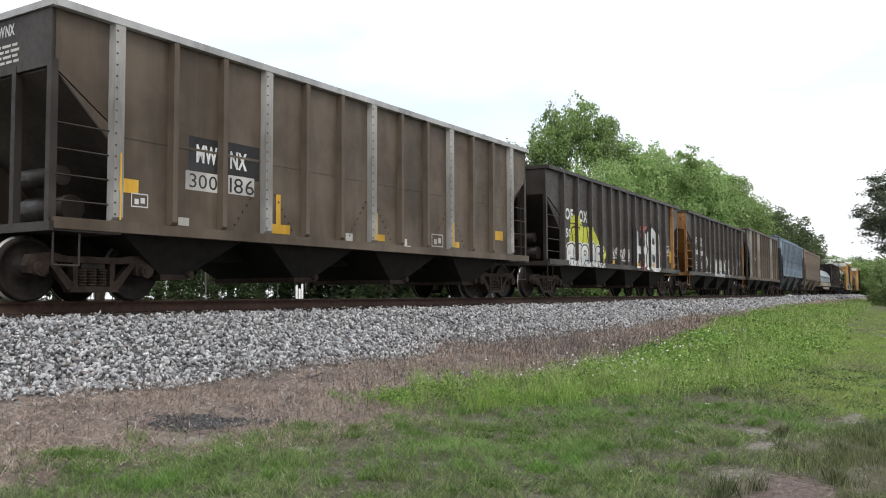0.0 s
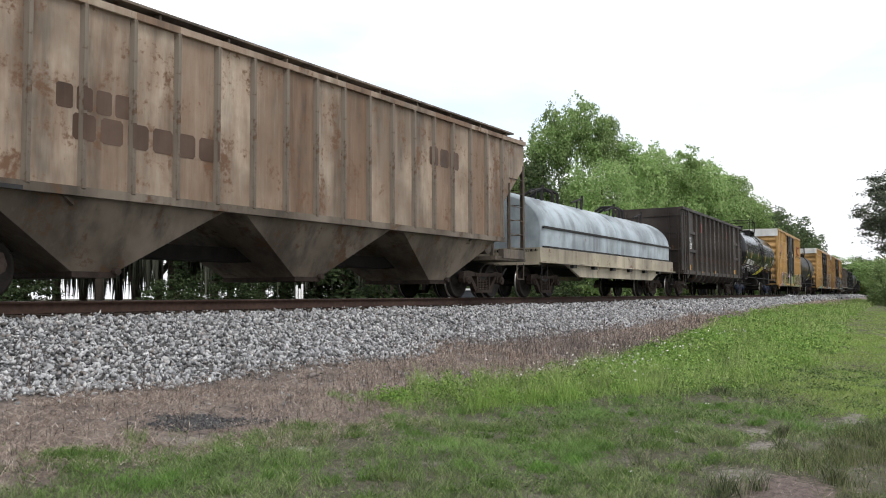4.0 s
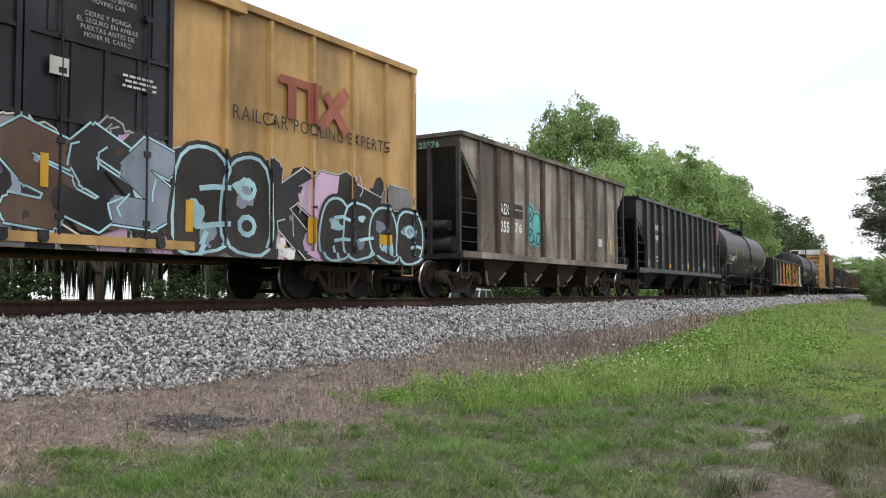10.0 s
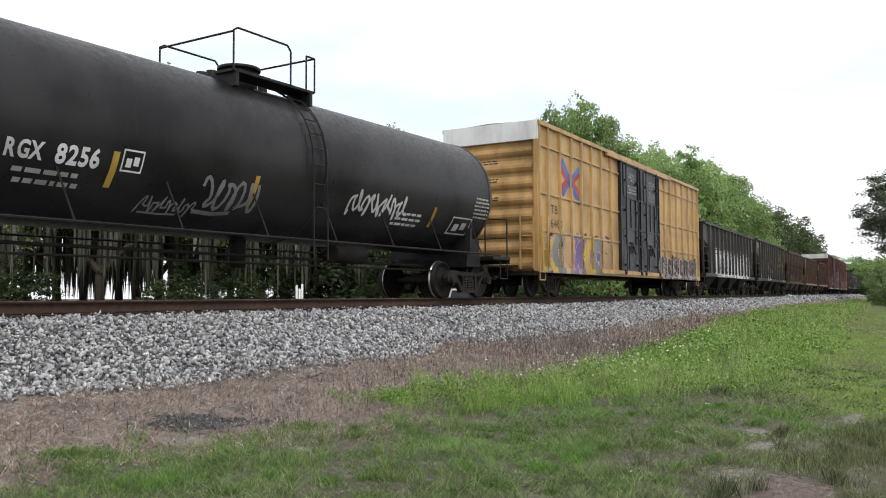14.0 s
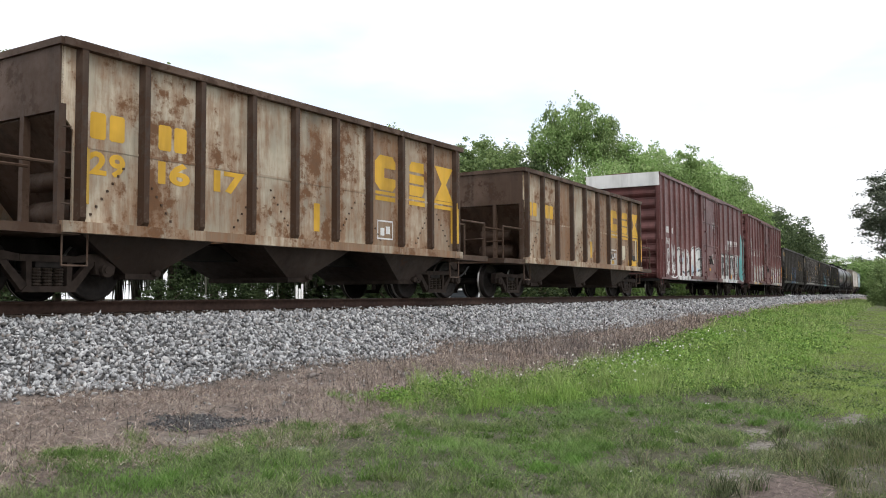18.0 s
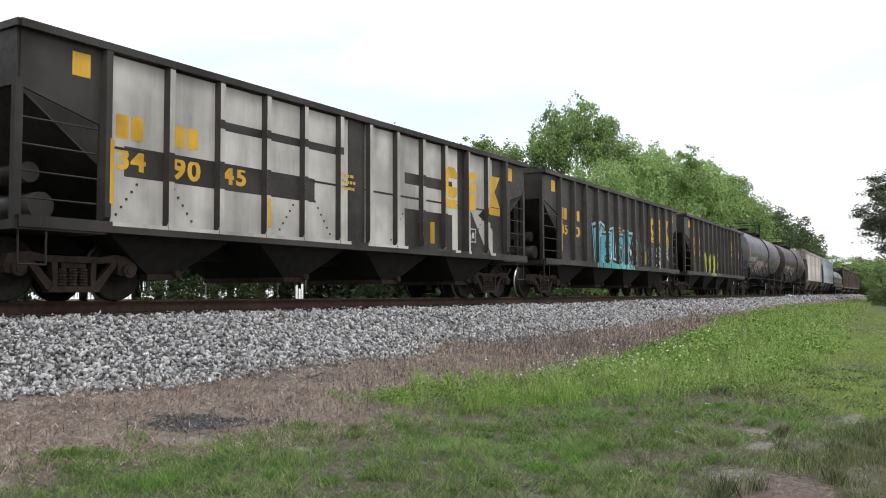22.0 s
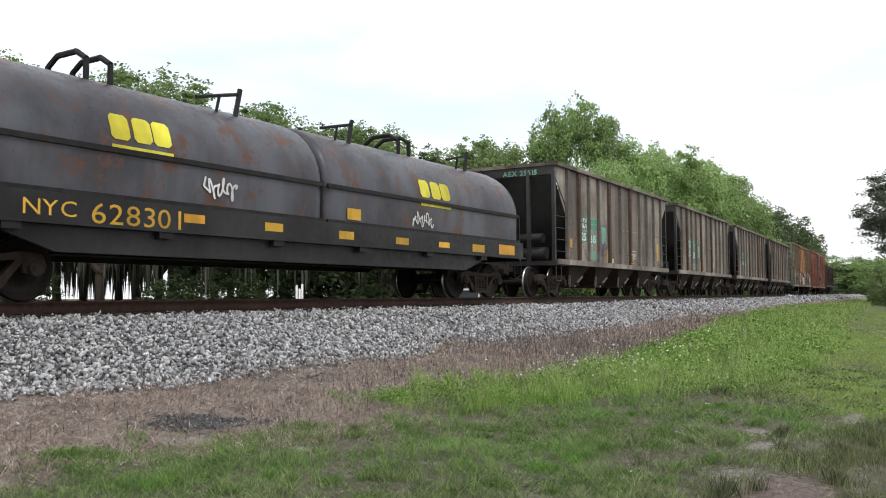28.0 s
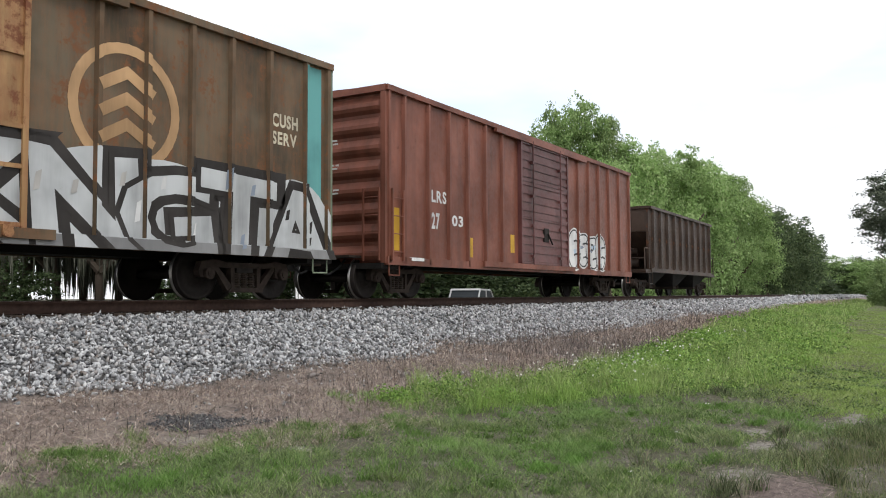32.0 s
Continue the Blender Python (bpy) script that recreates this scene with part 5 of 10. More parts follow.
    for k in range(1, int(half)):
        x = -half + k * 2
        if x < half:
            bm = bmesh.new()
            prism(bm, [(x - 0.05, 0), (x + 0.05, 0), (x + 0.05, 0.04), (x - 0.05, 0.04)], -1.55, 1.55)
            for v in bm.verts:
                v.co.z += z1 + 0.05 - 0.07 * abs(v.co.y) / 1.58
            bmesh.ops.recalc_face_normals(bm, faces=bm.faces)
            part("roof_seam", bm, roofm, roof)
    # doors on both sides
    steps = [(x - post[0] / 2, x + post[0] / 2) for x in xs]
    d0, d1 = door
    for s in (-1, 1):
        for k in range(doors):
            a, b = d0 + (d1 - d0) * k / doors, d0 + (d1 - d0) * (k + 1) / doors - (0.03 if doors > 1 else 0)
            bm = bmesh.new()
            box(bm, a, b, min(s * 1.53, s * 1.60), max(s * 1.53, s * 1.60), z0 + 0.18, z1 - 0.2)
            dr = part("door", bm, door_paint, e, "plug door with locking rods")
            for q in (a + 0.04, b - 0.04):
                bm = bmesh.new()
                box(bm, q - 0.04, q + 0.04, min(s * 1.60, s * 1.65), max(s * 1.60, s * 1.65), z0 + 0.16, z1 - 0.18)
                part("door_stile", bm, door_paint, dr)
            high = z1 - z0
            for z in (z0 + 0.21, z0 + high * 0.26, z0 + high * 0.4, z0 + high * 0.66, z1 - 0.25):
                bm = bmesh.new()
                box(bm, a, b, min(s * 1.60, s * 1.64), max(s * 1.60, s * 1.64), z - 0.03, z + 0.03)
                part("door_bar", bm, door_paint, dr)
            if s < 0 and not plank:
                for f, g0, g1 in ((0.3, 0.27, 0.65), (0.52, 0.4, 0.66), (0.75, 0.27, 0.65), (0.16, 0.67, 0.93), (0.86, 0.67, 0.93), (0.42, 0.05, 0.26)):
                    bm = bmesh.new()
                    q = a + (b - a) * f
                    prism(bm, [(q - 0.05, z0 + high * g0), (q + 0.05, z0 + high * g0), (q + 0.035, z0 + high * g1), (q - 0.035, z0 + high * g1)], -1.628, -1.60)
                    bmesh.ops.recalc_face_normals(bm, faces=bm.faces)
                    part("door_corrugation", bm, door_paint, dr)
                for f in (0.12, 0.9):
                    bm = bmesh.new()
                    q = a + (b - a) * f
                    box(bm, q - 0.07, q + 0.07, -1.72, -1.6, z0 + 0.06, z0 + 0.2)
                    rod(bm, (q, -1.74, z0 + 0.1), (q, -1.6, z0 + 0.1), 0.07, 10)
                    part("door_roller", bm, door_paint, dr)
            if plank:
                for j in range(plank):
                    z = z0 + 0.25 + (z1 - z0 - 0.5) * j / plank
                    bm = bmesh.new()
                    prism(bm, [(a + 0.03, z), (b - 0.03, z), (b - 0.03, z + 0.12), (a + 0.03, z + 0.12)], min(s * 1.6, s * 1.625), max(s * 1.6, s * 1.625))
                    bmesh.ops.recalc_face_normals(bm, faces=bm.faces)
                    part("door_corrugation", bm, door_paint, dr)
            bm = bmesh.new()
            for x in (a + 0.22 * (b - a), b - 0.2 * (b - a)):
                rod(bm, (x, s * 1.67, z0 + 0.15), (x, s * 1.67, z1 - 0.15), 0.022, 6)
                for z in (z0 + 0.4, z0 + (z1 - z0) * 0.33, z0 + (z1 - z0) * 0.55, z0 + (z1 - z0) * 0.8):
                    box(bm, x - 0.06, x + 0.06, min(s * 1.6, s * 1.69), max(s * 1.6, s * 1.69), z - 0.04, z + 0.04)
            part("lock_rod", bm, door_paint, dr)
            bm = bmesh.new()
            x = (a + b) / 2
            box(bm, x - 0.16, x + 0.16, min(s * 1.6, s * 1.65), max(s * 1.6, s * 1.65), z0 + 0.85, z0 + 1.25)
            rod(bm, (x + 0.02, s * 1.68, z0 + 1.1), (x + 0.34, s * 1.68, z0 + 0.8), 0.025, 6)
            part("door_handle", bm, M["steel"], dr)
        for z, t in ((z0 + 0.1, 0.07), (z1 - 0.18, 0.05)):
            bm = bmesh.new()
            box(bm, d0 - 2.2 if z < 2 else d0 - 1.5, d1 + (0.4 if z < 2 else 1.5), min(s * 1.58, s * 1.68), max(s * 1.58, s * 1.68), z - t, z + t)
            part("door_track", bm, postm, e)
    fl = Flank(y, [q for q in steps if q[1] < d0 or q[0] > d1] + [(d0, d1)], y - post[1], sill=(z0 + 0.14, -1.60), low=z0 - 0.04, high=z1 - 0.12)
    decorate(e, fl, spec)
    return e


def lathe_x(bm, prof, n=40, cz=0.0):
    """Turn a profile (x, r) about the car's length."""
    rings = []
    for x, r in prof:
        if r < 1e-4:
            rings.append([bm.verts.new((x, 0, cz))])
        else:
            rings.append([bm.verts.new((x, r * math.cos(k * math.tau / n), cz + r * math.sin(k * math.tau / n))) for k in range(n)])
    for a, b in zip(rings, rings[1:]):
        if len(a) == 1 and len(b) == 1:
            continue
        for k in range(n):
            j = (k + 1) % n
            if len(a) == 1:
                f = bm.faces.new((a[0], b[j], b[k]))
            elif len(b) == 1:
                f = bm.faces.new((a[k], a[j], b[0]))
            else:
                f = bm.faces.new((a[k], a[j], b[j], b[k]))
            f.smooth = True
    bmesh.ops.recalc_face_normals(bm, faces=bm.faces)


def tank_car(name, label, half, r, cz, shell, trim, trucks, tone="frame_rust", spec="", dome=0.0, tank_half=None, marks=""):
    """Tank car: shell with dished heads, top fittings with railings, ladder, side rails, saddles and end platforms."""
    e = car_base(name, label, "tank car", half, trucks, tone, False)
    th = tank_half or half - 0.35
    prof = [(-th, 0.0)]
    for k in range(1, 9):
        a = k / 8 * math.pi / 2
        prof.append((-th + 0.62 * (1 - math.cos(a)), r * math.sin(a)))
    prof += [(x, r) for x in np.linspace(-th + 0.75, th - 0.75, 9)]
    for k in range(8, 0, -1):
        a = k / 8 * math.pi / 2
        prof.append((th - 0.62 * (1 - math.cos(a)), r * math.sin(a)))
    prof.append((th, 0.0))
    bm = bmesh.new()
    lathe_x(bm, prof, 48, cz)
    part("tank_shell", bm, shell, e, "long cylindrical shell with dished heads")
    for x in (-th + 0.66, dome + 0.9, th - 0.66):
        bm = bmesh.new()
        lathe_x(bm, [(x - 0.035, r), (x - 0.03, r + 0.012), (x + 0.03, r + 0.012), (x + 0.035, r)], 48, cz)
        part("weld_band", bm, shell, e)
    # manway, valves, platform and railings on top
    top = cz + r
    bm = bmesh.new()
    rod(bm, (dome, 0, top - 0.1), (dome, 0, top + 0.34), 0.36, 20)
    rod(bm, (dome, 0, top + 0.34), (dome, 0, top + 0.40), 0.42, 20)
    part("manway", bm, trim, e)
    bm = bmesh.new()
    for s in (-1, 1):
        box(bm, dome - 1.1, dome + 1.1, min(s * 0.5, s * 1.0), max(s * 0.5, s * 1.0), top - 0.02, top + 0.03)
    for x in (dome - 1.0, dome + 1.0):
        box(bm, x - 0.04, x + 0.04, -1.0, 1.0, top - 0.28, top)
    part("top_platform", bm, trim, e)
    for s in (-1, 1):
        yy = s * 1.0
        for pts in ([(dome - 1.1, yy, top), (dome - 1.1, yy, top + 0.72), (dome - 1.0, yy, top + 0.78), (dome + 0.3, yy, top + 0.78), (dome + 0.4, yy, top + 0.68), (dome + 0.4, yy, top)],
                    [(dome + 0.85, yy, top), (dome + 0.85, yy, top + 0.7), (dome + 1.1, yy, top + 0.7), (dome + 1.1, yy, top)]):
            part("top_railing", pipe(bmesh.new(), pts, 0.02, 6), trim, e)
        part("top_railing", pipe(bmesh.new(), [(dome + s * 1.1, -1.0, top + 0.7), (dome + s * 1.1, 1.0, top + 0.7)], 0.02, 6), trim, e)
    bm = bmesh.new()
    for x, h in ((dome - 0.7, 0.2), (dome + 0.65, 0.24), (dome - 0.95, 0.12)):
        rod(bm, (x, 0, top - 0.05), (x, 0, top + h), 0.1, 10)
    part("valve", bm, trim, e)
    # ladder down the near and far flanks
    for s in (-1, 1):
        bm = bmesh.new()
        for dx in (-0.2, 0.2):
            pts = [(dome + 0.62 + dx, s * (r + 0.07) * math.cos(a), cz + (r + 0.07) * math.sin(a)) for a in np.linspace(1.15, 0.0, 7)]
            pts += [(dome + 0.62 + dx, s * 1.58, cz - 0.4), (dome + 0.62 + dx, s * 1.6, 0.75)]
            pipe(bm, pts, 0.018, 5)
        for k in range(9):
            a = 1.15 - k * 0.2
            if a > -0.1:
                yy, z = s * (r + 0.07) * math.cos(a), cz + (r + 0.07) * math.sin(a)
            else:
                yy, z = s * 1.58, cz - (k - 6) * 0.45
            rod(bm, (dome + 0.42, yy, z), (dome + 0.82, yy, z), 0.013, 5)
        part("ladder", bm, trim, e)
        # handrail along the frame and its brackets
        bm = bmesh.new()
        pipe(bm, [(-half + 0.5, s * 1.56, 1.12), (half - 0.5, s * 1.56, 1.12)], 0.022, 6)
        for x in np.linspace(-half + 1.5, half - 1.5, 8):
            pipe(bm, [(x, s * 1.56, 1.12), (x - 0.12, s * (r * 0.86), cz - r * 0.5)], 0.016, 5)
        part("side_rail", bm, trim, e)
    for s in (-1, 1):
        tx = trucks[0] if s < 0 else trucks[1]
        bm = bmesh.new()
        prism(bm, [(tx - 0.35, 0.8), (tx + 0.35, 0.8), (tx + 0.28, cz - r * 0.75), (tx - 0.28, cz - r * 0.75)], -1.2, 1.2)
        bmesh.ops.recalc_face_normals(bm, faces=bm.faces)
        part("saddle", bm, trim, e)
        bm = bmesh.new()
        box(bm, min(s * (half - 0.9), s * (half + 0.05)), max(s * (half - 0.9), s * (half + 0.05)), -1.55, 1.55, 1.0, 1.08)
        box(bm, min(s * half, s * (half + 0.05)), max(s * half, s * (half + 0.05)), -1.55, 1.55, 0.9, 1.08)
        part("end_platform", bm, trim, e)
        for yy in (-1.5, 1.5):
            part("end_railing", pipe(bmesh.new(), [(s * (half - 0.02), yy, 1.05), (s * (half - 0.02), yy, 2.1), (s * (half - 0.02), yy * 0.55, 2.15), (s * (half - 0.02), yy * 0.55, 1.05)], 0.02, 6), trim, e)
        part("crossover_rail", pipe(bmesh.new(), [(s * (half - 0.02), -1.5, 1.6), (s * (half - 0.02), 1.5, 1.6)], 0.016, 5), trim, e)
        for yy in (-1.52, 1.52):
            step(e, s * (half - 0.25), yy, trim)
        bm = bmesh.new()
        prism(bm, [(tx - s * 0.6, 1.1), (tx - s * 0.45, 1.1), (tx - s * 0.5, 1.75), (tx - s * 0.6, 1.75)], -1.45, -1.3)
        bmesh.ops.recalc_face_normals(bm, faces=bm.faces)
        part("bolster_web", bm, trim, e)
    # brake gear and outlet below
    bm = bmesh.new()
    rod(bm, (dome, 0, 0.62), (dome, 0, cz - r + 0.1), 0.16, 12)
    rod(bm, (dome + 2.0, -0.7, 0.95), (dome + 3.0, -0.7, 0.95), 0.2, 12)
    rod(bm, (-half + 2.5, -0.5, 0.85), (half - 2.5, -0.5, 0.8), 0.03, 6)
    rod(bm, (-half + 2.5, -0.75, 0.68), (half - 2.5, -0.75, 0.68), 0.02, 6)
    part("brake_gear", bm, M["under"], e)
    head = lambda y, z: -th + 0.62 * (1 - math.sqrt(max(0.02, 1 - (y * y + (z - cz) ** 2) / (r * r)))) - 0.012
    rnd = random.Random(name + label)
    if marks:
        for g in letters(marks, -0.15, 1.0, cz + 0.52, cz + 0.68, 0.035):
            me = bpy.data.meshes.new("letter")
            me.from_pydata([(head(-u, z), -u, z) for t in g for u, z in t], [], [(3 * k, 3 * k + 1, 3 * k + 2) for k in range(len(g))])
            part("letter", me, tint("white"), e)
    for row in range(3):
        z, a = cz + 0.38 - 0.1 * row, 0.1
        while a > -0.8:
            b = a - rnd.uniform(0.08, 0.24)
            me = bpy.data.meshes.new("fine_stencil")
            me.from_pydata([(head(y, q), y, q) for y, q in ((a, z), (b, z), (b, z + 0.05), (a, z + 0.05))], [], [(0, 1, 2, 3)])
            part("fine_stencil", me, tint("pale"), e)
            a = b - 0.04
    decorate(e, Flank(-r, tank=(r + 0.004, r + 0.004, cz, th)), spec)
    return e


def covered_hopper(name, label, half, xr, n, ztop, zsill, paints, trucks, spec="", bays=3):
    """Covered hopper: posted sides, hatched roof, sloped ends with ladders, deep discharge troughs.
    paints: side, post, bay, roof."""
    side, postm, baym, roofm = paints
    e = car_base(name, label, "hopper car", half, trucks)
    xs = list(np.linspace(-xr, xr, n))
    zc, zm = ztop - 0.7, zsill + 0.95
    for s in (-1, 1):
        bm = bmesh.new()
        prism(bm, [(-xr - 0.1, zsill), (xr + 0.1, zsill), (xr + 0.1, zm), (half, zc), (half, ztop), (-half, ztop), (-half, zc), (-xr - 0.1, zm)], s * 1.52, s * 1.48)
        bmesh.ops.recalc_face_normals(bm, faces=bm.faces)
        part("side_sheet", bm, side, e)
        bm = bmesh.new()
        box(bm, -half, half, min(s * 1.60, s * 1.46), max(s * 1.60, s * 1.46), ztop - 0.08, ztop + 0.03)
        part("top_chord", bm, side, e)
        bm = bmesh.new()
        box(bm, -xr - 0.1, xr + 0.1, min(s * 1.58, s * 1.46), max(s * 1.58, s * 1.46), zsill - 0.08, zsill + 0.05)
        part("side_sill", bm, postm, e)
        bm = bmesh.new()
        box(bm, -half + 0.02, -xr - 0.05, min(s * 1.56, s * 1.40), max(s * 1.56, s * 1.40), 1.05, 1.3)
        box(bm, xr + 0.05, half - 0.02, min(s * 1.56, s * 1.40), max(s * 1.56, s * 1.40), 1.05, 1.3)
        part("end_sill", bm, baym, e)
    ribs(e, xs, zsill - 0.02, ztop - 0.05, -1.52, 0.06, 0.075, postm, None, (), 0.05)
    # roof with hatches and running boards
    bm = bmesh.new()
    prof = ((-1.5, ztop), (-1.1, ztop + 0.2), (0, ztop + 0.3), (1.1, ztop + 0.2), (1.5, ztop))
    a = [bm.verts.new((-half + 0.05, y, z)) for y, z in prof]
    b = [bm.verts.new((half - 0.05, y, z)) for y, z in prof]
    for k in range(4):
        bm.faces.new((a[k], b[k], b[k + 1], a[k + 1]))
    bm.faces.new(a[::-1])
    bm.faces.new(b)
    roof = part("roof", bm, roofm, e)
    bm = bmesh.new()
    box(bm, -half + 0.9, half - 0.9, -0.3, 0.3, ztop + 0.28, ztop + 0.42)
    part("hatch_trough", bm, roofm, roof)
    for s in (-1, 1):
        bm = bmesh.new()
        box(bm, -half - 0.15, half + 0.15, min(s * 0.75, s * 1.15), max(s * 0.75, s * 1.15), ztop + 0.32, ztop + 0.36)
        for x in np.linspace(-half + 0.2, half - 0.2, 12):
            box(bm, x - 0.02, x + 0.02, min(s * 0.8, s * 1.1), max(s * 0.8, s * 1.1), ztop + 0.16, ztop + 0.33)
        part("running_board", bm, roofm, roof)
    for x in np.linspace(-half + 2, half - 2, 5):
        bm = bmesh.new()
        rod(bm, (x, -0.34, ztop + 0.45), (x, 0.34, ztop + 0.45), 0.05, 8)
        part("hatch_clamp", bm, roofm, roof)
    for s in (-1, 1):
        bm = bmesh.new()
        q = [bm.verts.new(p) for p in ((s * half, -1.48, zc), (s * half, 1.48, zc), (s * (xr - 1.6), 1.48, 1.35), (s * (xr - 1.6), -1.48, 1.35))]
        q2 = [bm.verts.new((v.co.x, v.co.y, v.co.z + 0.04)) for v in q]
        bm.faces.new(q)
        bm.faces.new(q2[::-1])
        for k in range(4):
            bm.faces.new((q[k], q[(k + 1) % 4], q2[(k + 1) % 4], q2[k]))
        bmesh.ops.recalc_face_normals(bm, faces=bm.faces)
        part("slope_sheet", bm, baym, e, "sloping end sheet")
        bm = bmesh.new()
        box(bm, s * half - 0.03, s * half + 0.03, -1.5, 1.5, zc, ztop + 0.1)
        part("end_sheet", bm, side, e)
        for yy in (-1.48, -0.5, 0.5, 1.48):
            bm = bmesh.new()
            box(bm, s * (half - 0.02) - 0.05, s * (half - 0.02) + 0.05, yy - 0.05, yy + 0.05, 1.1, zc + 0.05)
            part("end_post", bm, baym, e)
        bm = bmesh.new()
        box(bm, min(s * (half + 0.12), s * (xr - 0.3)), max(s * (half + 0.12), s * (xr - 0.3)), -1.5, 1.5, 1.0, 1.1)
        part("end_platform", bm, baym, e)
        for yy in (-1.2, 1.2):
            ladder(e, s * (half + 0.05), yy, 1.1, ztop + 0.2, 0.42, baym, "y", 8)
        for yy in (-1.54, 1.54):
            bm = bmesh.new()
            pipe(bm, [(s * (half - 0.1), yy, 1.1), (s * (half - 0.1), yy, zc - 0.1)], 0.025, 5)
            pipe(bm, [(s * (xr + 0.45), yy, 1.1), (s * (xr + 0.45), yy, zm + 0.6)], 0.025, 5)
            for k in range(6):
                z = 1.35 + k * 0.38
                if z < zc - 0.2:
                    rod(bm, (s * (half - 0.1), yy, z), (s * (xr + 0.45), yy, z), 0.012, 5)
            part("side_ladder", bm, baym, e)
            step(e, s * (half - 0.3), yy, baym)
        bm = bmesh.new()
        rod(bm, (s * (half - 0.8), -0.8, 1.4), (s * (half - 0.8), 0.3, 1.4), 0.2, 12)
        part("air_reservoir", bm, baym, e)
    for x in np.linspace(-xr + 2.3, xr - 2.3, bays):
        trapezoid_bay(e, x, (xr - 0.4) / bays, 0.35, 0.42, zsill - 0.02, 0.95, 1.46, baym, None, "hopper_trough")
    decorate(e, Flank(-1.52, [(x - 0.03, x + 0.03) for x in xs], -1.595, sill=(zsill + 0.05, -1.58), low=zsill - 0.08), spec)
    return e


def gondola(name, label, half, z0, z1, paints, rib_x, trucks, spec="", belly=0.0, rails=()):
    """Gondola: ribbed sides on a side sill, end walls, floor, ladders."""
    side, ribm, chord, endm = paints
    e = car_base(name, label, "gondola car", half, trucks)
    for s in (-1, 1):
        bm = bmesh.new()
        box(bm, -half, half, min(s * 1.52, s * 1.48), max(s * 1.52, s * 1.48), z0, z1)
        part("side_sheet", bm, side, e)
        bm = bmesh.new()
        box(bm, -half - 0.02, half + 0.02, min(s * 1.64, s * 1.44), max(s * 1.64, s * 1.44), z1 - 0.12, z1)
        part("top_chord", bm, chord, e)
        bm = bmesh.new()
        box(bm, -half, half, min(s * 1.60, s * 1.44), max(s * 1.60, s * 1.44), z0 - 0.05, z0 + 0.12)
        part("side_sill", bm, ribm, e)
        bm = bmesh.new()
        box(bm, s * half - 0.05, s * half + 0.05, -1.5, 1.5, z0, z1 - 0.02)
        w = part("end_wall", bm, endm, e)
        for z in np.linspace(z0 + 0.3, z1 - 0.35, 4):
            bm = bmesh.new()
            box(bm, min(s * half, s * (half + 0.09)), max(s * half, s * (half + 0.09)), -1.5, 1.5, z - 0.07, z + 0.07)
            part("end_stiffener", bm, endm, w)
        for yy in (-1.2, 1.2):
            ladder(e, s * (half + 0.14), yy, z0 - 0.3, z1 - 0.1, 0.42, ribm, "y", 6)
        for yy in (-1.55, 1.55):
            ladder(e, s * (half - 0.28), yy * 1.05, z0, z1 - 0.15, 0.4, ribm, "x", 6)
            step(e, s * (half - 0.3), yy, ribm)
        for z, a, b in rails:
            bm = bmesh.new()
            box(bm, a, b, min(s * 1.52, s * 1.6), max(s * 1.52, s * 1.6), z - 0.07, z + 0.07)
            part("side_stiffener", bm, ribm, e)
    bm = bmesh.new()
    box(bm, -half, half, -1.48, 1.48, z0 + 0.02, z0 + 0.1)
    part("floor", bm, M["under"], e)
    ribs(e, rib_x, z0 - belly, z1 - 0.1, -1.52, 0.12, 0.11, ribm, None, (), 0.2)
    for x in np.linspace(-half + 2.5, half - 2.5, 6):
        part("cross_bearer", box(bmesh.new(), x - 0.06, x + 0.06, -1.45, 1.45, z0 - 0.2, z0), M["under"], e)
    if belly:
        for x in rib_x[1:-1]:
            for s in (-1, 1):
                bm = bmesh.new()
                a = [bm.verts.new((x + dx, s * y, z)) for dx, y, z in ((-0.09, 1.63, z0 + 0.02), (0.09, 1.63, z0 + 0.02), (0.09, 1.6, z0 - 0.2), (0.06, 1.38, z0 - 0.42), (-0.06, 1.38, z0 - 0.42), (-0.09, 1.6, z0 - 0.2))]
                b = [bm.verts.new((v.co.x * 0.3 + x * 0.7, s * 1.2, v.co.z + 0.05)) for v in a]
                bm.faces.new(a)
                bm.faces.new(b[::-1])
                for k in range(6):
                    bm.faces.new((a[k], b[k], b[(k + 1) % 6], a[(k + 1) % 6]))
                bmesh.ops.recalc_face_normals(bm, faces=bm.faces)
                part("rib_foot", bm, ribm, e)
    decorate(e, Flank(-1.52, [(x - 0.06, x + 0.06) for x in rib_x], -1.63, sill=(z0 + 0.12, -1.60), low=z0 - 0.05, high=z1 - 0.12), spec)
    return e


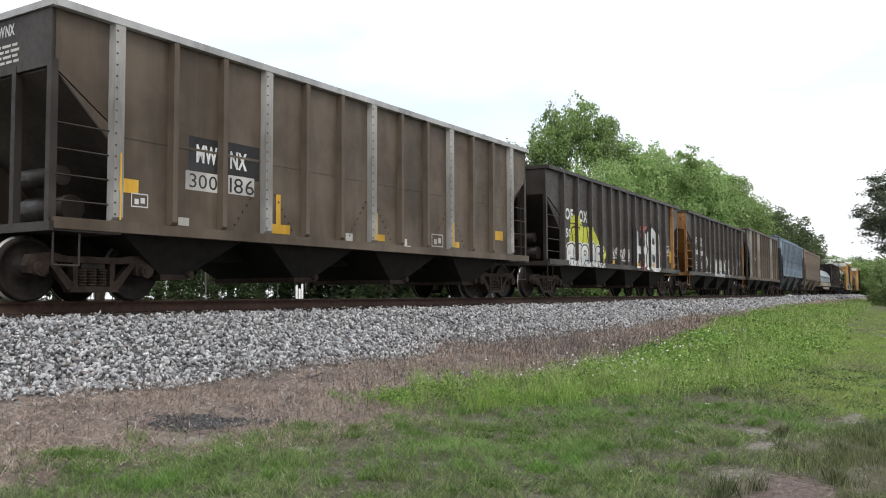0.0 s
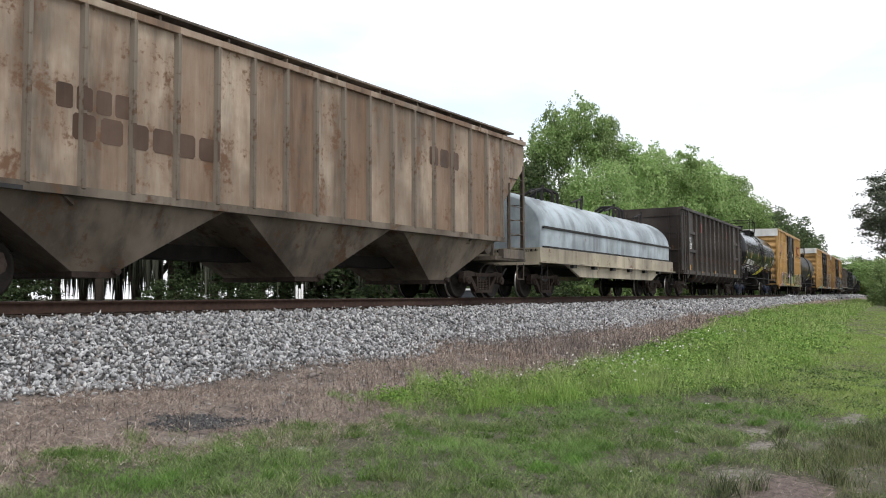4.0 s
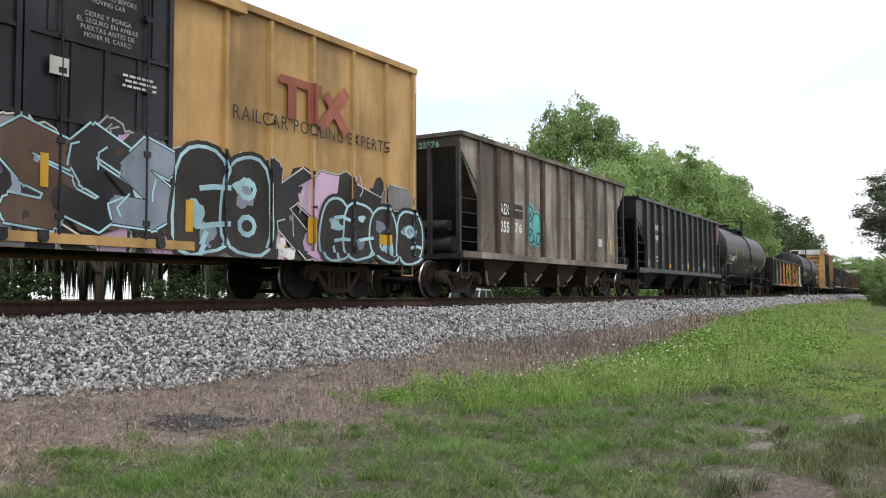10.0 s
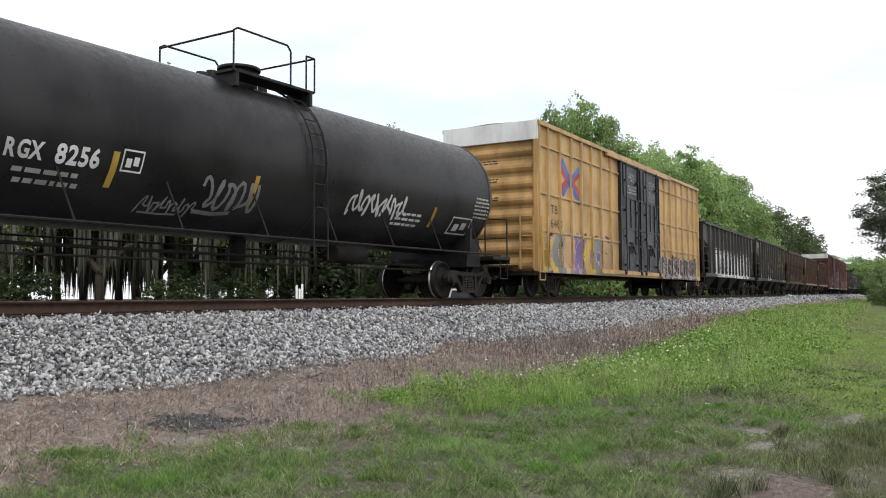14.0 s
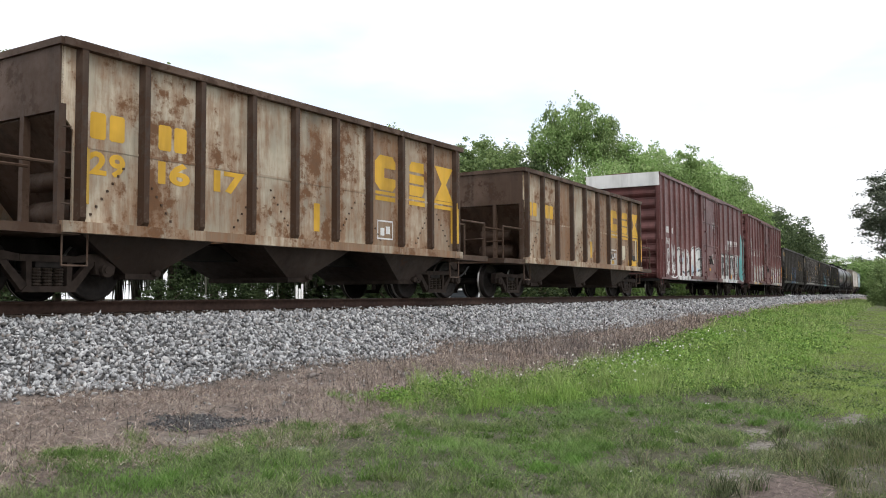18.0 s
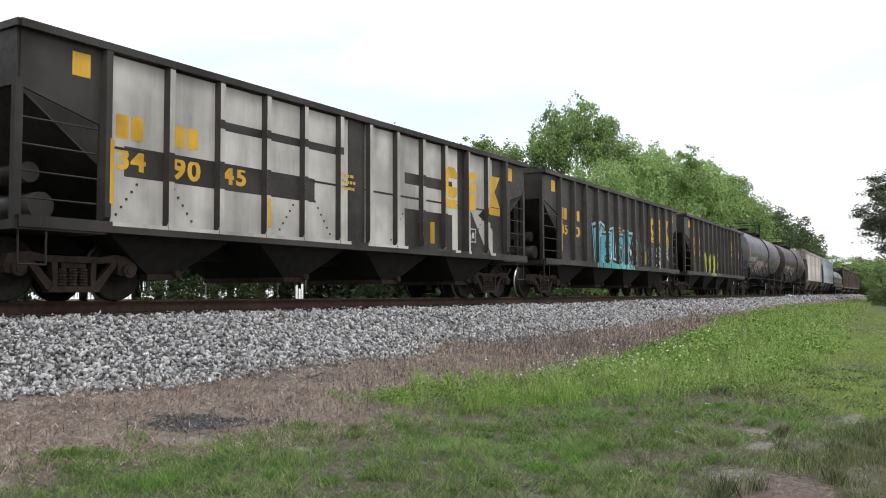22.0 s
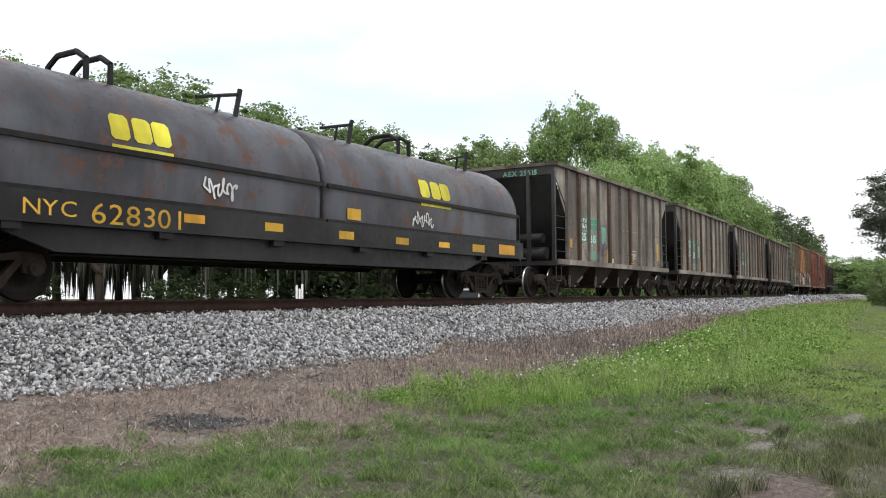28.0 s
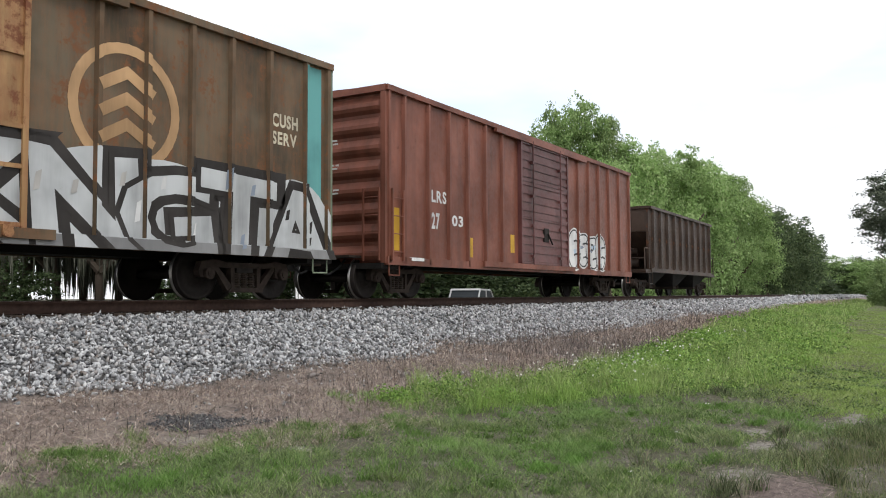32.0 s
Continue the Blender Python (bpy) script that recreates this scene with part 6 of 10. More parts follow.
def coil_car(name, label, half, hood_half, z_base, r, paints, trucks, joint=0.0, spec="", flat_hood=False):
    """Coil car: fish-bellied sills, trough, and two rounded hoods with lifting brackets."""
    hood_m, sill_m, dark = paints
    e = car_base(name, label, "coil car", half, trucks)
    zt = z_base
    for s in (-1, 1):
        bm = bmesh.new()
        prism(bm, [(-half, zt - 0.42), (-half + 1.9, zt - 0.42), (-half + 3.1, zt - 0.82), (half - 3.1, zt - 0.82), (half - 1.9, zt - 0.42), (half, zt - 0.42), (half, zt), (-half, zt)], s * 1.56, s * 1.48)
        bmesh.ops.recalc_face_normals(bm, faces=bm.faces)
        part("side_sill", bm, sill_m, e, "fish-bellied side sill")
        bm = bmesh.new()
        box(bm, -half + 0.1, half - 0.1, min(s * 1.48, s * 1.7), max(s * 1.48, s * 1.7), zt - 0.45, zt - 0.41)
        part("walkway", bm, sill_m, e)
        for x in np.linspace(-half + 2.4, half - 2.4, 6):
            bm = bmesh.new()
            box(bm, x - 0.14, x + 0.14, min(s * 1.56, s * 1.68), max(s * 1.56, s * 1.68), zt - 0.55, zt - 0.45)
            part("walkway_bracket", bm, dark, e)
        bm = bmesh.new()
        box(bm, min(s * half, s * (half - 0.1)), max(s * half, s * (half - 0.1)), -1.5, 1.5, zt - 0.5, zt)
        part("end_sill", bm, sill_m, e)
        ladder(e, s * (half + 0.06), -s * 1.2, zt - 0.6, zt + 0.7, 0.42, dark, "y", 4)
        for yy in (-1.55, 1.55):
            step(e, s * (half - 0.3), yy, dark)
    bm = bmesh.new()
    box(bm, -half, half, -1.48, 1.48, zt - 0.12, zt - 0.04)
    part("deck", bm, M["under"], e)
    H = 2.05 if not flat_hood else 1.75
    for k, (a, b) in enumerate(((-hood_half, joint - 0.06), (joint + 0.06, hood_half))):
        bm = bmesh.new()
        prof = [(-1.5, 0.0), (-1.52, H * 0.35)]
        for q in np.linspace(math.pi * 0.97, math.pi * 0.03, 18):
            prof.append((1.52 * math.cos(q) * (1 if not flat_hood else 1), H * 0.35 + H * 0.65 * math.sin(q)))
        prof += [(1.52, H * 0.35), (1.5, 0.0)]
        rows = []
        xs = [(a, 0.93), (a + 0.06, 0.99), (a + 0.2, 1.0)] + [(x, 1.0) for x in np.linspace(a + 0.8, b - 0.8, 6)] + [(b - 0.2, 1.0), (b - 0.06, 0.99), (b, 0.93)]
        for x, f in xs:
            rows.append([bm.verts.new((x, y * f, zt + z * f)) for y, z in prof])
        for p, q in zip(rows, rows[1:]):
            for j in range(len(prof) - 1):
                f = bm.faces.new((p[j], q[j], q[j + 1], p[j + 1]))
                f.smooth = True
        bm.faces.new(rows[0])
        bm.faces.new(rows[-1][::-1])
        bmesh.ops.recalc_face_normals(bm, faces=bm.faces)
        hood = part("hood", bm, hood_m, e, "rounded steel hood with rust specks")
        bm = bmesh.new()
        box(bm, a, b, -1.56, -1.5, zt + H * 0.33, zt + H * 0.37)
        box(bm, a, b, -1.55, -1.49, zt - 0.02, zt + 0.06)
        part("hood_seam", bm, dark, hood)
        m = (a + b) / 2
        for x in (a + 1.6, b - 1.6):
            for yy in (-0.75, 0.75):
                bm = bmesh.new()
                pipe(bm, [(x, yy, zt + H * 0.86), (x + 0.14, yy, zt + H + 0.34)], 0.05, 5)
                pipe(bm, [(x + 0.11, yy, zt + H + 0.24), (x - 0.9, yy, zt + H + 0.0)], 0.035, 5)
                pipe(bm, [(x - 0.36, yy, zt + H + 0.13), (x - 0.45, yy, zt + H * 0.88)], 0.03, 5)
                part("lifting_bracket", bm, dark, hood)
        bm = bmesh.new()
        for dx in (-0.22, 0.22):
            pipe(bm, [(m + dx, -0.5, zt + H * 0.9), (m + dx, -0.5, zt + H + 0.25), (m + dx, -0.25, zt + H + 0.4), (m + dx, 0.25, zt + H + 0.4), (m + dx, 0.5, zt + H + 0.25), (m + dx, 0.5, zt + H * 0.9)], 0.05, 6)
        part("lifting_eye", bm, dark, hood)
    decorate(e, Flank(-1.56, low=zt - 0.42), spec.split(" || ")[0])
    if " || " in spec:
        decorate(e, Flank(-1.53, tank=(1.525, H * 0.65, zt + H * 0.35, 99.0)), spec.split(" || ")[1])
    return e
# ---- stencils and sprayed paint: kind, from, to, bottom, top (metres on the side), tone, words ----
DECALS = {
    "brown_hopper": "R -4.86 -4.23 2.09 2.66 black; R -4.01 -3.27 2.08 2.68 black; T -4.7 -4.25 2.24 2.54 white MW; T -3.96 -3.57 2.23 2.53 white NX; R -4.92 -4.23 1.78 2.09 pale; R -4 -3.39 1.8 2.12 pale; T -4.84 -4.25 1.82 2.05 black 300; T -3.97 -3.4 1.82 2.08 black 186; R -6.23 -6.12 1.18 2.17 yellow; R -6.24 -5.82 1.61 1.82 yellow; O -5.95 -5.64 1.41 1.62 white; R -2.98 -2.47 1.19 1.36 yellow; R -2.84 -2.72 1.36 1.9 yellow; R 0 0.5 1.22 1.36 yellow; R 0.15 0.25 1.36 1.8 yellow; R 3.12 3.6 1.22 1.36 yellow; R 3.12 3.22 1.36 1.8 yellow; O 2.35 2.85 1.2 1.5 pale; R 5.33 5.88 1.52 1.76 yellow; R -5.06 -4.84 1.19 1.32 pale; R -0.84 -0.61 1.17 1.32 pale; R 1.09 1.34 1.14 1.32 pale",
    "dark_hopper": "T -5.78 -5.13 2.42 2.79 white OF; T -4.6 -3.86 2.43 2.82 white OX; T -5.75 -5.06 1.85 2.15 white 500; S -5.66 -2.97 0.98 2.71 lime 5; G -5.72 -2.53 0.94 1.77 white 1; S -1.77 -0.69 1.36 1.79 white 7; S -0.68 0.58 1.3 1.81 white 9; H 1.22 4.12 0.98 2.63 white H8; R -1.65 -1.23 1.16 1.29 yellow; R 1.13 1.63 1.15 1.29 yellow; R 3.08 3.61 1.16 1.32 yellow; O 5.33 5.84 1.7 2.12 white; R 5.82 6.09 1.41 1.92 yellow; S -2.71 -2.19 1.05 1.93 lime 11",
    "orange_hopper": "T -5.84 -5.24 2.44 2.82 white OF; T -4.74 -4.12 2.4 2.83 white OX; T -5.91 -5.05 1.98 2.23 white 500; T -4.75 -3.95 1.95 2.21 white 589; L -5.86 -5.32 1.27 1.69 white 3; L -4.72 -4.14 1.33 1.66 white 3; S -3.6 -2.05 1.14 1.98 white 13; G -1.62 1.02 0.99 1.9 white 2; S 1.19 2.8 1.03 1.97 white 15; S 2.2 2.73 1.05 2.08 white 17; R 2.99 3.43 1.17 1.29 orange; L 4 4.65 1.23 1.67 white 4; O 5.22 5.69 1.74 2.1 white; R 5.69 5.91 1.42 1.91 orange; O 5.44 6.05 1.68 2.04 white",
    "second_brown_hopper": "T -4.42 -4.03 2.23 2.49 white LW; T -3.72 -3.37 2.2 2.46 white AX; R -4.72 -3.96 1.75 2.13 black; R -3.72 -3.15 1.74 2.09 black; T -3.62 -3.25 1.78 2.05 white 29; R -4.59 -4.38 1.16 1.64 yellow; R 5.89 6.19 1.3 2.05 yellow; O 2.38 2.79 1.17 1.42 white; R -0.69 -0.47 1.18 1.28 pale; R -3.48 -3.25 1.29 1.45 pale",
    "blue_covered": "R -6.71 -6.02 2.09 2.83 grey; R -5.81 -5.08 2.12 2.82 pale; T -6.6 -6.15 2.5 2.76 cream IT; T -5.78 -5.46 2.51 2.78 blue FX; T -6.69 -6.15 2.25 2.47 cream 348; T -5.75 -5.26 2.23 2.49 cream 072; R -6.76 -6.33 1.92 2.19 orange; R -3.9 -3.46 1.69 1.88 orange; R -1.18 -0.76 1.7 1.92 orange; R 0.63 1.05 1.68 1.92 orange; R 3.39 3.93 1.69 1.94 orange; R 6.08 6.75 1.81 2.08 orange; L -5.68 -5.35 1.86 2.07 white 3; L -4.77 -4.43 1.82 2.09 white 3; R 3.33 3.71 1.94 2.11 black; R 4.29 4.77 1.85 2.11 black",
    "tan_covered": "R -6.82 -6.32 1.15 1.54 black; B -5.84 -4.57 2.7 3.05 brown 4; B -5.58 -2.83 2.28 2.66 brown 6; B 3.6 4.99 3.11 3.54 brown 3",
    "tall_gondola": "R -6.12 -5.08 2.13 2.81 black; T -6.07 -5.24 2.48 2.76 white GAXX; T -6.04 -5.1 2.16 2.46 white 4057; R -3.49 -2.99 3.1 3.54 red; M -3.46 -3.04 3.14 3.5 white DO NOT/TAMP; R -0.5 0.05 2.25 3.28 pale; R -0.43 -0.03 2.74 3.25 blue; R 2.57 3.08 3.08 3.5 red; M 2.62 3.03 3.12 3.47 white DO NOT/TAMP; R -5.86 -5.43 1.2 1.45 orange; R 5.06 5.54 1.22 1.46 orange; R -3.51 -3.23 1.13 1.27 orange; R -0.61 -0.35 1.12 1.27 orange; L 3.79 4.03 2.28 2.8 white 6; L 3.54 3.97 1.46 1.84 pale 2",
    "glossy_tank": "B -5.29 -4.31 2.01 2.29 white 4; T -4.08 -2.58 1.94 2.25 white 228639; R -6.1 -5.98 1.91 2.81 yellow; R -4.25 -4.14 2.36 2.83 yellow; R -1.53 -1.42 2.37 2.84 yellow; R 1.8 1.91 2.36 2.77 yellow; R 4.33 4.44 2.33 2.78 yellow; L -5.13 -3.24 1.75 1.95 white 2; L -4.36 -2.84 1.47 1.69 pale 4; L -2.31 -1.57 1.58 1.81 white 3; K 0.82 2.73 1.41 1.97 lime; L 2.42 3.53 1.87 2.25 white 4; L 4.33 5.9 1.81 1.99 white 2; L 5.3 6.1 2.19 2.68 pale 7",
    "short_boxcar": "T -6.7 -6.21 3.7 3.89 ink next; T -6.7 -6.26 3.52 3.7 ink load; X -5.67 -4.57 3.1 4.21 red; T -4.16 -3.71 3.7 3.95 ink any; T -4.19 -3.62 3.53 3.72 ink road; T -6.76 -6.28 2.42 2.64 ink FB; T -5.87 -5.39 2.42 2.67 ink OX; T -6.79 -6.36 1.96 2.17 ink 50; T -5.84 -5.52 1.96 2.21 ink 61; T -5.06 -4.61 1.96 2.2 ink 40; C -6.7 -5.5 0.75 1.55 mauve 2; C 7.0 7.7 0.7 1.3 mauve 1; P -5.9 7.5 0.67 1.85 lime 3; C -5.4 -4.9 1.45 1.8 lilac 1; C -1.9 -1.4 1.4 1.75 lilac 1; Z 4.25 6.09 3.57 4.29 red; T 2.94 7.38 3.21 3.51 ink Railcar Pooling Experts; L 0.58 1.51 3.18 3.55 white 3; R -2.41 -2.14 3.24 3.37 white; S -7.46 -6.89 2.9 3.39 ink 19",
    "black_tank": "R -2.5 -2.38 2.32 2.78 yellow; R -0.52 -0.38 2.32 2.8 yellow; R 2.82 2.98 2.34 2.84 yellow; R 5.94 6.06 2.12 3.09 yellow; R 1.81 2.77 1.81 2.15 bright; L 4.9 5.85 2.07 2.7 pale 7; R 3.1 4.24 1.53 1.7 white; S -2.71 -1.43 1.36 2 white 21; T -2.98 -2.6 2.13 2.38 gold 777; L -0.96 -0.67 1.77 1.92 gold 3",
    "long_boxcar": "T -8.45 -8.03 2.51 2.8 ink TB; T -7.69 -7.05 2.51 2.8 ink OX; T -8.46 -8.04 2.05 2.33 ink 64; T -7.57 -7.06 2.03 2.33 ink 00; T -6.58 -6.24 2 2.26 ink 82; X -7.51 -6.18 3.16 4.26 red; T -8.49 -8.01 3.77 3.94 ink next; T -8.5 -8.01 3.55 3.74 ink load; T -5.8 -5.29 3.76 3.92 ink any; T -5.81 -5.29 3.55 3.74 ink road; H -6.67 -3.13 0.59 1.98 teal LAWS; H 3.43 8.17 0.8 2.37 silver HYPE; Z 5.73 7.45 3.6 4.3 red; T 4.25 8.93 3.32 3.57 ink RAILCAR POOLING EXPERTS; M -1.55 -0.45 3.8 4.6 pale CLOSE THIS DOOR/BEFORE CLOSING/MAIN DOOR/ /CIERRE ESTA PUERTA/ANTES DE CERRAR/LA PUERTA PRINCIPAL; M 0.95 1.95 3.72 4.55 pale CLOSE AND LOCK/BOTH DOORS BEFORE/MOVING CAR/ /CIERRE Y PONGA/EL SEGURO EN AMBAS/PUERTAS ANTES DE/MOVER EL CARRO; O -1.0 -0.74 3.08 3.2 white; O -1.05 -0.8 1.86 2.1 white; R -1.45 -1.28 1.8 1.98 coral; L -2.0 -1.2 2.1 2.25 pale 2; L -2.0 -1.5 1.4 1.65 pale 3; L 0.98 1.27 3.19 3.45 white 3; R 1 1.25 3.03 3.15 white; R 1.67 1.91 1.86 2.09 white; R 1.36 1.55 1.76 1.94 orange; R 0.96 1.1 1.52 2.01 yellow; L 2.12 2.65 2.72 2.96 white 3; R 8.64 9.18 0.89 1.62 yellow; S 1.66 2.13 2.13 2.39 white 23",
    "second_long_boxcar": "T -7.24 -6.8 2.51 2.81 ink TB; T -6.39 -5.75 2.51 2.82 ink OX; T -7.94 -7.53 2 2.27 ink 66; T -7.14 -6.58 1.97 2.26 ink 73; T -5.91 -5.4 1.96 2.26 ink 52; X -6.54 -5.06 3.08 4.4 red; C -9.23 -8.32 2.75 4.15 pink 2; C -8.25 -6.67 0.82 1.84 pink 3; P -4.83 9.09 0.59 2.56 mono 5; Z 5.06 6.94 3.32 4.1 red; T 3.95 8.32 3.09 3.33 ink RAILCAR POOLING EXPERTS; P -0.03 2.68 0.98 2.52 sky 4; G 2.67 4.78 0.72 2.44 sky 3; G 6.13 9.5 0.75 2.04 sky 6; R 0.45 0.57 1.54 2 yellow; R 2.95 3.1 1.09 1.6 yellow; R 5.81 5.99 1.05 1.53 yellow; M -1.55 -0.45 3.8 4.6 pale CLOSE THIS DOOR/BEFORE CLOSING/MAIN DOOR/ /CIERRE ESTA PUERTA/ANTES DE CERRAR/LA PUERTA PRINCIPAL; M 0.95 1.95 3.72 4.55 pale CLOSE AND LOCK/BOTH DOORS BEFORE/MOVING CAR/ /CIERRE Y PONGA/EL SEGURO EN AMBAS/PUERTAS ANTES DE/MOVER EL CARRO; L 1.69 2.3 3.14 3.37 white 3; R 0.55 0.84 3.1 3.35 pale; R 8.01 8.46 1.13 1.34 yellow",
    "grey_hopper": "R -3.91 -2.5 2.18 2.57 black; T -3.88 -3.34 2.24 2.54 white AEX; T -3.88 -3.35 1.75 2.06 white 255; T -3 -2.55 1.78 2.07 white 76; G -2.25 -1.31 1.54 2.58 teal 7; R -2.9 -2.5 2.26 2.57 black; R 4.04 4.5 1.46 1.92 greyblue; R 4.53 4.74 1.48 1.95 yellow; R 3.29 3.78 1.71 1.97 pale",
    "black_hopper": "T -4.95 -4.36 2.67 2.95 white MW; T -4.1 -3.62 2.65 2.98 white NX; T -4.85 -4.42 2.22 2.5 white 39; T -4.1 -3.7 2.21 2.5 white 47; R -6.22 -5.76 1.22 1.47 orange; R -3.02 -2.49 1.2 1.36 orange; R 6.42 7.09 2.68 3.62 red; R 5.62 6.04 1.21 1.47 orange; L -4.89 -4.49 1.39 1.68 white 2; L -4.15 -3.73 1.39 1.66 white 2; L -0.82 -0.35 1.21 1.44 white 3; R 0.26 0.63 1.39 1.53 white; R 0.26 0.71 1.22 1.36 orange; L 1.28 1.69 1.2 1.37 white 2; O 3.46 3.93 1.37 1.72 white; L 2.24 2.81 1.19 1.39 white 2",
    "plain_tank": "T -6.44 -5.82 2.03 2.32 white TILX; T -5.7 -4.5 1.99 2.29 white 252487; R -7.18 -7.05 2.09 3.01 orange; R -4.5 -4.34 2.37 2.87 orange; R -1.94 -1.79 2.38 2.87 orange; R 1.02 1.17 2.35 2.86 orange; R 3.67 3.83 2.35 2.85 orange; O -4.31 -3.94 2.06 2.36 white; L -6.41 -4.78 1.64 1.94 white 2; L 0.89 2.09 1.54 1.91 pale 4; L 1.96 2.76 1.79 1.93 pale 2; L 3.03 4.12 1.7 1.92 pale 3; O 5.9 6.63 1.61 1.91 white; L 6.3 7.0 1.96 2.52 pale 7; R 7.04 7.16 2.14 2.95 orange",
    "painted_gondola": "T -6.81 -6.47 2.15 2.37 white JX; T -6.8 -6.3 1.71 1.9 white 033; P -6.79 -6.09 0.63 1.71 lime 6; Y -6.05 6.93 0.55 2.54 lime 1; H -6.05 -4.36 0.61 2.49 flame 2; H -4.05 -2.41 0.63 2.54 flame 8; H -2.04 -0.14 0.62 2.55 flame C; H 0.11 1.95 0.64 2.57 flame R; H 2.12 4.17 0.62 2.6 flame E; H 4.24 6.61 0.57 2.61 flame W; R 7.45 8.6 0.75 2.56 white; L 7.6 8.45 1.0 2.4 ink 8; R 8.93 10.05 0.91 2.37 black",
    "matt_tank": "T -5.71 -5.16 1.94 2.19 white RGX; T -4.98 -4.28 1.93 2.22 white 8256; O -3.91 -3.53 1.95 2.28 white; R -4.08 -3.97 1.7 2.22 gold; R -1.14 -1.04 1.68 2.2 gold; R 4.73 4.84 1.69 2.14 gold; L -5.54 -4.43 1.61 1.88 pale 2; S -3.41 -2.07 1.41 1.68 grey 29; S -2.26 -0.83 1.48 2.14 grey 31; S 1.43 3.83 1.73 2.28 white 33; L 3.25 4.4 1.63 1.97 white 3; O 5.67 6.59 1.59 2 white; L 6.5 7.25 2.01 2.57 pale 6",
    "third_long_boxcar": "X -7.71 -6.12 3.04 4.23 red; T -8.46 -7.96 2.51 2.76 ink TB; T -8.48 -7.76 2.07 2.34 ink 640; P -9.02 -3.19 0.6 2.08 purple 7; P 2.59 8.81 0.75 1.72 mono 8; M -1.55 -0.45 3.8 4.6 pale CLOSE THIS DOOR/BEFORE CLOSING/MAIN DOOR/ /CIERRE ESTA PUERTA/ANTES DE CERRAR/LA PUERTA PRINCIPAL; M 0.95 1.95 3.72 4.55 pale CLOSE AND LOCK/BOTH DOORS BEFORE/MOVING CAR/ /CIERRE Y PONGA/EL SEGURO EN AMBAS/PUERTAS ANTES DE/MOVER EL CARRO",
    "sooty_hopper": "G -4.52 5.29 0.93 2.47 white 9",
    "short_coal": "R -3.08 -2.92 1.31 1.83 yellow",
    "pale_coal": "R -5.01 -4.89 1.38 2.18 gold",
    "second_pale_coal": "R 1.63 2.57 1.13 1.31 pale; R 3 3.49 1.33 1.85 cream; R 1.84 2.3 1.15 1.28 yellow; R 3.87 4.8 1.14 1.36 yellow; R 4 4.66 1.32 1.53 black; O 1.87 2.32 1.3 1.6 black; R 4.67 4.81 1.37 2.15 cream",
    "red_boxcar": "B -8.28 -7.78 2.7 2.97 white 2; B -7.47 -7.06 2.71 2.96 white 2; T -8.31 -7.69 2.21 2.49 white 761; S -8.47 -6.56 0.76 2.31 white 35; S -8.16 -6.67 0.83 2.23 white 36; G -6.53 -1.78 0.53 2.32 white 10; M 0.35 1.4 3.42 3.78 white CLOSE AND LOCK/BOTH DOORS BEFORE/MOVING CAR; R 0.5 0.78 1.55 1.85 pale; R -0.35 0.1 1.25 1.38 orange; L 0.35 0.75 1.95 2.15 pale 3; H 3.2 7.0 0.6 2.2 mono RXTS; V 7.52 9.54 0.76 3.67 teal; B 4.71 5.22 2.74 3.05 white 1; B 5.42 6.04 2.73 3.06 white 1; B 6.26 6.9 2.78 3.07 white 1; B 7.12 7.59 2.83 3.1 white 1; S 3.87 4.41 2.48 2.82 white 37; S 4.55 5.27 2.4 2.8 white 38; L 6.31 6.86 1.62 2.38 white 6; L 7.08 7.69 1.88 2.36 white 4; L 6.33 7.4 0.8 1.62 white 6; O 7.09 7.57 1.33 1.65 white; R 5.49 5.94 0.94 1.14 orange",
    "second_red_boxcar": "T -6.85 -6.09 2.56 2.87 white CNA; T -5.58 -4.9 2.55 2.88 white 405; T -4.54 -3.88 2.53 2.87 white 513; G -5.94 -1.33 0.61 2.03 cream 11; G 1.83 7.54 0.7 2.07 cream 12; S -6.91 -6.08 3.12 3.7 white 39; L -7.01 -6.59 1.89 2.15 white 2; L -6.38 -6.04 1.87 2.15 white 2; O -3.37 -2.99 2.58 2.9 white; R -5.71 -5.11 0.64 0.83 yellow; R -4.14 -2.81 0.65 0.81 yellow; S 7.24 7.82 2.62 3.05 white 41; R 6.33 6.8 1.24 1.48 orange; R 5.33 5.76 0.68 0.79 yellow; R 7.67 7.79 1.24 2.2 orange; R 6.44 6.68 1.8 1.94 pale",
    "second_coal": "H -2.7 0.1 1.04 2.29 ice WOTCH; S 0.34 1.07 1.09 1.81 ice 43; S 1.23 1.92 1.06 1.79 ice 45",
    "third_coal": "H -3.12 0.88 0.91 2.3 cyan VELOK; S 0.93 1.67 1.14 2.17 grey 47; S 1.98 2.63 1.22 2.09 grey 49; S 2.87 3.53 1.17 1.97 grey 51; S 4.01 4.82 1.1 2.08 white 53; S 5.22 5.96 1.48 2.2 white 55",
    "fourth_coal": "H -3.12 -0.04 1 2.16 yellowgreen NOK",
    "first_coal": "S -6.01 -5.18 1.16 1.87 white 57; S -4.97 -4.22 1.32 1.87 white 59; S -3.96 -3.15 1.26 1.88 white 61; S -2.86 -1.93 1.02 2.26 white 63; S -1.93 -1.04 1.07 2.2 white 65; S -0.86 -0.1 1.3 1.9 white 67; S 0.99 3.9 1.22 2.28 grey 69; R 5.3 6.2 1.06 2.18 silver; S 5.28 6.4 1.07 2.15 ink 71",
    "whitewashed_coal": "W -6.03 6.61 1.09 3.62 pale",
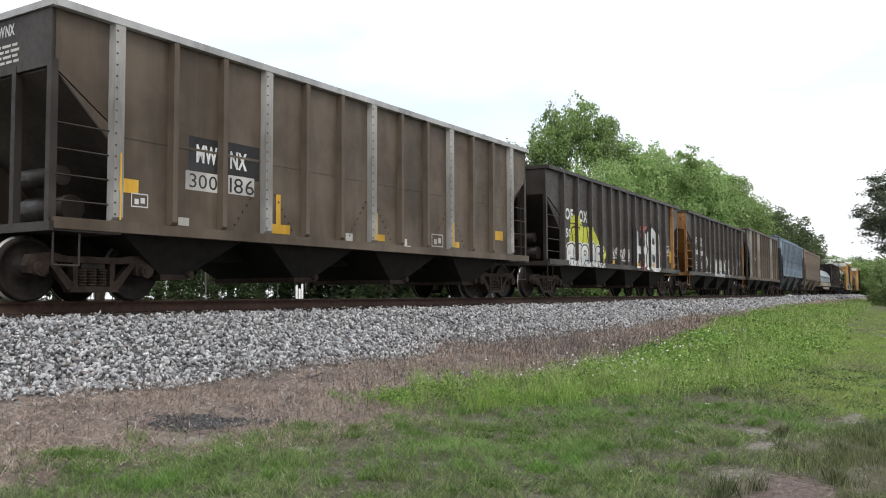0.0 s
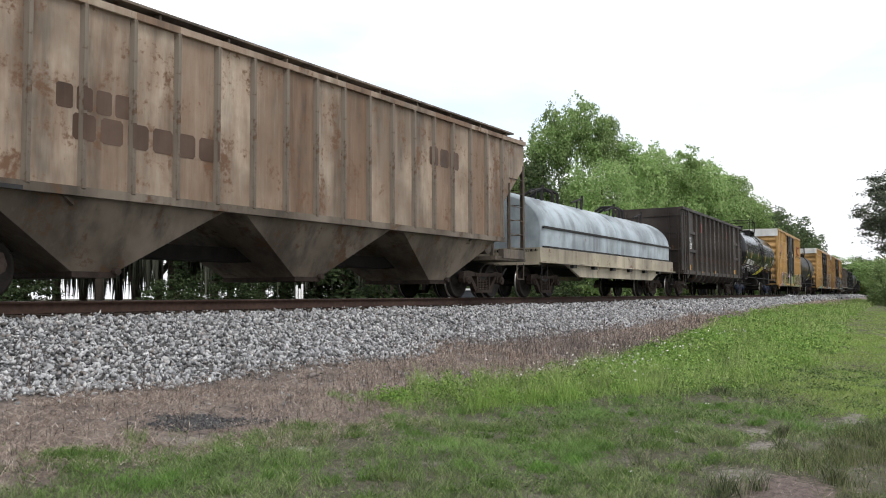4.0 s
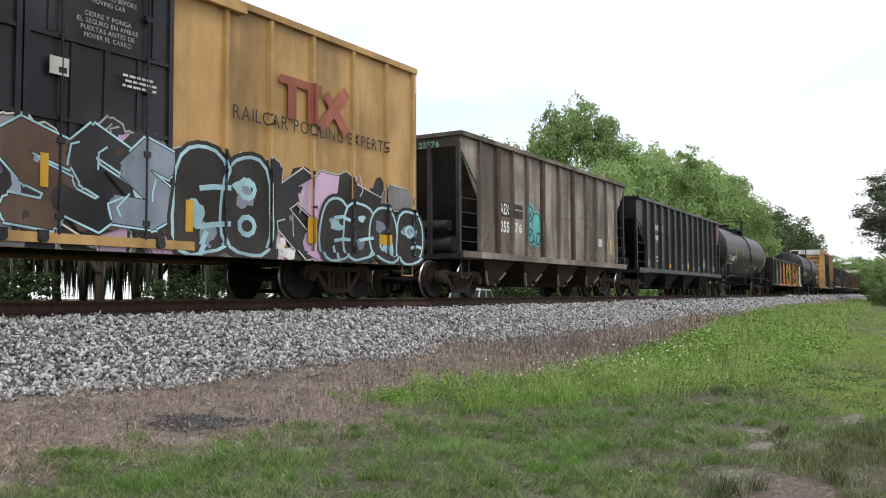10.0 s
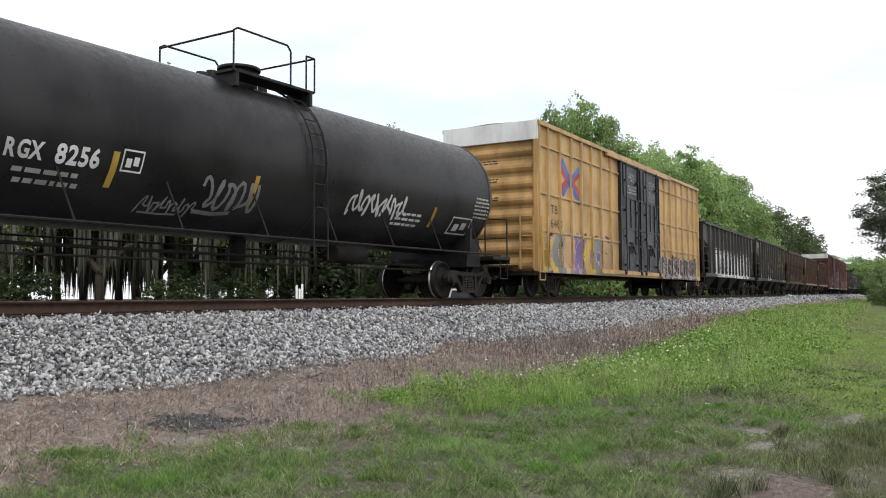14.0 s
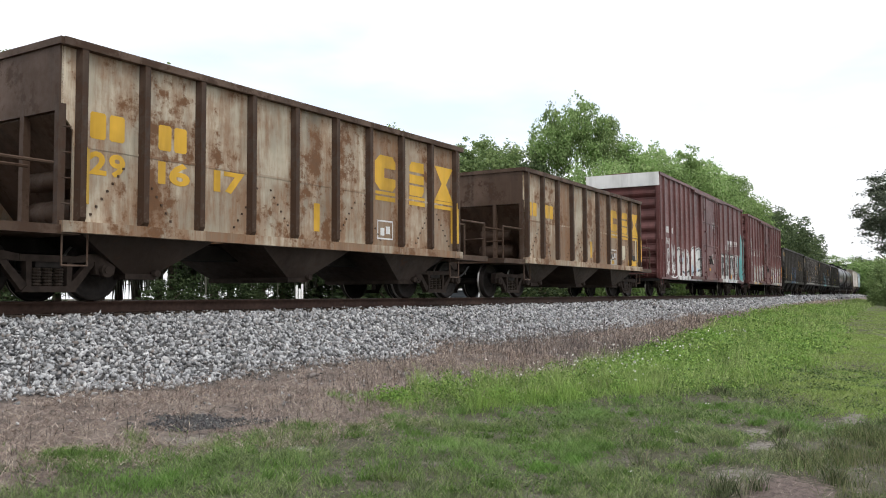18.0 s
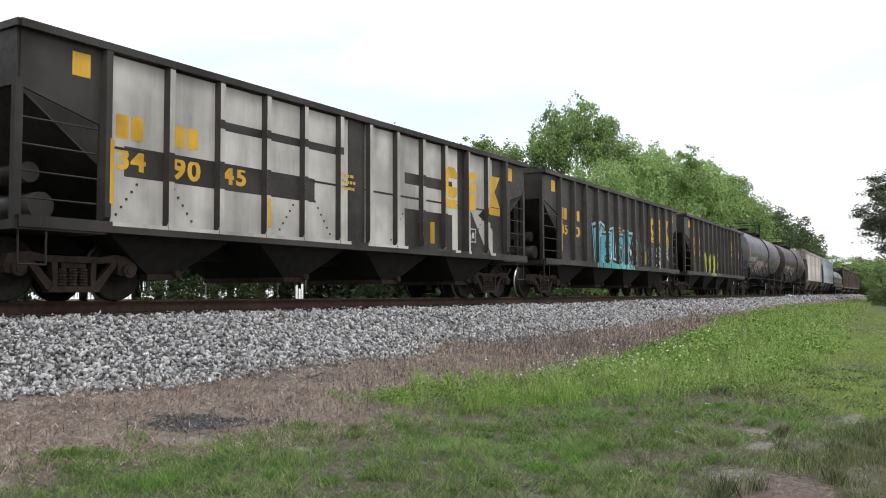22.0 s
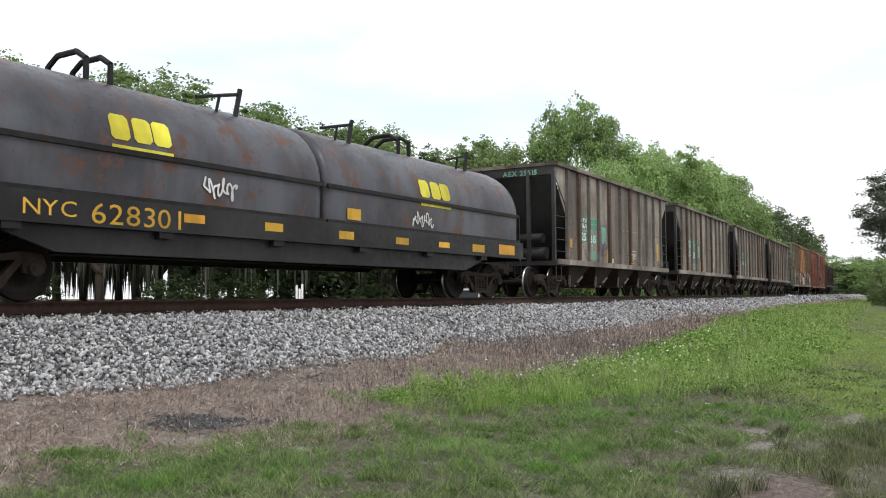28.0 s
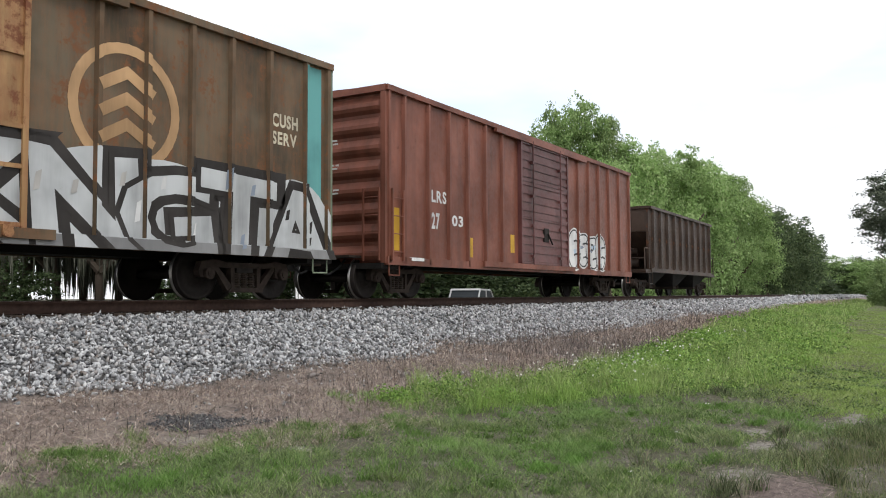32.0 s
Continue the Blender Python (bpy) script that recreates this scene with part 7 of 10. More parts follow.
    "grey_tank": "B -6.65 -5.76 2.22 2.45 white 4; T -5.67 -4.44 2.17 2.49 white 211452; R -6.98 -6.84 2.16 3.04 yellow; R -4.33 -4.21 2.17 2.59 yellow; R -0.77 -0.66 2.19 2.56 yellow; G -3.72 -0.56 1.67 2.29 rose 13; S 0.74 4.9 1.64 2.3 grey 73; R 4.68 4.79 2.17 2.58 yellow; R 1.82 1.93 2.17 2.61 yellow; R 7.08 7.2 2.15 3.0 yellow; L 5.9 6.85 2.1 2.7 pale 7; O 6.0 6.5 1.65 1.9 pale; R 0.12 0.58 1.96 2.14 yellow; S 0.59 1.71 1.96 2.42 white 75; O -4.18 -3.8 2.29 2.51 white; L -6.29 -4.4 1.84 2.14 pale 2",
    "brown_tank": "T -7.14 -6.08 2.15 2.4 white GBRX; T -5.91 -4.35 2.09 2.43 white 701504; R -7.3 -7.16 1.83 2.67 orange; R -4.1 -3.99 2.26 2.7 orange; R -0.95 -0.84 2.21 2.68 orange; R 2.2 2.32 2.22 2.69 orange; R 5.33 5.44 2.21 2.66 orange; O -3.66 -3.29 2.15 2.44 white; S -1.8 -0.57 1.72 2.41 white 77; L -6.21 -4.11 1.76 2.09 pale 2; L -2.99 -1.72 1.89 2.35 white 4; L 6.5 7.4 2.22 2.83 pale 7; O 6.22 7.04 1.66 1.99 white; L 3 3.78 1.76 2 pale 3; L 1.65 2.48 1.49 1.66 pale 2",
    "white_covered": "R -6.97 -6.35 1.46 2.5 white; R -6.27 -5.64 1.45 2.56 white; R -6.27 -5.61 2.61 4.12 brown; R -5.22 -4.78 1.41 4.1 rust; R -3.05 -2.49 1.42 4.16 brown",
    "silver_covered": "R 3.84 4.41 1.69 2.08 black; L 3.92 4.32 1.76 2.02 white 2; R 6.7 6.91 1.61 2.6 yellow; R 4.7 5.32 1.6 4.19 pale",
    "coil": "T -5.98 -5.19 1.17 1.39 yellow NYC; T -4.95 -3.35 1.11 1.41 yellow 628301; R -3.29 -2.86 1.24 1.38 orange; R -1.48 -1.02 1.22 1.37 yellow; R 0.58 1.05 1.19 1.35 yellow; R 2.51 3 1.18 1.33 yellow; R 4.25 4.73 1.19 1.32 yellow; R 5.81 6.42 1.15 1.34 yellow; R 7.2 8.08 1.14 1.4 orange || Q -4.61 -3.48 2.22 2.79 bright; Q 3.56 4.87 2.14 2.73 bright; S -2.92 -2.05 1.67 2.05 white 79; S 3.16 4.11 1.62 1.97 white 81; R 0.88 1.32 1.6 1.83 yellow",
    "grey_marks": "R -3.93 -3.28 2.22 2.61 green; T -3.91 -3.30 2.25 2.58 white AEX; R -2.97 -2.41 2.25 2.59 green; R -3.91 -3.30 1.8 2.12 green; R -3.05 -2.49 1.76 2.1 green; T -3.82 -3.40 1.83 2.1 white 25; T -3.00 -2.49 1.79 2.07 white 631; R -1.93 -1.46 1.82 2.42 mint; R -3.05 -2.49 1.22 1.54 mint; R -1.40 -1.25 1.19 1.66 yellow; O 1.43 1.87 1.41 1.72 white; R -4.79 -4.63 1.56 1.84 orange",
    "first_grey": "S -2.21 -1.41 1.41 1.92 violet 83; O 1.04 1.61 1.22 1.58 yellow; R 4.59 4.8 1.43 2.12 yellow; R -0.98 -0.71 1.18 1.34 cream",
    "olive_boxcar": "R -7 -6.15 3 3.81 aqua; R -5.96 -5.2 3.02 3.86 aqua; R -5.09 -4.31 3.02 3.84 aqua; R -7.3 -5.28 2.16 2.75 aqua; T -7.35 -6.85 2.2 2.45 pale LRS; T -7.4 -6.6 1.78 2.05 pale 2608; M -0.5 0.4 3.55 3.9 brown CLOSE AND LOCK/BOTH DOORS BEFORE/MOVING CAR; R -7.53 -7.12 1.07 2.03 yellow; E 2.15 4.13 1.99 3.77 tan; T 6.17 6.84 3.12 3.37 cream CUSH; T 6.17 6.81 2.8 3.04 cream SERV; R 7.03 7.49 0.95 4.42 aqua; H -6.9 7.58 0.58 2.16 silver ANSENKNGTA",
    "rust_boxcar": "T -6.04 -5.37 2.23 2.52 white LRS; T -6.04 -5.68 1.6 1.99 white 27; T -5.11 -4.57 1.73 2 white 03; R -7.58 -7.37 1.04 1.97 yellow; R -4.33 -4.08 1.01 1.5 yellow; R -1.98 -1.74 1.22 1.71 yellow; G 2.08 5.19 0.95 2.08 white 14; R -7 -6.48 0.83 0.91 white",
    "coal_marks": "R -6.66 -6.37 3.19 3.53 yellow; B -5.93 -5.4 2.41 2.77 yellow 2; B -4.88 -4.32 2.43 2.77 yellow 2; N -5.92 -5.39 1.94 2.28 yellow 0; N -4.89 -4.31 1.91 2.27 yellow 1; N -3.84 -3.29 1.95 2.27 yellow 2; R -6.1 -5.95 1.41 2.36 yellow; R -2.86 -2.74 1.28 1.79 yellow; L -0.86 -0.22 2.17 2.55 gold 3; c 3.09 3.8 2.42 3.17 yellow; s 4.21 4.74 2.38 3.17 yellow; x 5.21 6.02 2.37 3.19 yellow; R 3.09 3.8 2.17 2.38 yellow; R 4.2 4.73 2.2 2.38 yellow; R 5.2 6.01 2.16 2.35 yellow; R 6.38 6.72 3.17 3.52 yellow; O 4.28 4.72 1.39 1.74 white; R 2.59 2.77 1.27 1.77 yellow",
    "short_coal_marks": "B -4.89 -4.25 2.34 2.73 yellow 2; B -3.69 -3.08 2.34 2.74 yellow 2; N -4.89 -4.29 1.81 2.16 yellow 0; N -3.69 -3.06 1.81 2.18 yellow 1; N -2.56 -1.86 1.8 2.17 yellow 2; R -0.04 0.13 1.3 1.84 yellow; R 4.94 5.14 1.31 2.15 yellow; c 1.9 2.65 2.32 3.07 yellow; s 3.19 3.77 2.31 3.08 yellow; x 4.23 5.04 2.3 3.11 yellow; R 1.92 2.64 2.09 2.29 yellow; R 3.17 3.81 2.09 2.29 yellow; R 4.22 5.08 2.1 2.29 yellow; O 1.98 2.55 1.26 1.67 white",
}
# ---- the train, car by car ----
P = {}
P["brown"] = paint("brown_car_paint", (0.1, 0.074, 0.051), 0.25, 0.28, 0.3, 0.6, 0.2, (0.095, 0.05, 0.026), 1)
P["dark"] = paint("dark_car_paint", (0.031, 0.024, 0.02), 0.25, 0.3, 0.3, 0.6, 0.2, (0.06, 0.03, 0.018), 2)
P["black"] = paint("black_car_paint", (0.01, 0.0102, 0.0118), 0.1, 0.25, 0.3, 0.5, 0.2, (0.05, 0.028, 0.02), 3)
P["coal"] = paint("coal_car_paint", (0.026, 0.022, 0.018), 0.28, 0.3, 0.35, 0.65, 0.2, (0.06, 0.034, 0.018), 4)
P["coal_brown"] = paint("brown_coal_car_paint", (0.058, 0.036, 0.025), 0.45, 0.35, 0.35, 0.65, 0.2, (0.105, 0.045, 0.024), 5)
P["white_rib"] = paint("white_rib_paint", (0.36, 0.35, 0.33), 0.35, 0.45, 0.3, 0.6, 0.1, seed=6)
P["galv"] = paint("galvanised_edge", (0.45, 0.45, 0.45), 0.1, 0.3, 0.2, 0.5, 0.1, seed=7)
P["orange_end"] = paint("orange_rusty_end", (0.32, 0.16, 0.05), 0.55, 0.3, 0.3, 0.7, 0.2, (0.12, 0.05, 0.02), 8)
P["blue"] = paint("blue_faded_paint", (0.25, 0.365, 0.475), 0.42, 0.36, 0.5, 0.6, 0.2, (0.22, 0.235, 0.25), 9, 0.907, -6.8)
P["blue_post"] = paint("grey_blue_post", (0.2, 0.26, 0.32), 0.4, 0.5, 0.4, 0.6, 0.1, (0.13, 0.12, 0.12), 10)
P["navy"] = paint("navy_trough_paint", (0.03, 0.036, 0.045), 0.35, 0.4, 0.3, 0.7, 0.2, (0.05, 0.04, 0.03), 11)
P["tan"] = paint("tan_faded_paint", (0.4, 0.325, 0.25), 0.5, 0.5, 0.45, 0.7, 0.2, (0.15, 0.085, 0.05), 12, 0.835, -7.1, 0.4)
P["tan_dark"] = paint("tan_sooty_paint", (0.16, 0.13, 0.1), 0.5, 0.5, 0.4, 0.75, 0.2, (0.1, 0.06, 0.035), 13)
P["yellow"] = paint("yellow_boxcar_paint", (0.46, 0.275, 0.1), 0.2, 0.3, 0.28, 0.5, 0.12, (0.17, 0.08, 0.035), 14)
P["yellow_clean"] = paint("bright_yellow_boxcar_paint", (0.485, 0.295, 0.105), 0.15, 0.25, 0.25, 0.5, 0.1, (0.17, 0.08, 0.035), 15)
P["door_black"] = paint("black_door_paint", (0.014, 0.015, 0.019), 0.1, 0.2, 0.3, 0.5, 0.1, seed=16)
P["roof_grey"] = paint("grey_roof", (0.33, 0.30, 0.25), 0.3, 0.3, 0.3, 0.6, 0.1, seed=17)
P["white_band"] = paint("white_end_band", (0.74, 0.74, 0.72), 0.08, 0.2, 0.15, 0.5, 0.05, seed=18)
P["oxide"] = paint("red_oxide_paint", (0.128, 0.047, 0.043), 0.2, 0.3, 0.3, 0.55, 0.12, (0.075, 0.034, 0.026), 19)
P["oxide_bright"] = paint("orange_oxide_paint", (0.2, 0.062, 0.036), 0.35, 0.35, 0.35, 0.6, 0.12, (0.1, 0.04, 0.025), 20, 0.0, 0.0, 0.35)
P["olive"] = paint("olive_brown_paint", (0.1, 0.074, 0.042), 0.5, 0.3, 0.4, 0.7, 0.15, (0.16, 0.07, 0.03), 21, 0.0, 0.0, 0.3)
P["sage"] = paint("sage_green_paint", (0.17, 0.21, 0.14), 0.35, 0.35, 0.35, 0.65, 0.15, (0.16, 0.08, 0.04), 22)
P["tan_door"] = paint("tan_door_paint", (0.42, 0.25, 0.11), 0.5, 0.3, 0.3, 0.7, 0.15, (0.16, 0.06, 0.03), 23, 0.0, 0.0, 0.5)
P["gloss"] = paint("glossy_black_tank", (0.0075, 0.0075, 0.009), 0.03, 0.1, 0.1, 0.14, 0.04, seed=24)
P["tank"] = paint("satin_black_tank", (0.0095, 0.009, 0.0105), 0.08, 0.2, 0.3, 0.5, 0.08, (0.05, 0.03, 0.024), 25)
P["tank_grey"] = paint("grey_tank", (0.075, 0.077, 0.088), 0.05, 0.25, 0.3, 0.46, 0.08, (0.09, 0.07, 0.06), 26)
P["tank_brown"] = paint("brown_black_tank", (0.03, 0.023, 0.022), 0.08, 0.2, 0.3, 0.48, 0.08, (0.06, 0.035, 0.025), 27)
P["trim"] = plain("black_trim", (0.022, 0.02, 0.02), 0.6, 0.1, 0.4)
P["grey_hopper"] = paint("grey_sooty_paint", (0.3, 0.265, 0.22), 0.32, 0.55, 0.5, 0.65, 0.2, (0.085, 0.058, 0.044), 28, 1.03, -5.1, 0.35)
# ends of the grey hoppers, far darker than their sides
P["grey_end"] = paint("near_black_end_paint", (0.03, 0.028, 0.027), 0.2, 0.3, 0.3, 0.7, 0.15, (0.06, 0.04, 0.03), 29)
P["pale_rust"] = paint("cream_rusty_paint", (0.52, 0.46, 0.355), 0.55, 0.4, 0.4, 0.75, 0.2, (0.15, 0.075, 0.036), 30, 1.12, -5.05, 0.75)
P["rust_rib"] = paint("rusty_rib_paint", (0.1, 0.062, 0.042), 0.6, 0.4, 0.3, 0.8, 0.2, (0.055, 0.03, 0.018), 31)
P["white"] = paint("white_hopper_paint", (0.6, 0.585, 0.55), 0.34, 0.35, 0.4, 0.55, 0.12, (0.33, 0.27, 0.22), 32, 0.9, -7.2, 0.25)
P["silver"] = paint("silver_blue_paint", (0.46, 0.53, 0.57), 0.1, 0.25, 0.25, 0.5, 0.1, (0.3, 0.2, 0.12), 33)
P["gond"] = paint("brown_black_gondola_paint", (0.034, 0.026, 0.021), 0.4, 0.35, 0.35, 0.7, 0.35, (0.1, 0.045, 0.02), 34)
P["hood"] = paint("slate_hood_paint", (0.06, 0.067, 0.082), 0.5, 0.3, 0.4, 0.5, 0.15, (0.1, 0.05, 0.035), 35, wash=0.12)
P["hood_pale"] = paint("pale_blue_hood_paint", (0.34, 0.40, 0.44), 0.25, 0.35, 0.4, 0.5, 0.15, (0.2, 0.12, 0.07), 36)
P["coil_sill"] = paint("sooty_sill_paint", (0.016, 0.0155, 0.0165), 0.15, 0.3, 0.3, 0.6, 0.1, seed=37)
P["cream_sill"] = paint("cream_sill_paint", (0.42, 0.37, 0.28), 0.4, 0.4, 0.3, 0.7, 0.1, seed=38)
P["lip"] = paint("pale_bay_lip", (0.36, 0.33, 0.30), 0.3, 0.3, 0.2, 0.7, 0.05, seed=39)

P["rusty_bay"] = paint("rusty_bay_paint", (0.04, 0.026, 0.019), 0.4, 0.4, 0.3, 0.8, 0.2, (0.06, 0.03, 0.018), 41)
P["grey_rib"] = paint("sooty_rib_paint", (0.17, 0.145, 0.12), 0.45, 0.7, 0.5, 0.7, 0.1, (0.06, 0.04, 0.03), 40)

TRAIN = []


def on_rail(thing, a, b):
    TRAIN.append((thing, (a + b) / 2))


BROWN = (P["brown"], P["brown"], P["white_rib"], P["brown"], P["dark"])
RIBS_BROWN = (-6.25, -5.09, -3.91, -2.9, -1.83, -0.82, 0.09, 1.1, 2.0, 3.05, 4.13, 5.21, 6.25)
RIBS_DARK = (-6.05, -4.9, -3.65, -2.65, -1.73, -0.84, 0.06, 1.0, 1.95, 2.93, 3.95, 5.05, 6.2)
RIBS_WIDE = (-6.05, -4.93, -3.8, -2.77, -1.66, -0.5, 0.7, 1.9, 3.05, 4.25, 5.45, 6.2)
RIBS_GREY = (-5.07, -4.07, -3.2, -2.28, -1.2, 0.0, 1.12, 2.23, 3.17, 4.1, 5.1)
RIBS_COAL = (-6.12, -4.98, -3.93, -2.83, -1.83, -0.77, 0.2, 1.18, 2.2, 3.16, 4.22, 5.24, 6.25)
RIBS_SHORT = (-5.05, -3.98, -2.88, -1.72, -0.61, 0.57, 1.66, 2.83, 4.0, 5.1)
DARK = (P["dark"], P["dark"], None, P["dark"], P["dark"])
COAL = (P["coal"], P["coal"], None, P["coal"], P["coal"])
CM = DECALS["coal_marks"]

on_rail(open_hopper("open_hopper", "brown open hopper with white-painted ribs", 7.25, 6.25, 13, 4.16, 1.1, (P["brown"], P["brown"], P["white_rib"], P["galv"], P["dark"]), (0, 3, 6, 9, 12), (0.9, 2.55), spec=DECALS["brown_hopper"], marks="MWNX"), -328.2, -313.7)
on_rail(open_hopper("open_hopper", "dark open hopper sprayed with graffiti", 7.25, 6.2, RIBS_DARK, 3.92, 1.08, (P["dark"], P["dark"], P["orange_end"], P["dark"], P["dark"]), (12,), spec=DECALS["dark_hopper"]), -312.3, -297.8)
on_rail(open_hopper("open_hopper", "dark open hopper with rusty orange ends", 7.3, 6.2, RIBS_WIDE, 3.94, 1.08, (P["dark"], P["dark"], None, P["dark"], P["orange_end"]), spec=DECALS["orange_hopper"], marks="OFOX"), -296.2, -281.5)
on_rail(open_hopper("open_hopper", "brown open hopper with three white-painted ribs", 7.3, 6.25, RIBS_BROWN, 4.23, 1.1, BROWN, (0, 3, 9), (0.9, 2.55), spec=DECALS["second_brown_hopper"], marks="LWAX 129"), -280.0, -265.4)
on_rail(covered_hopper("covered_hopper", "faded blue covered hopper with navy discharge troughs", 8.15, 6.8, 16, 4.42, 1.62, (P["blue"], P["blue_post"], P["navy"], P["blue"]), (-7.05, 6.6), DECALS["blue_covered"]), -264.0, -247.7)
on_rail(covered_hopper("covered_hopper", "weathered tan covered hopper streaked with rust", 8.45, 7.1, 18, 4.32, 1.56, (P["tan"], P["tan_dark"], P["tan_dark"], P["tan_dark"]), (-7.3, 6.9), DECALS["tan_covered"]), -246.4, -229.5)
on_rail(coil_car("coil_car", "coil car with pale blue hoods and cream sills", 7.0, 6.7, 1.45, 1.5, (P["hood_pale"], P["cream_sill"], P["trim"]), (-5.6, 5.6), 0.0, "", True), -228.6, -214.4)
on_rail(gondola("gondola_car", "tall rusty dark gondola with heavy ribs", 7.15, 1.05, 4.04, (P["gond"], P["gond"], P["gond"], P["gond"]), [-6.1] + [-4.65 + 1.03 * k for k in range(10)] + [6.1], (-5.75, 5.75), DECALS["tall_gondola"], 0.25,
                [(2.1, -6.1, -4.65), (2.95, -6.1, -4.65), (2.1, 4.6, 6.1), (2.95, 4.6, 6.1)]), -212.8, -198.5)
on_rail(tank_car("tank_car", "glossy black tank car with yellow reflector strips", 7.0, 1.57, 2.8, P["gloss"], P["trim"], (-6.0, 5.7), "frame_blue", DECALS["glossy_tank"], -0.2, 6.75), -197.0, -183.0)
YEL = (P["yellow_clean"], P["yellow_clean"], P["yellow"], P["roof_grey"])
on_rail(boxcar("boxcar", "yellow boxcar with a black plug door and graffiti", 7.75, 0.76, 5.15, YEL, (-6.98, -6.06, -5.15, -4.3, -3.45, -2.62, 2.83, 3.65, 4.55, 5.37, 6.18, 7.05), (-1.85, 1.97), P["door_black"], (-6.2, 6.2), (1.8, 2.95, 4.25), P["white_band"], DECALS["short_boxcar"], marks="FBOX 506140"), -181.5, -166.0)
on_rail(tank_car("tank_car", "satin black tank car with yellow strips", 7.0, 1.42, 2.68, P["tank"], P["trim"], (-5.8, 5.7), "frame_rust", DECALS["black_tank"], 0.2, 6.7), -164.5, -150.5)
on_rail(boxcar("boxcar", "yellow boxcar with black double doors and graffiti", 9.45, 0.76, 5.15, YEL, (-8.71, -7.8, -6.87, -5.98, -5.08, -4.15, -3.17, 3.62, 4.56, 5.5, 6.5, 7.55, 8.49), (-2.26, 2.67), P["door_black"], (-7.4, 7.4), (1.95, 3.05, 4.45), P["white_band"], DECALS["long_boxcar"], 2, marks="TBOX 640082"), -149.2, -130.2)
YL2 = (P["yellow"], P["yellow"], P["yellow"], P["roof_grey"])
on_rail(boxcar("boxcar", "faded yellow boxcar with pink and black graffiti", 9.4, 0.76, 5.15, YL2, (-8.5, -7.55, -6.62, -5.72, -4.8, -3.9, -2.9, 3.81, 4.87, 6.0, 7.2, 8.32), (-2.26, 2.68), P["door_black"], (-7.35, 7.35), (), P["white_band"], DECALS["second_long_boxcar"], 2, marks="TBOX 667352"), -128.2, -109.4)
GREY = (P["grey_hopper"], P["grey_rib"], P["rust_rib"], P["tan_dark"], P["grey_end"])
GM = DECALS["grey_marks"]
on_rail(open_hopper("open_hopper", "grey soot-stained open hopper", 6.05, 5.1, RIBS_GREY, 4.1, 1.1, GREY, (1, 4, 6), (0.35, 2.85), (-5.3, 5.0), 4, P["lip"], spec=DECALS["grey_hopper"], marks="AEX 25576", deep=0.08), -107.3, -95.2)
on_rail(open_hopper("open_hopper", "black open hopper with white stencils", 7.4, 6.3, 13, 3.85, 1.05, (P["black"], P["black"], None, P["black"], P["black"]), spec=DECALS["black_hopper"], marks="MWNX 3947"), -93.7, -78.9)
on_rail(tank_car("tank_car", "long black tank car with orange strips", 8.1, 1.5, 2.6, P["tank"], P["trim"], (-6.9, 6.9), "frame_rust", DECALS["plain_tank"], -0.25, 7.8, "TILX 252487"), -77.4, -61.2)
on_rail(gondola("gondola_car", "low black gondola covered in orange graffiti letters", 10.15, 0.78, 2.76, (P["black"], P["black"], P["black"], P["black"]), [-9.8, -8.1, -6.1, -4.1, -2.0, 0.1, 2.2, 4.35, 6.55, 8.85, 9.85], (-8.7, 8.7), DECALS["painted_gondola"]), -59.7, -39.4)
on_rail(tank_car("tank_car", "long matt black tank car with scrawled tags", 8.2, 1.5, 2.65, P["tank"], P["trim"], (-6.9, 6.9), "steel", DECALS["matt_tank"], -0.2, 7.9), -38.0, -21.5)
on_rail(boxcar("boxcar", "yellow boxcar with purple and gold graffiti", 9.45, 0.76, 5.15, YEL, (-8.71, -7.8, -6.87, -5.98, -5.08, -4.15, -3.17, 3.62, 4.56, 5.5, 6.5, 7.55, 8.49), (-2.26, 2.67), P["door_black"], (-7.4, 7.4), (1.95, 3.05, 4.45), P["white_band"], DECALS["third_long_boxcar"], 2, marks="TBOX 640488"), -19.8, -0.8)
on_rail(open_hopper("open_hopper", "sooty dark open hopper with white graffiti", 7.35, 6.2, RIBS_COAL, 3.68, 1.08, COAL, spec=DECALS["sooty_hopper"]), 0.6, 15.3)
on_rail(open_hopper("open_hopper", "sooty coal hopper with yellow marks and white tags", 7.4, 6.2, RIBS_COAL, 3.76, 1.09, COAL, spec=CM + "; " + DECALS["first_coal"], number="350624", trucks=(-6.27, 6.2)), 16.9, 31.7)
SHORT = (P["coal_brown"], P["coal_brown"], None, P["coal_brown"], P["coal_brown"])
PALE = (P["pale_rust"], P["rust_rib"], None, P["rust_rib"], P["rust_rib"])
SM = DECALS["short_coal_marks"]
on_rail(open_hopper("open_hopper", "short brown hopper with yellow marks and end platforms", 5.35, 5.15, RIBS_SHORT, 3.66, 1.06, SHORT, (), (1.0, 2.4), (-5.2, 4.95), 3, None, 1.25, SM + "; " + DECALS["short_coal"], "292245", bay_paint=P["rusty_bay"]), 34.0, 44.7)
on_rail(open_hopper("open_hopper", "short cream hopper eaten by rust", 5.35, 5.15, RIBS_SHORT, 3.66, 1.06, PALE, (), (1.0, 2.4), (-5.2, 4.95), 3, None, 1.25, SM + "; " + DECALS["pale_coal"], "291617", bay_paint=P["rusty_bay"]), 48.1, 58.7)
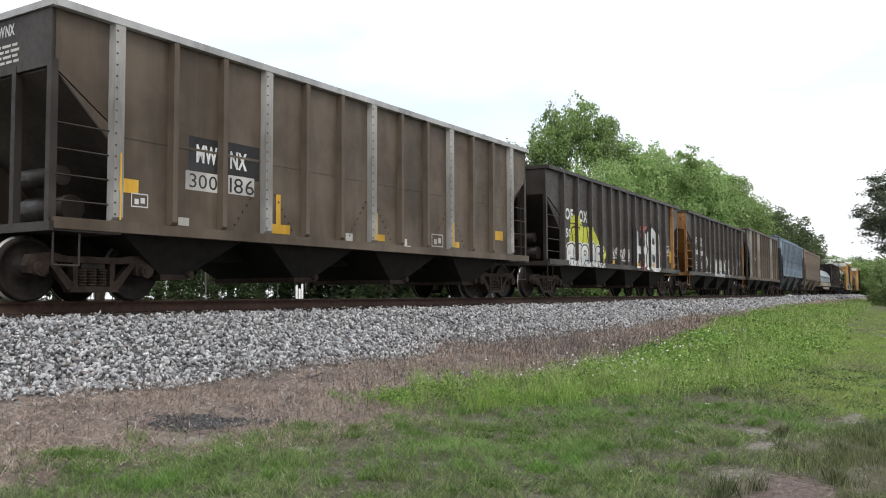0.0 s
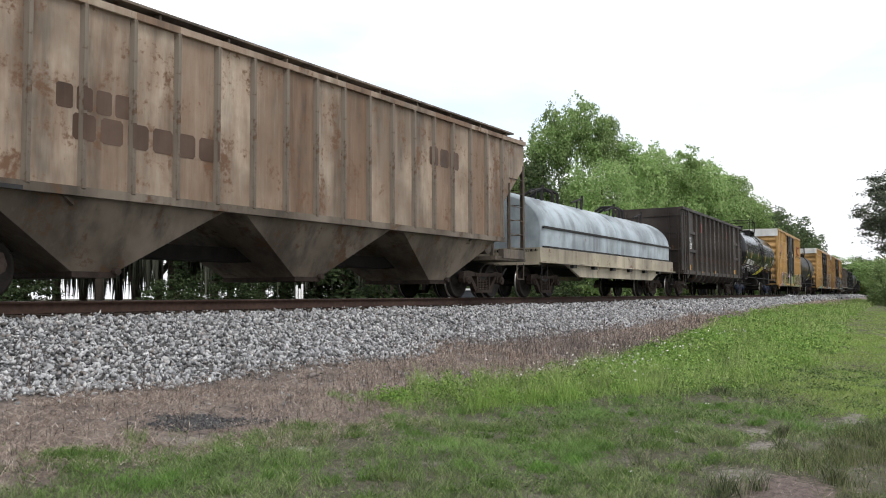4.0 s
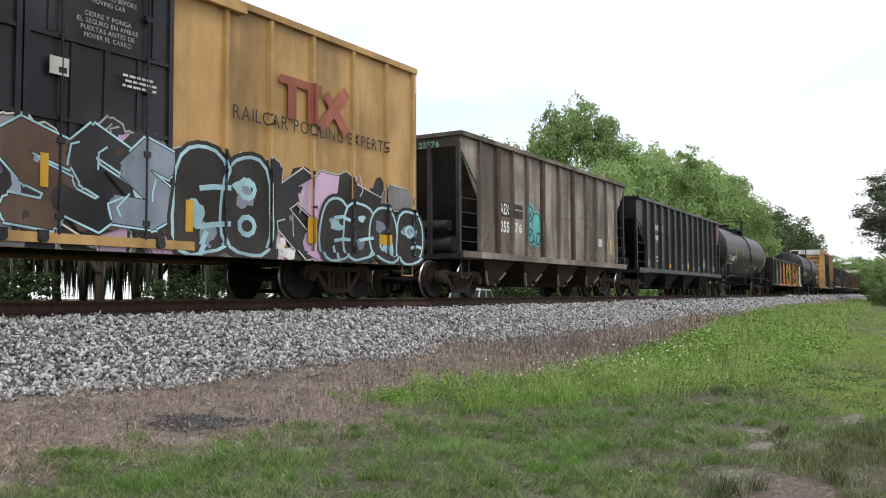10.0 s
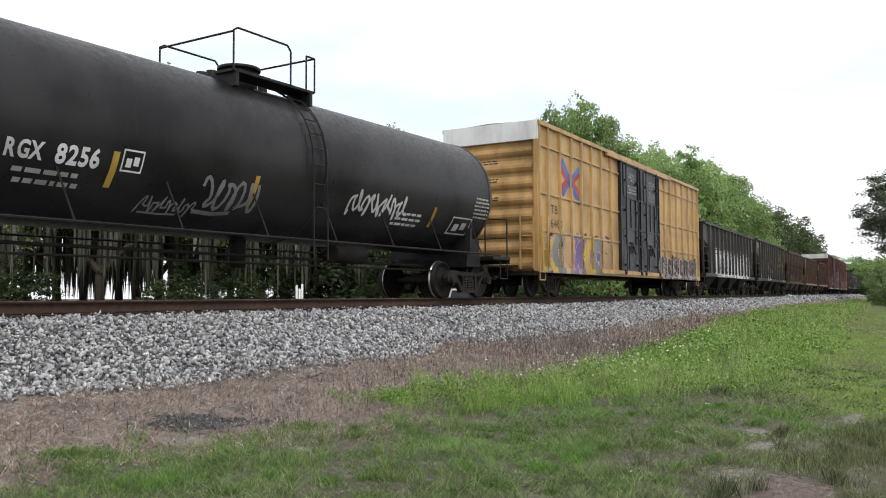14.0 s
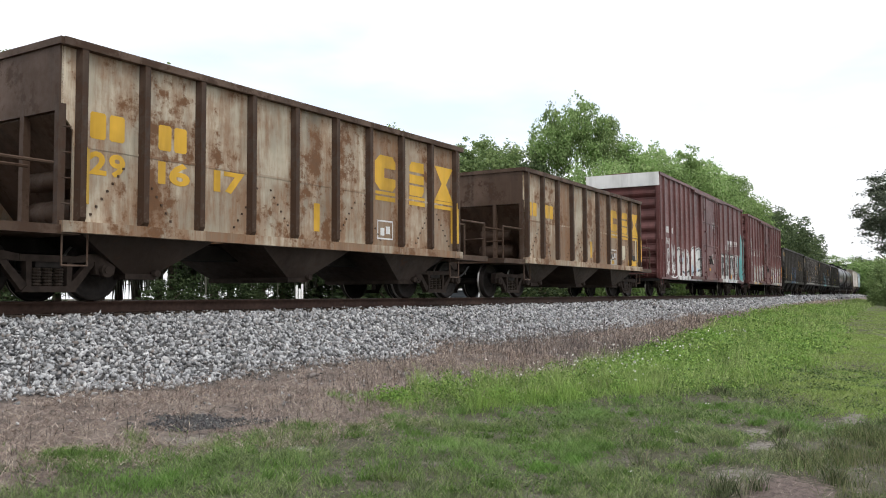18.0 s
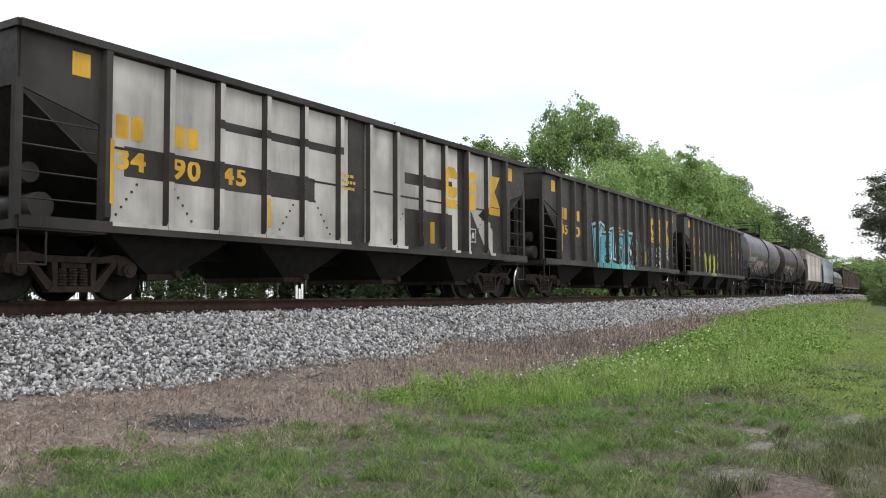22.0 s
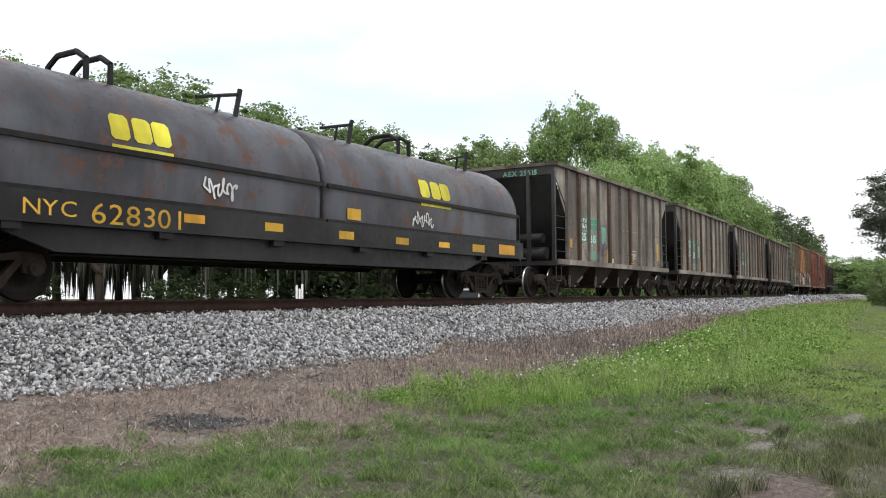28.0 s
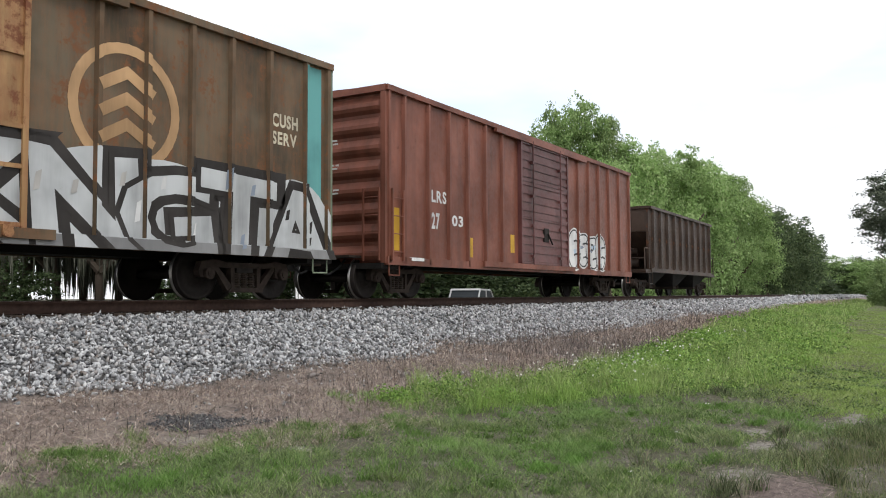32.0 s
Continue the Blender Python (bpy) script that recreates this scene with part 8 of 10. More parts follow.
on_rail(open_hopper("open_hopper", "short rusty cream hopper with yellow panels", 5.25, 5.05, RIBS_SHORT, 3.64, 1.06, PALE, (), (1.0, 2.4), (-5.1, 4.9), 3, None, 1.25, SM + "; " + DECALS["second_pale_coal"], "      ", bay_paint=P["rusty_bay"]), 62.3, 72.7)
RED = (P["oxide"], P["oxide"], P["oxide"], P["oxide"])
on_rail(boxcar("boxcar", "red-brown boxcar with silver graffiti", 9.35, 0.75, 5.15, RED, (-8.57, -7.62, -6.74, -5.85, -4.99, -4.12, -3.22, 2.67, 3.79, 5.18, 6.5, 7.88), (-1.97, 1.9), P["oxide"], (-7.3, 7.3), (), P["white_band"], DECALS["red_boxcar"]), 75.2, 93.9)
on_rail(boxcar("boxcar", "red-brown boxcar with white graffiti along the sill", 7.9, 0.76, 5.12, RED, (-7.01, -5.9, -4.77, -3.68, -2.62, 2.73, 4.0, 5.15, 6.25, 7.32), (-1.54, 1.51), P["oxide"], (-6.2, 6.2), (2.95,), None, DECALS["second_red_boxcar"], marks="CNA 405513"), 96.0, 111.8)
on_rail(open_hopper("open_hopper", "sooty coal hopper with pale blue graffiti", 7.45, 6.2, RIBS_COAL, 3.8, 1.09, COAL, spec=CM + "; " + DECALS["second_coal"], number="350536", trucks=(-6.27, 6.2)), 113.4, 128.4)
on_rail(open_hopper("open_hopper", "coal hopper patched with whitewashed panels", 7.45, 6.2, RIBS_COAL, 3.74, 1.09, COAL, spec=DECALS["whitewashed_coal"] + "; " + CM, number="349045", trucks=(-6.27, 6.2)), 129.7, 144.7)
on_rail(open_hopper("open_hopper", "sooty coal hopper with turquoise graffiti letters", 7.3, 6.2, RIBS_COAL, 3.76, 1.09, COAL, spec=CM + "; " + DECALS["third_coal"], number="350   ", trucks=(-6.27, 6.2)), 145.9, 160.5)
on_rail(open_hopper("open_hopper", "sooty coal hopper with a lime graffiti tag", 7.4, 6.2, RIBS_COAL, 3.76, 1.09, COAL, spec=CM + "; " + DECALS["fourth_coal"], number="350809", trucks=(-6.27, 6.2)), 161.9, 176.8)
on_rail(tank_car("tank_car", "grey tank car with a white graffiti throw-up", 8.0, 1.57, 2.8, P["tank_grey"], P["trim"], (-6.9, 6.8), "frame_rust", DECALS["grey_tank"], 0.2, 7.88), 178.2, 194.2)
on_rail(tank_car("tank_car", "brown-black tank car with orange strips", 8.4, 1.6, 2.74, P["tank_brown"], P["trim"], (-6.9, 7.0), "frame_rust", DECALS["brown_tank"], 0.2, 8.1, "GBRX 701504"), 195.7, 212.6)
on_rail(covered_hopper("covered_hopper", "white covered hopper with brown streaks", 8.55, 7.2, 17, 4.22, 1.5, (P["white"], P["white"], P["tan_dark"], P["white"]), (-7.4, 7.1), DECALS["white_covered"]), 214.1, 231.2)
on_rail(covered_hopper("covered_hopper", "silver-blue covered hopper with a dark belly", 8.15, 6.85, 13, 4.22, 1.5, (P["silver"], P["silver"], P["navy"], P["silver"]), (-7.05, 6.8), DECALS["silver_covered"]), 232.3, 248.6)
on_rail(coil_car("coil_car", "slate coil car with yellow emblems on its hoods", 8.6, 8.4, 1.5, 1.62, (P["hood"], P["coil_sill"], P["trim"]), (-6.4, 7.1), 0.2, DECALS["coil"]), 250.0, 267.0)
for a, b, num, extra in ((269.5, 281.5, "615", DECALS["first_grey"]), (283.2, 295.1, "625", ""), (296.9, 309.1, "631", ""), (310.9, 322.7, "578", "")):
    on_rail(open_hopper("open_hopper", "grey soot-stained open hopper with green panels", (b - a) / 2, 5.1, RIBS_GREY, 4.1, 1.1, GREY, (1, 4, 6) if num != "631" else (4, 7, 9), (0.35, 2.85), (-5.3, 5.0), 4, P["lip"], spec=GM.replace("631", num) + ("; " + extra if extra else ""), marks="AEX 25" + num, deep=0.08), a, b)
on_rail(boxcar("boxcar", "olive brown boxcar with aqua panels and silver graffiti", 7.75, 0.8, 4.58, (P["olive"], P["olive"], P["sage"], P["olive"]), (-7.08, -6.1, -5.17, -4.25, -3.33, -2.38, 2.65, 3.5, 4.35, 5.2, 6.1, 7.05), (-1.3, 1.55), P["tan_door"], (-6.0, 6.0), (), None, DECALS["olive_boxcar"]), 324.5, 340.0)
on_rail(boxcar("boxcar", "orange-red boxcar with a corrugated sliding door", 7.9, 0.76, 4.6, (P["oxide_bright"], P["oxide_bright"], P["oxide_bright"], P["oxide"]), (-7.21, -6.2, -5.27, -4.37, -3.44, -2.5, 2.83, 3.75, 4.69, 5.65, 6.7), (-1.5, 1.85), P["oxide"], (-6.75, 6.3), (), None, DECALS["rust_boxcar"], 1, "LRS 2703", plank=14), 341.8, 357.6)
on_rail(open_hopper("open_hopper", "short brown hopper at the tail of the train", 5.5, 5.3, RIBS_SHORT, 3.6, 1.06, SHORT, (), (1.0, 2.4), (-5.2, 4.95), 3, None, 0.6), 360.2, 371.2)
# ---- ballast, straw, grass and flowers: heaps that nobody could count ----
rng = np.random.default_rng(7)


def turned(n):
    """n random rotations."""
    q = rng.normal(size=(n, 4))
    q /= np.linalg.norm(q, axis=1)[:, None]
    w, x, y, z = q.T
    return np.stack([np.stack([1 - 2 * (y * y + z * z), 2 * (x * y - z * w), 2 * (x * z + y * w)], -1),
                     np.stack([2 * (x * y + z * w), 1 - 2 * (x * x + z * z), 2 * (y * z - x * w)], -1),
                     np.stack([2 * (x * z - y * w), 2 * (y * z + x * w), 1 - 2 * (x * x + y * y)], -1)], 1)


def on_verge(s, d):
    x, y, a = on_track(s, -d)
    return np.stack([x, y, ground_z(d) + relief(s, d)], -1)


def stones(name, s, d, size, lift=0.25):
    n = len(s)
    base = np.array([(1, 0, 0), (-1, 0, 0), (0, 1, 0), (0, -1, 0), (0, 0, 1), (0, 0, -1)], float)
    tri = np.array([(0, 2, 4), (2, 1, 4), (1, 3, 4), (3, 0, 4), (2, 0, 5), (1, 2, 5), (3, 1, 5), (0, 3, 5)])
    v = base[None] * rng.uniform(0.55, 1.3, (n, 6, 1)) + rng.normal(0, 0.22, (n, 6, 3))
    v *= size[:, None, None] * rng.uniform(0.5, 1.3, (n, 1, 3))
    v = np.einsum("nij,nkj->nki", turned(n), v)
    p = on_verge(s, d)
    p[:, 2] += size * lift + rng.uniform(-0.6, 0.9, n) * size
    v += p[:, None, :]
    f = (tri[None] + (np.arange(n) * 6)[:, None, None]).reshape(-1, 3)
    return mesh_of(name, v.reshape(-1, 3), f)


def blades(name, s, d, high, wide, lean, flat=None):
    """Grass blades of three triangles each."""
    n = len(s)
    p = on_verge(s, d)
    turn = rng.uniform(0, math.tau, n)
    side = np.stack([np.cos(turn), np.sin(turn), np.zeros(n)], -1)
    tilt = rng.uniform(0, math.tau, n)
    over = np.stack([np.cos(tilt), np.sin(tilt), np.zeros(n)], -1) * (lean * high)[:, None]
    up = np.zeros((n, 3))
    up[:, 2] = high
    if flat is not None:
        up[:, 2] *= flat
    w = side * (wide / 2)[:, None]
    v = np.stack([p - w, p + w, p + up * 0.55 + over * 0.35 - w * 0.75, p + up * 0.55 + over * 0.35 + w * 0.75, p + up + over], 1)
    tri = np.array([(0, 1, 3), (0, 3, 2), (2, 3, 4)])
    f = (tri[None] + (np.arange(n) * 5)[:, None, None]).reshape(-1, 3)
    return mesh_of(name, v.reshape(-1, 3), f)


M["ballast"] = pieces("crushed_stone", [(0.05, 0.05, 0.055), (0.24, 0.245, 0.25), (0.39, 0.395, 0.405), (0.53, 0.535, 0.545), (0.11, 0.105, 0.1), (0.33, 0.33, 0.335), (0.66, 0.66, 0.665), (0.2, 0.17, 0.15)], 0.9)
def turf(name, cols, dry, lush, mottle=0.6):
    """Blades whose tone drifts in patches: dull and dry here, lush there, each blade a little different."""
    m = leafy(name, cols, 0.75, 0.25)
    nt = m.node_tree
    b = nt.nodes["Principled BSDF"]
    c = b.inputs["Base Color"].links[0].from_socket
    v = coords(nt)
    c = mix_col(nt, math_node(nt, "MULTIPLY", ramp(nt, tex_noise(nt, v, 0.55, 3.0), 0.48, 0.66), 0.75), c, lush)
    c = mix_col(nt, math_node(nt, "MULTIPLY", ramp(nt, tex_noise(nt, v, 1.5, 4.0, 0.65), 0.52, 0.72), 0.55), c, dry)
    c = mix_col(nt, math_node(nt, "MULTIPLY", ramp(nt, tex_noise(nt, v, 4.5, 3.0, 0.6), 0.48, 0.68), mottle), c, cols[0])
    nt.links.new(c, b.inputs["Base Color"])
    tr = [n for n in nt.nodes if n.type == "BSDF_TRANSLUCENT"][0]
    nt.links.new(c, tr.inputs["Color"])
    return m


M["grass"] = turf("grass_blades", [(0.065, 0.092, 0.042), (0.17, 0.24, 0.09), (0.32, 0.41, 0.15), (0.15, 0.21, 0.085), (0.42, 0.44, 0.26)], (0.24, 0.22, 0.16), (0.2, 0.35, 0.09))
M["grass_mown"] = turf("mown_grass_blades", [(0.165, 0.24, 0.06), (0.25, 0.355, 0.09), (0.36, 0.46, 0.145), (0.33, 0.37, 0.17)], (0.26, 0.29, 0.13), (0.28, 0.42, 0.1), 0.25)
M["grass_tall"] = turf("tall_grass_blades", [(0.12, 0.185, 0.06), (0.24, 0.36, 0.1), (0.42, 0.56, 0.18), (0.5, 0.54, 0.27)], (0.240, 0.261, 0.123), (0.286, 0.444, 0.097))
M["weed_leaf"] = turf("broad_weed_leaves", [(0.09, 0.16, 0.045), (0.2, 0.33, 0.08), (0.38, 0.52, 0.14)], (0.193, 0.211, 0.078), (0.225, 0.393, 0.078))
M["grass_vivid"] = turf("vivid_grass_blades", [(0.07, 0.125, 0.032), (0.13, 0.23, 0.055), (0.24, 0.37, 0.1)], (0.22, 0.24, 0.11), (0.17, 0.33, 0.07))
M["grass_coarse"] = turf("coarse_grass_blades", [(0.06, 0.08, 0.035), (0.13, 0.165, 0.065), (0.22, 0.25, 0.11), (0.26, 0.235, 0.15)], (0.2, 0.17, 0.12), (0.17, 0.23, 0.08))
M["tussock"] = pieces("tussock_blades", [(0.05, 0.065, 0.035), (0.1, 0.13, 0.06), (0.17, 0.2, 0.1), (0.26, 0.22, 0.17)], 0.8)
M["weed_dull"] = turf("dull_clover_leaves", [(0.055, 0.085, 0.036), (0.12, 0.18, 0.065), (0.23, 0.3, 0.11)], (0.15, 0.15, 0.075), (0.13, 0.22, 0.06))
M["thatch"] = pieces("grey_thatch", [(0.1, 0.08, 0.068), (0.26, 0.215, 0.175), (0.46, 0.4, 0.33), (0.2, 0.165, 0.135), (0.62, 0.55, 0.46)], 0.9)
M["straw"] = pieces("dead_straw", [(0.08, 0.055, 0.048), (0.3, 0.23, 0.19), (0.6, 0.5, 0.41), (0.14, 0.09, 0.078), (0.42, 0.34, 0.29), (0.72, 0.63, 0.54)], 0.9)
M["stalk"] = pieces("dead_stalks", [(0.059, 0.049, 0.045), (0.132, 0.106, 0.098), (0.238, 0.211, 0.195)], 0.9)
M["petal"] = plain("white_petals", (0.75, 0.74, 0.7), 0.8, 0, 0.1)
M["asphalt"] = pieces("dark_gravel", [(0.04, 0.04, 0.043), (0.075, 0.075, 0.078), (0.13, 0.13, 0.13), (0.2, 0.2, 0.2)], 0.9)

parts_s, parts_d, parts_r = [], [], []
for s0, s1, dens, r0, r1 in ((2.0, 14.0, 640, 0.018, 0.045), (14.0, 30.0, 400, 0.022, 0.048), (30.0, 75.0, 95, 0.04, 0.07), (75.0, 230.0, 14, 0.09, 0.16)):
    n = int((s1 - s0) * 3.5 * dens)
    parts_s.append(rng.uniform(s0, s1, n))
    parts_d.append(0.95 + 3.5 * rng.random(n) ** 0.92)
    parts_r.append(rng.uniform(r0, r1, n))
st_s, st_d, st_r = np.concatenate(parts_s), np.concatenate(parts_d), np.concatenate(parts_r)
keep = st_d < ballast_foot(st_s) + 0.12 * wander(st_s * 1.3, st_s * 0.4 + 3) + rng.normal(0, 0.12, len(st_d))
tagged(part("ballast", stones("ballast", st_s[keep], st_d[keep], st_r[keep]), M["ballast"]), "grey crushed-stone ballast along the track", "ballast", kind="stuff")

# scattered stones in the dead strip
n = 900
tagged(part("loose_gravel", stones("loose_gravel", rng.uniform(3, 20, n), 3.9 + 2.2 * rng.random(n) ** 2.5, rng.uniform(0.012, 0.03, n)), M["ballast"]), "loose stones strewn in dead straw", "gravel", kind="stuff")

# a spill of dark gravel on the verge
n = 3600
ang, rad = rng.uniform(0, math.tau, n), rng.random(n) ** 0.6 * (1 + 0.4 * rng.normal(size=n) * (rng.random(n) < 0.3))
rad *= 1 + 0.25 * np.sin(3 * ang + 1) + 0.12 * np.sin(7 * ang)
tagged(part("gravel_patch", stones("gravel_patch", 5.5 + rad * (0.42 * np.cos(ang) - 0.2 * np.sin(ang)), 5.88 + rad * (0.26 * np.cos(ang) + 0.26 * np.sin(ang)), rng.uniform(0.006, 0.014, n), 0.5), M["asphalt"]), "patch of dark gravel spilled in the grass", "gravel", kind="stuff")

# straw, lying flat and matted
n = 150000
s = np.concatenate([rng.uniform(2.5, 14, n // 2), rng.uniform(10, 34, n * 3 // 10), rng.uniform(30, 110, n // 5)])
foot = ballast_foot(s) - 0.25
d = foot + rng.random(len(s)) * (grass_edge(s) + 0.9 - foot)
ok = wander(s * 1.1 + 2, d * 1.4) + 0.9 * wander(s * 4.1, d * 5.0 + 1) + 0.8 * wander(s * 11.0, d * 12.0) + rng.normal(0, 0.4, len(s)) > -0.45
s, d = s[ok], d[ok]
far = np.clip(s / 11, 0.8, 4)
tagged(part("dead_straw", blades("dead_straw", s, d, rng.uniform(0.03, 0.13, len(s)) * np.clip(far, 1, 1.4), rng.uniform(0.003, 0.0075, len(s)) * far, rng.uniform(0.4, 2.2, len(s)), 0.5), M["straw"]), "flattened dead brown straw beside the ballast", "straw", kind="stuff")

# thatch: grey and beige dead blades under and between the living grass
n = 50000
s = np.concatenate([rng.uniform(2.2, 10, n * 3 // 4), rng.uniform(10, 20, n - n * 3 // 4)])
d = grass_edge(s) - 0.1 + (12.2 - grass_edge(s)) * rng.random(n)
ok = (s > 1.4 + 0.6 * (d - 6)) & (wander(s * 1.3 + 4, d * 1.6) + rng.normal(0, 0.6, n) + 1.2 * barren(s, d) > -0.35) & (sandy(s, d) < rng.uniform(0.2, 1.1, n)) & ((d < 8.2) | (rng.random(n) < 0.55)) & ((s < 11) | (d < lush_end(s)) | (rng.random(n) < 0.3))
s, d = s[ok], d[ok]
tagged(part("thatch", blades("thatch", s, d, rng.uniform(0.012, 0.045, len(s)), rng.uniform(0.003, 0.007, len(s)) * np.clip(s / 9, 0.8, 3), rng.uniform(0.6, 2.4, len(s)), 0.55), M["thatch"]), "grey matted thatch in the thin lawn", "grass", kind="stuff")

# lawn, mown strip, tall weeds and the coarse corner
def heap_at(s, d):
    """How high the weeds stand, from clump to clump."""
    return 0.6 + 0.35 * wander(s * 2.6 + 1, d * 2.9) + 0.55 * wander(s * 7.0, d * 6.2 + 2)


lists = {"short": [], "mown": [], "tall": [], "coarse": []}
for s0, s1, d0, d1, dens in ((1.5, 9.5, 5.4, 12.8, 3900), (9.5, 14, 5.4, 13.5, 2300), (14, 30, 4.2, 15, 760), (30, 70, 3.3, 18, 150), (70, 150, 3.2, 22, 32)):
    n = int((s1 - s0) * (d1 - d0) * dens)
    s, d = rng.uniform(s0, s1, n), rng.uniform(d0, d1, n)
    outer = s < 1.6 + 0.6 * (d - 6)
    keep = ~outer | (rng.random(n) < 0.1)
    s, d, outer = s[keep], d[keep], outer[keep]
    n = len(s)
    edge = grass_edge(s) + 0.3 * wander(s * 2.1, d * 0.9 + s * 0.2) + 0.3 * wander(s * 6.1, d * 4.0 + s * 2.2) + np.abs(rng.normal(0, 0.2, n)) - 0.15
    tuft = wander(s * 1.9, d * 2.3) + 0.7 * wander(s * 4.1 + 3, d * 3.7) + 0.5 * wander(s * 9.3, d * 8.7 + 1)
    fine = wander(s * 14.0 + 2, d * 13.0) + 0.8 * wander(s * 25.0, d * 23.0 + 4)
    tuft = 0.75 * tuft + 0.75 * fine
    thin = 0.5 * wander(s * 0.75 + 1.2, d * 0.82 + 0.5) - 0.6
    bare = (sandy(s, d) + 0.8 * barren(s, d)) * np.clip(0.75 + 0.6 * wander(s * 9.0, d * 10.0) + 0.4 * wander(s * 21.0, d * 19.0), 0, 1.4)
    end = lush_end(s) + 0.3 * wander(s * 1.2 + 2, d * 0.7) + rng.normal(0, 0.18, n)
    lush = (d < end) & (s + 0.8 * wander(s * 2.4, d * 3.1) + rng.normal(0, 0.3, n) > 8.4)
    lawn = ~lush & (d + rng.normal(0, 0.3, n) > np.interp(s, (10.5, 12, 14, 20), (10.8, 9.9, 9.0, 6.0))) & (s > 10.5)
    tuft = np.where(lawn, 0.3 * tuft + 0.5, tuft)
    thin = np.where(lush | lawn, 0.35, thin)
    ok = (d > edge) & (tuft + thin + rng.normal(0, 0.45, n) > -0.55 + 2.6 * bare)
    s, d, tuft, lush, lawn, outer = s[ok], d[ok], tuft[ok], lush[ok], lawn[ok], outer[ok]
    n = len(s)
    far = np.clip(s / 9, 0.8, 7) * np.where(outer, 2.6, 1.0)
    tallish = lush & (rng.random(n) < 0.85) & ((heap_at(s, d) > 0.3) | (rng.random(n) < 0.25))
    coarse = ~lush & ~lawn & (d + rng.normal(0, 0.15, n) > 11.0) & (s < 10)
    h = rng.uniform(0.018, 0.055, n) * (1 + 0.9 * np.clip(tuft, -0.6, 1.5))
    heap = heap_at(s, d)
    h[tallish] = (rng.uniform(0.06, 0.36, n) * np.clip(heap, 0.15, 1.4) * np.clip((s - 5.2) / 4, 0.35, 1))[tallish]
    h[coarse] *= 1.7
    h[lawn] *= 0.75
    w = rng.uniform(0.0035, 0.0085, n) * far
    for key, m in (("short", ~tallish & ~lawn & ~coarse), ("mown", lawn), ("tall", tallish), ("coarse", coarse)):
        lists[key].append((s[m], d[m], h[m], w[m]))
for key, name, look_of, label in (("short", "grass", "grass", "short patchy green grass with bare spots"), ("mown", "mown_grass", "grass_mown", "bright mown grass beside the line"),
                                  ("tall", "tall_weeds", "grass_tall", "tall green weeds along the dead strip"), ("coarse", "coarse_grass", "grass_coarse", "coarse dull olive grass")):
    s, d, h, w = (np.concatenate(q) for q in zip(*lists[key]))
    tagged(part(name, blades("grass", s, d, h, w, rng.uniform(0.1, 0.9, len(s)) if key in ("tall", "coarse") else rng.uniform(0.3, 1.9, len(s))), M[look_of]), label, "grass", kind="stuff")


def clumps(name, spots, n, high, wide, lean, material, label):
    """Grass that grows in clumps: places, spreads along and across, and how full each is."""
    spots = np.array(spots)
    pick = rng.choice(len(spots), n, p=spots[:, 4] / spots[:, 4].sum())
    s = spots[pick, 0] + np.clip(rng.normal(0, 0.55, n), -1.4, 1.4) * spots[pick, 2] * 0.8
    d = spots[pick, 1] + np.clip(rng.normal(0, 0.5, n), -1.1, 1.1) * spots[pick, 3] + 0.35 * (s - spots[pick, 0])
    k = np.exp(-((s - spots[pick, 0]) / spots[pick, 2]) ** 2)
    tagged(part(name, blades(name, s, d, rng.uniform(*high, n) * (0.45 + 0.55 * k), rng.uniform(*wide, n) * np.clip(s / 9, 0.8, 2.4), rng.uniform(*lean, n)), material), label, "grass", kind="stuff")


# vivid clumps in the near lawn
scatter = [(s, d, w, w * 0.8, 14 * w) for s, d, w in zip(rng.uniform(3.4, 10.5, 110), rng.uniform(6.7, 10.7, 110), rng.uniform(0.05, 0.17, 110)) if s > 1.6 + 0.6 * (d - 6) and sandy(s, d) + barren(s, d) < 0.3]
clumps("grass_tufts", scatter + [(3.72, 6.42, 0.2, 0.16, 7), (3.95, 6.55, 0.2, 0.2, 5), (4.3, 6.85, 0.3, 0.28, 4), (3.6, 7.3, 0.3, 0.3, 4), (3.95, 7.55, 0.3, 0.26, 4), (4.75, 7.05, 0.13, 0.15, 3), (5.0, 8.45, 0.35, 0.14, 3),
                       (5.05, 9.3, 0.4, 0.22, 3), (5.3, 8.9, 0.2, 0.2, 1.5), (6.0, 6.75, 0.25, 0.16, 3), (5.75, 9.75, 0.35, 0.25, 4), (9.4, 9.5, 0.5, 0.3, 3), (8.6, 9.4, 0.4, 0.3, 2), (6.9, 9.3, 0.5, 0.3, 2), (4.5, 7.9, 0.25, 0.2, 2), (7.5, 8.2, 0.4, 0.2, 2)],
       21000, (0.03, 0.1), (0.004, 0.008), (0.3, 1.5), M["grass_vivid"], "lush bright green grass tufts")
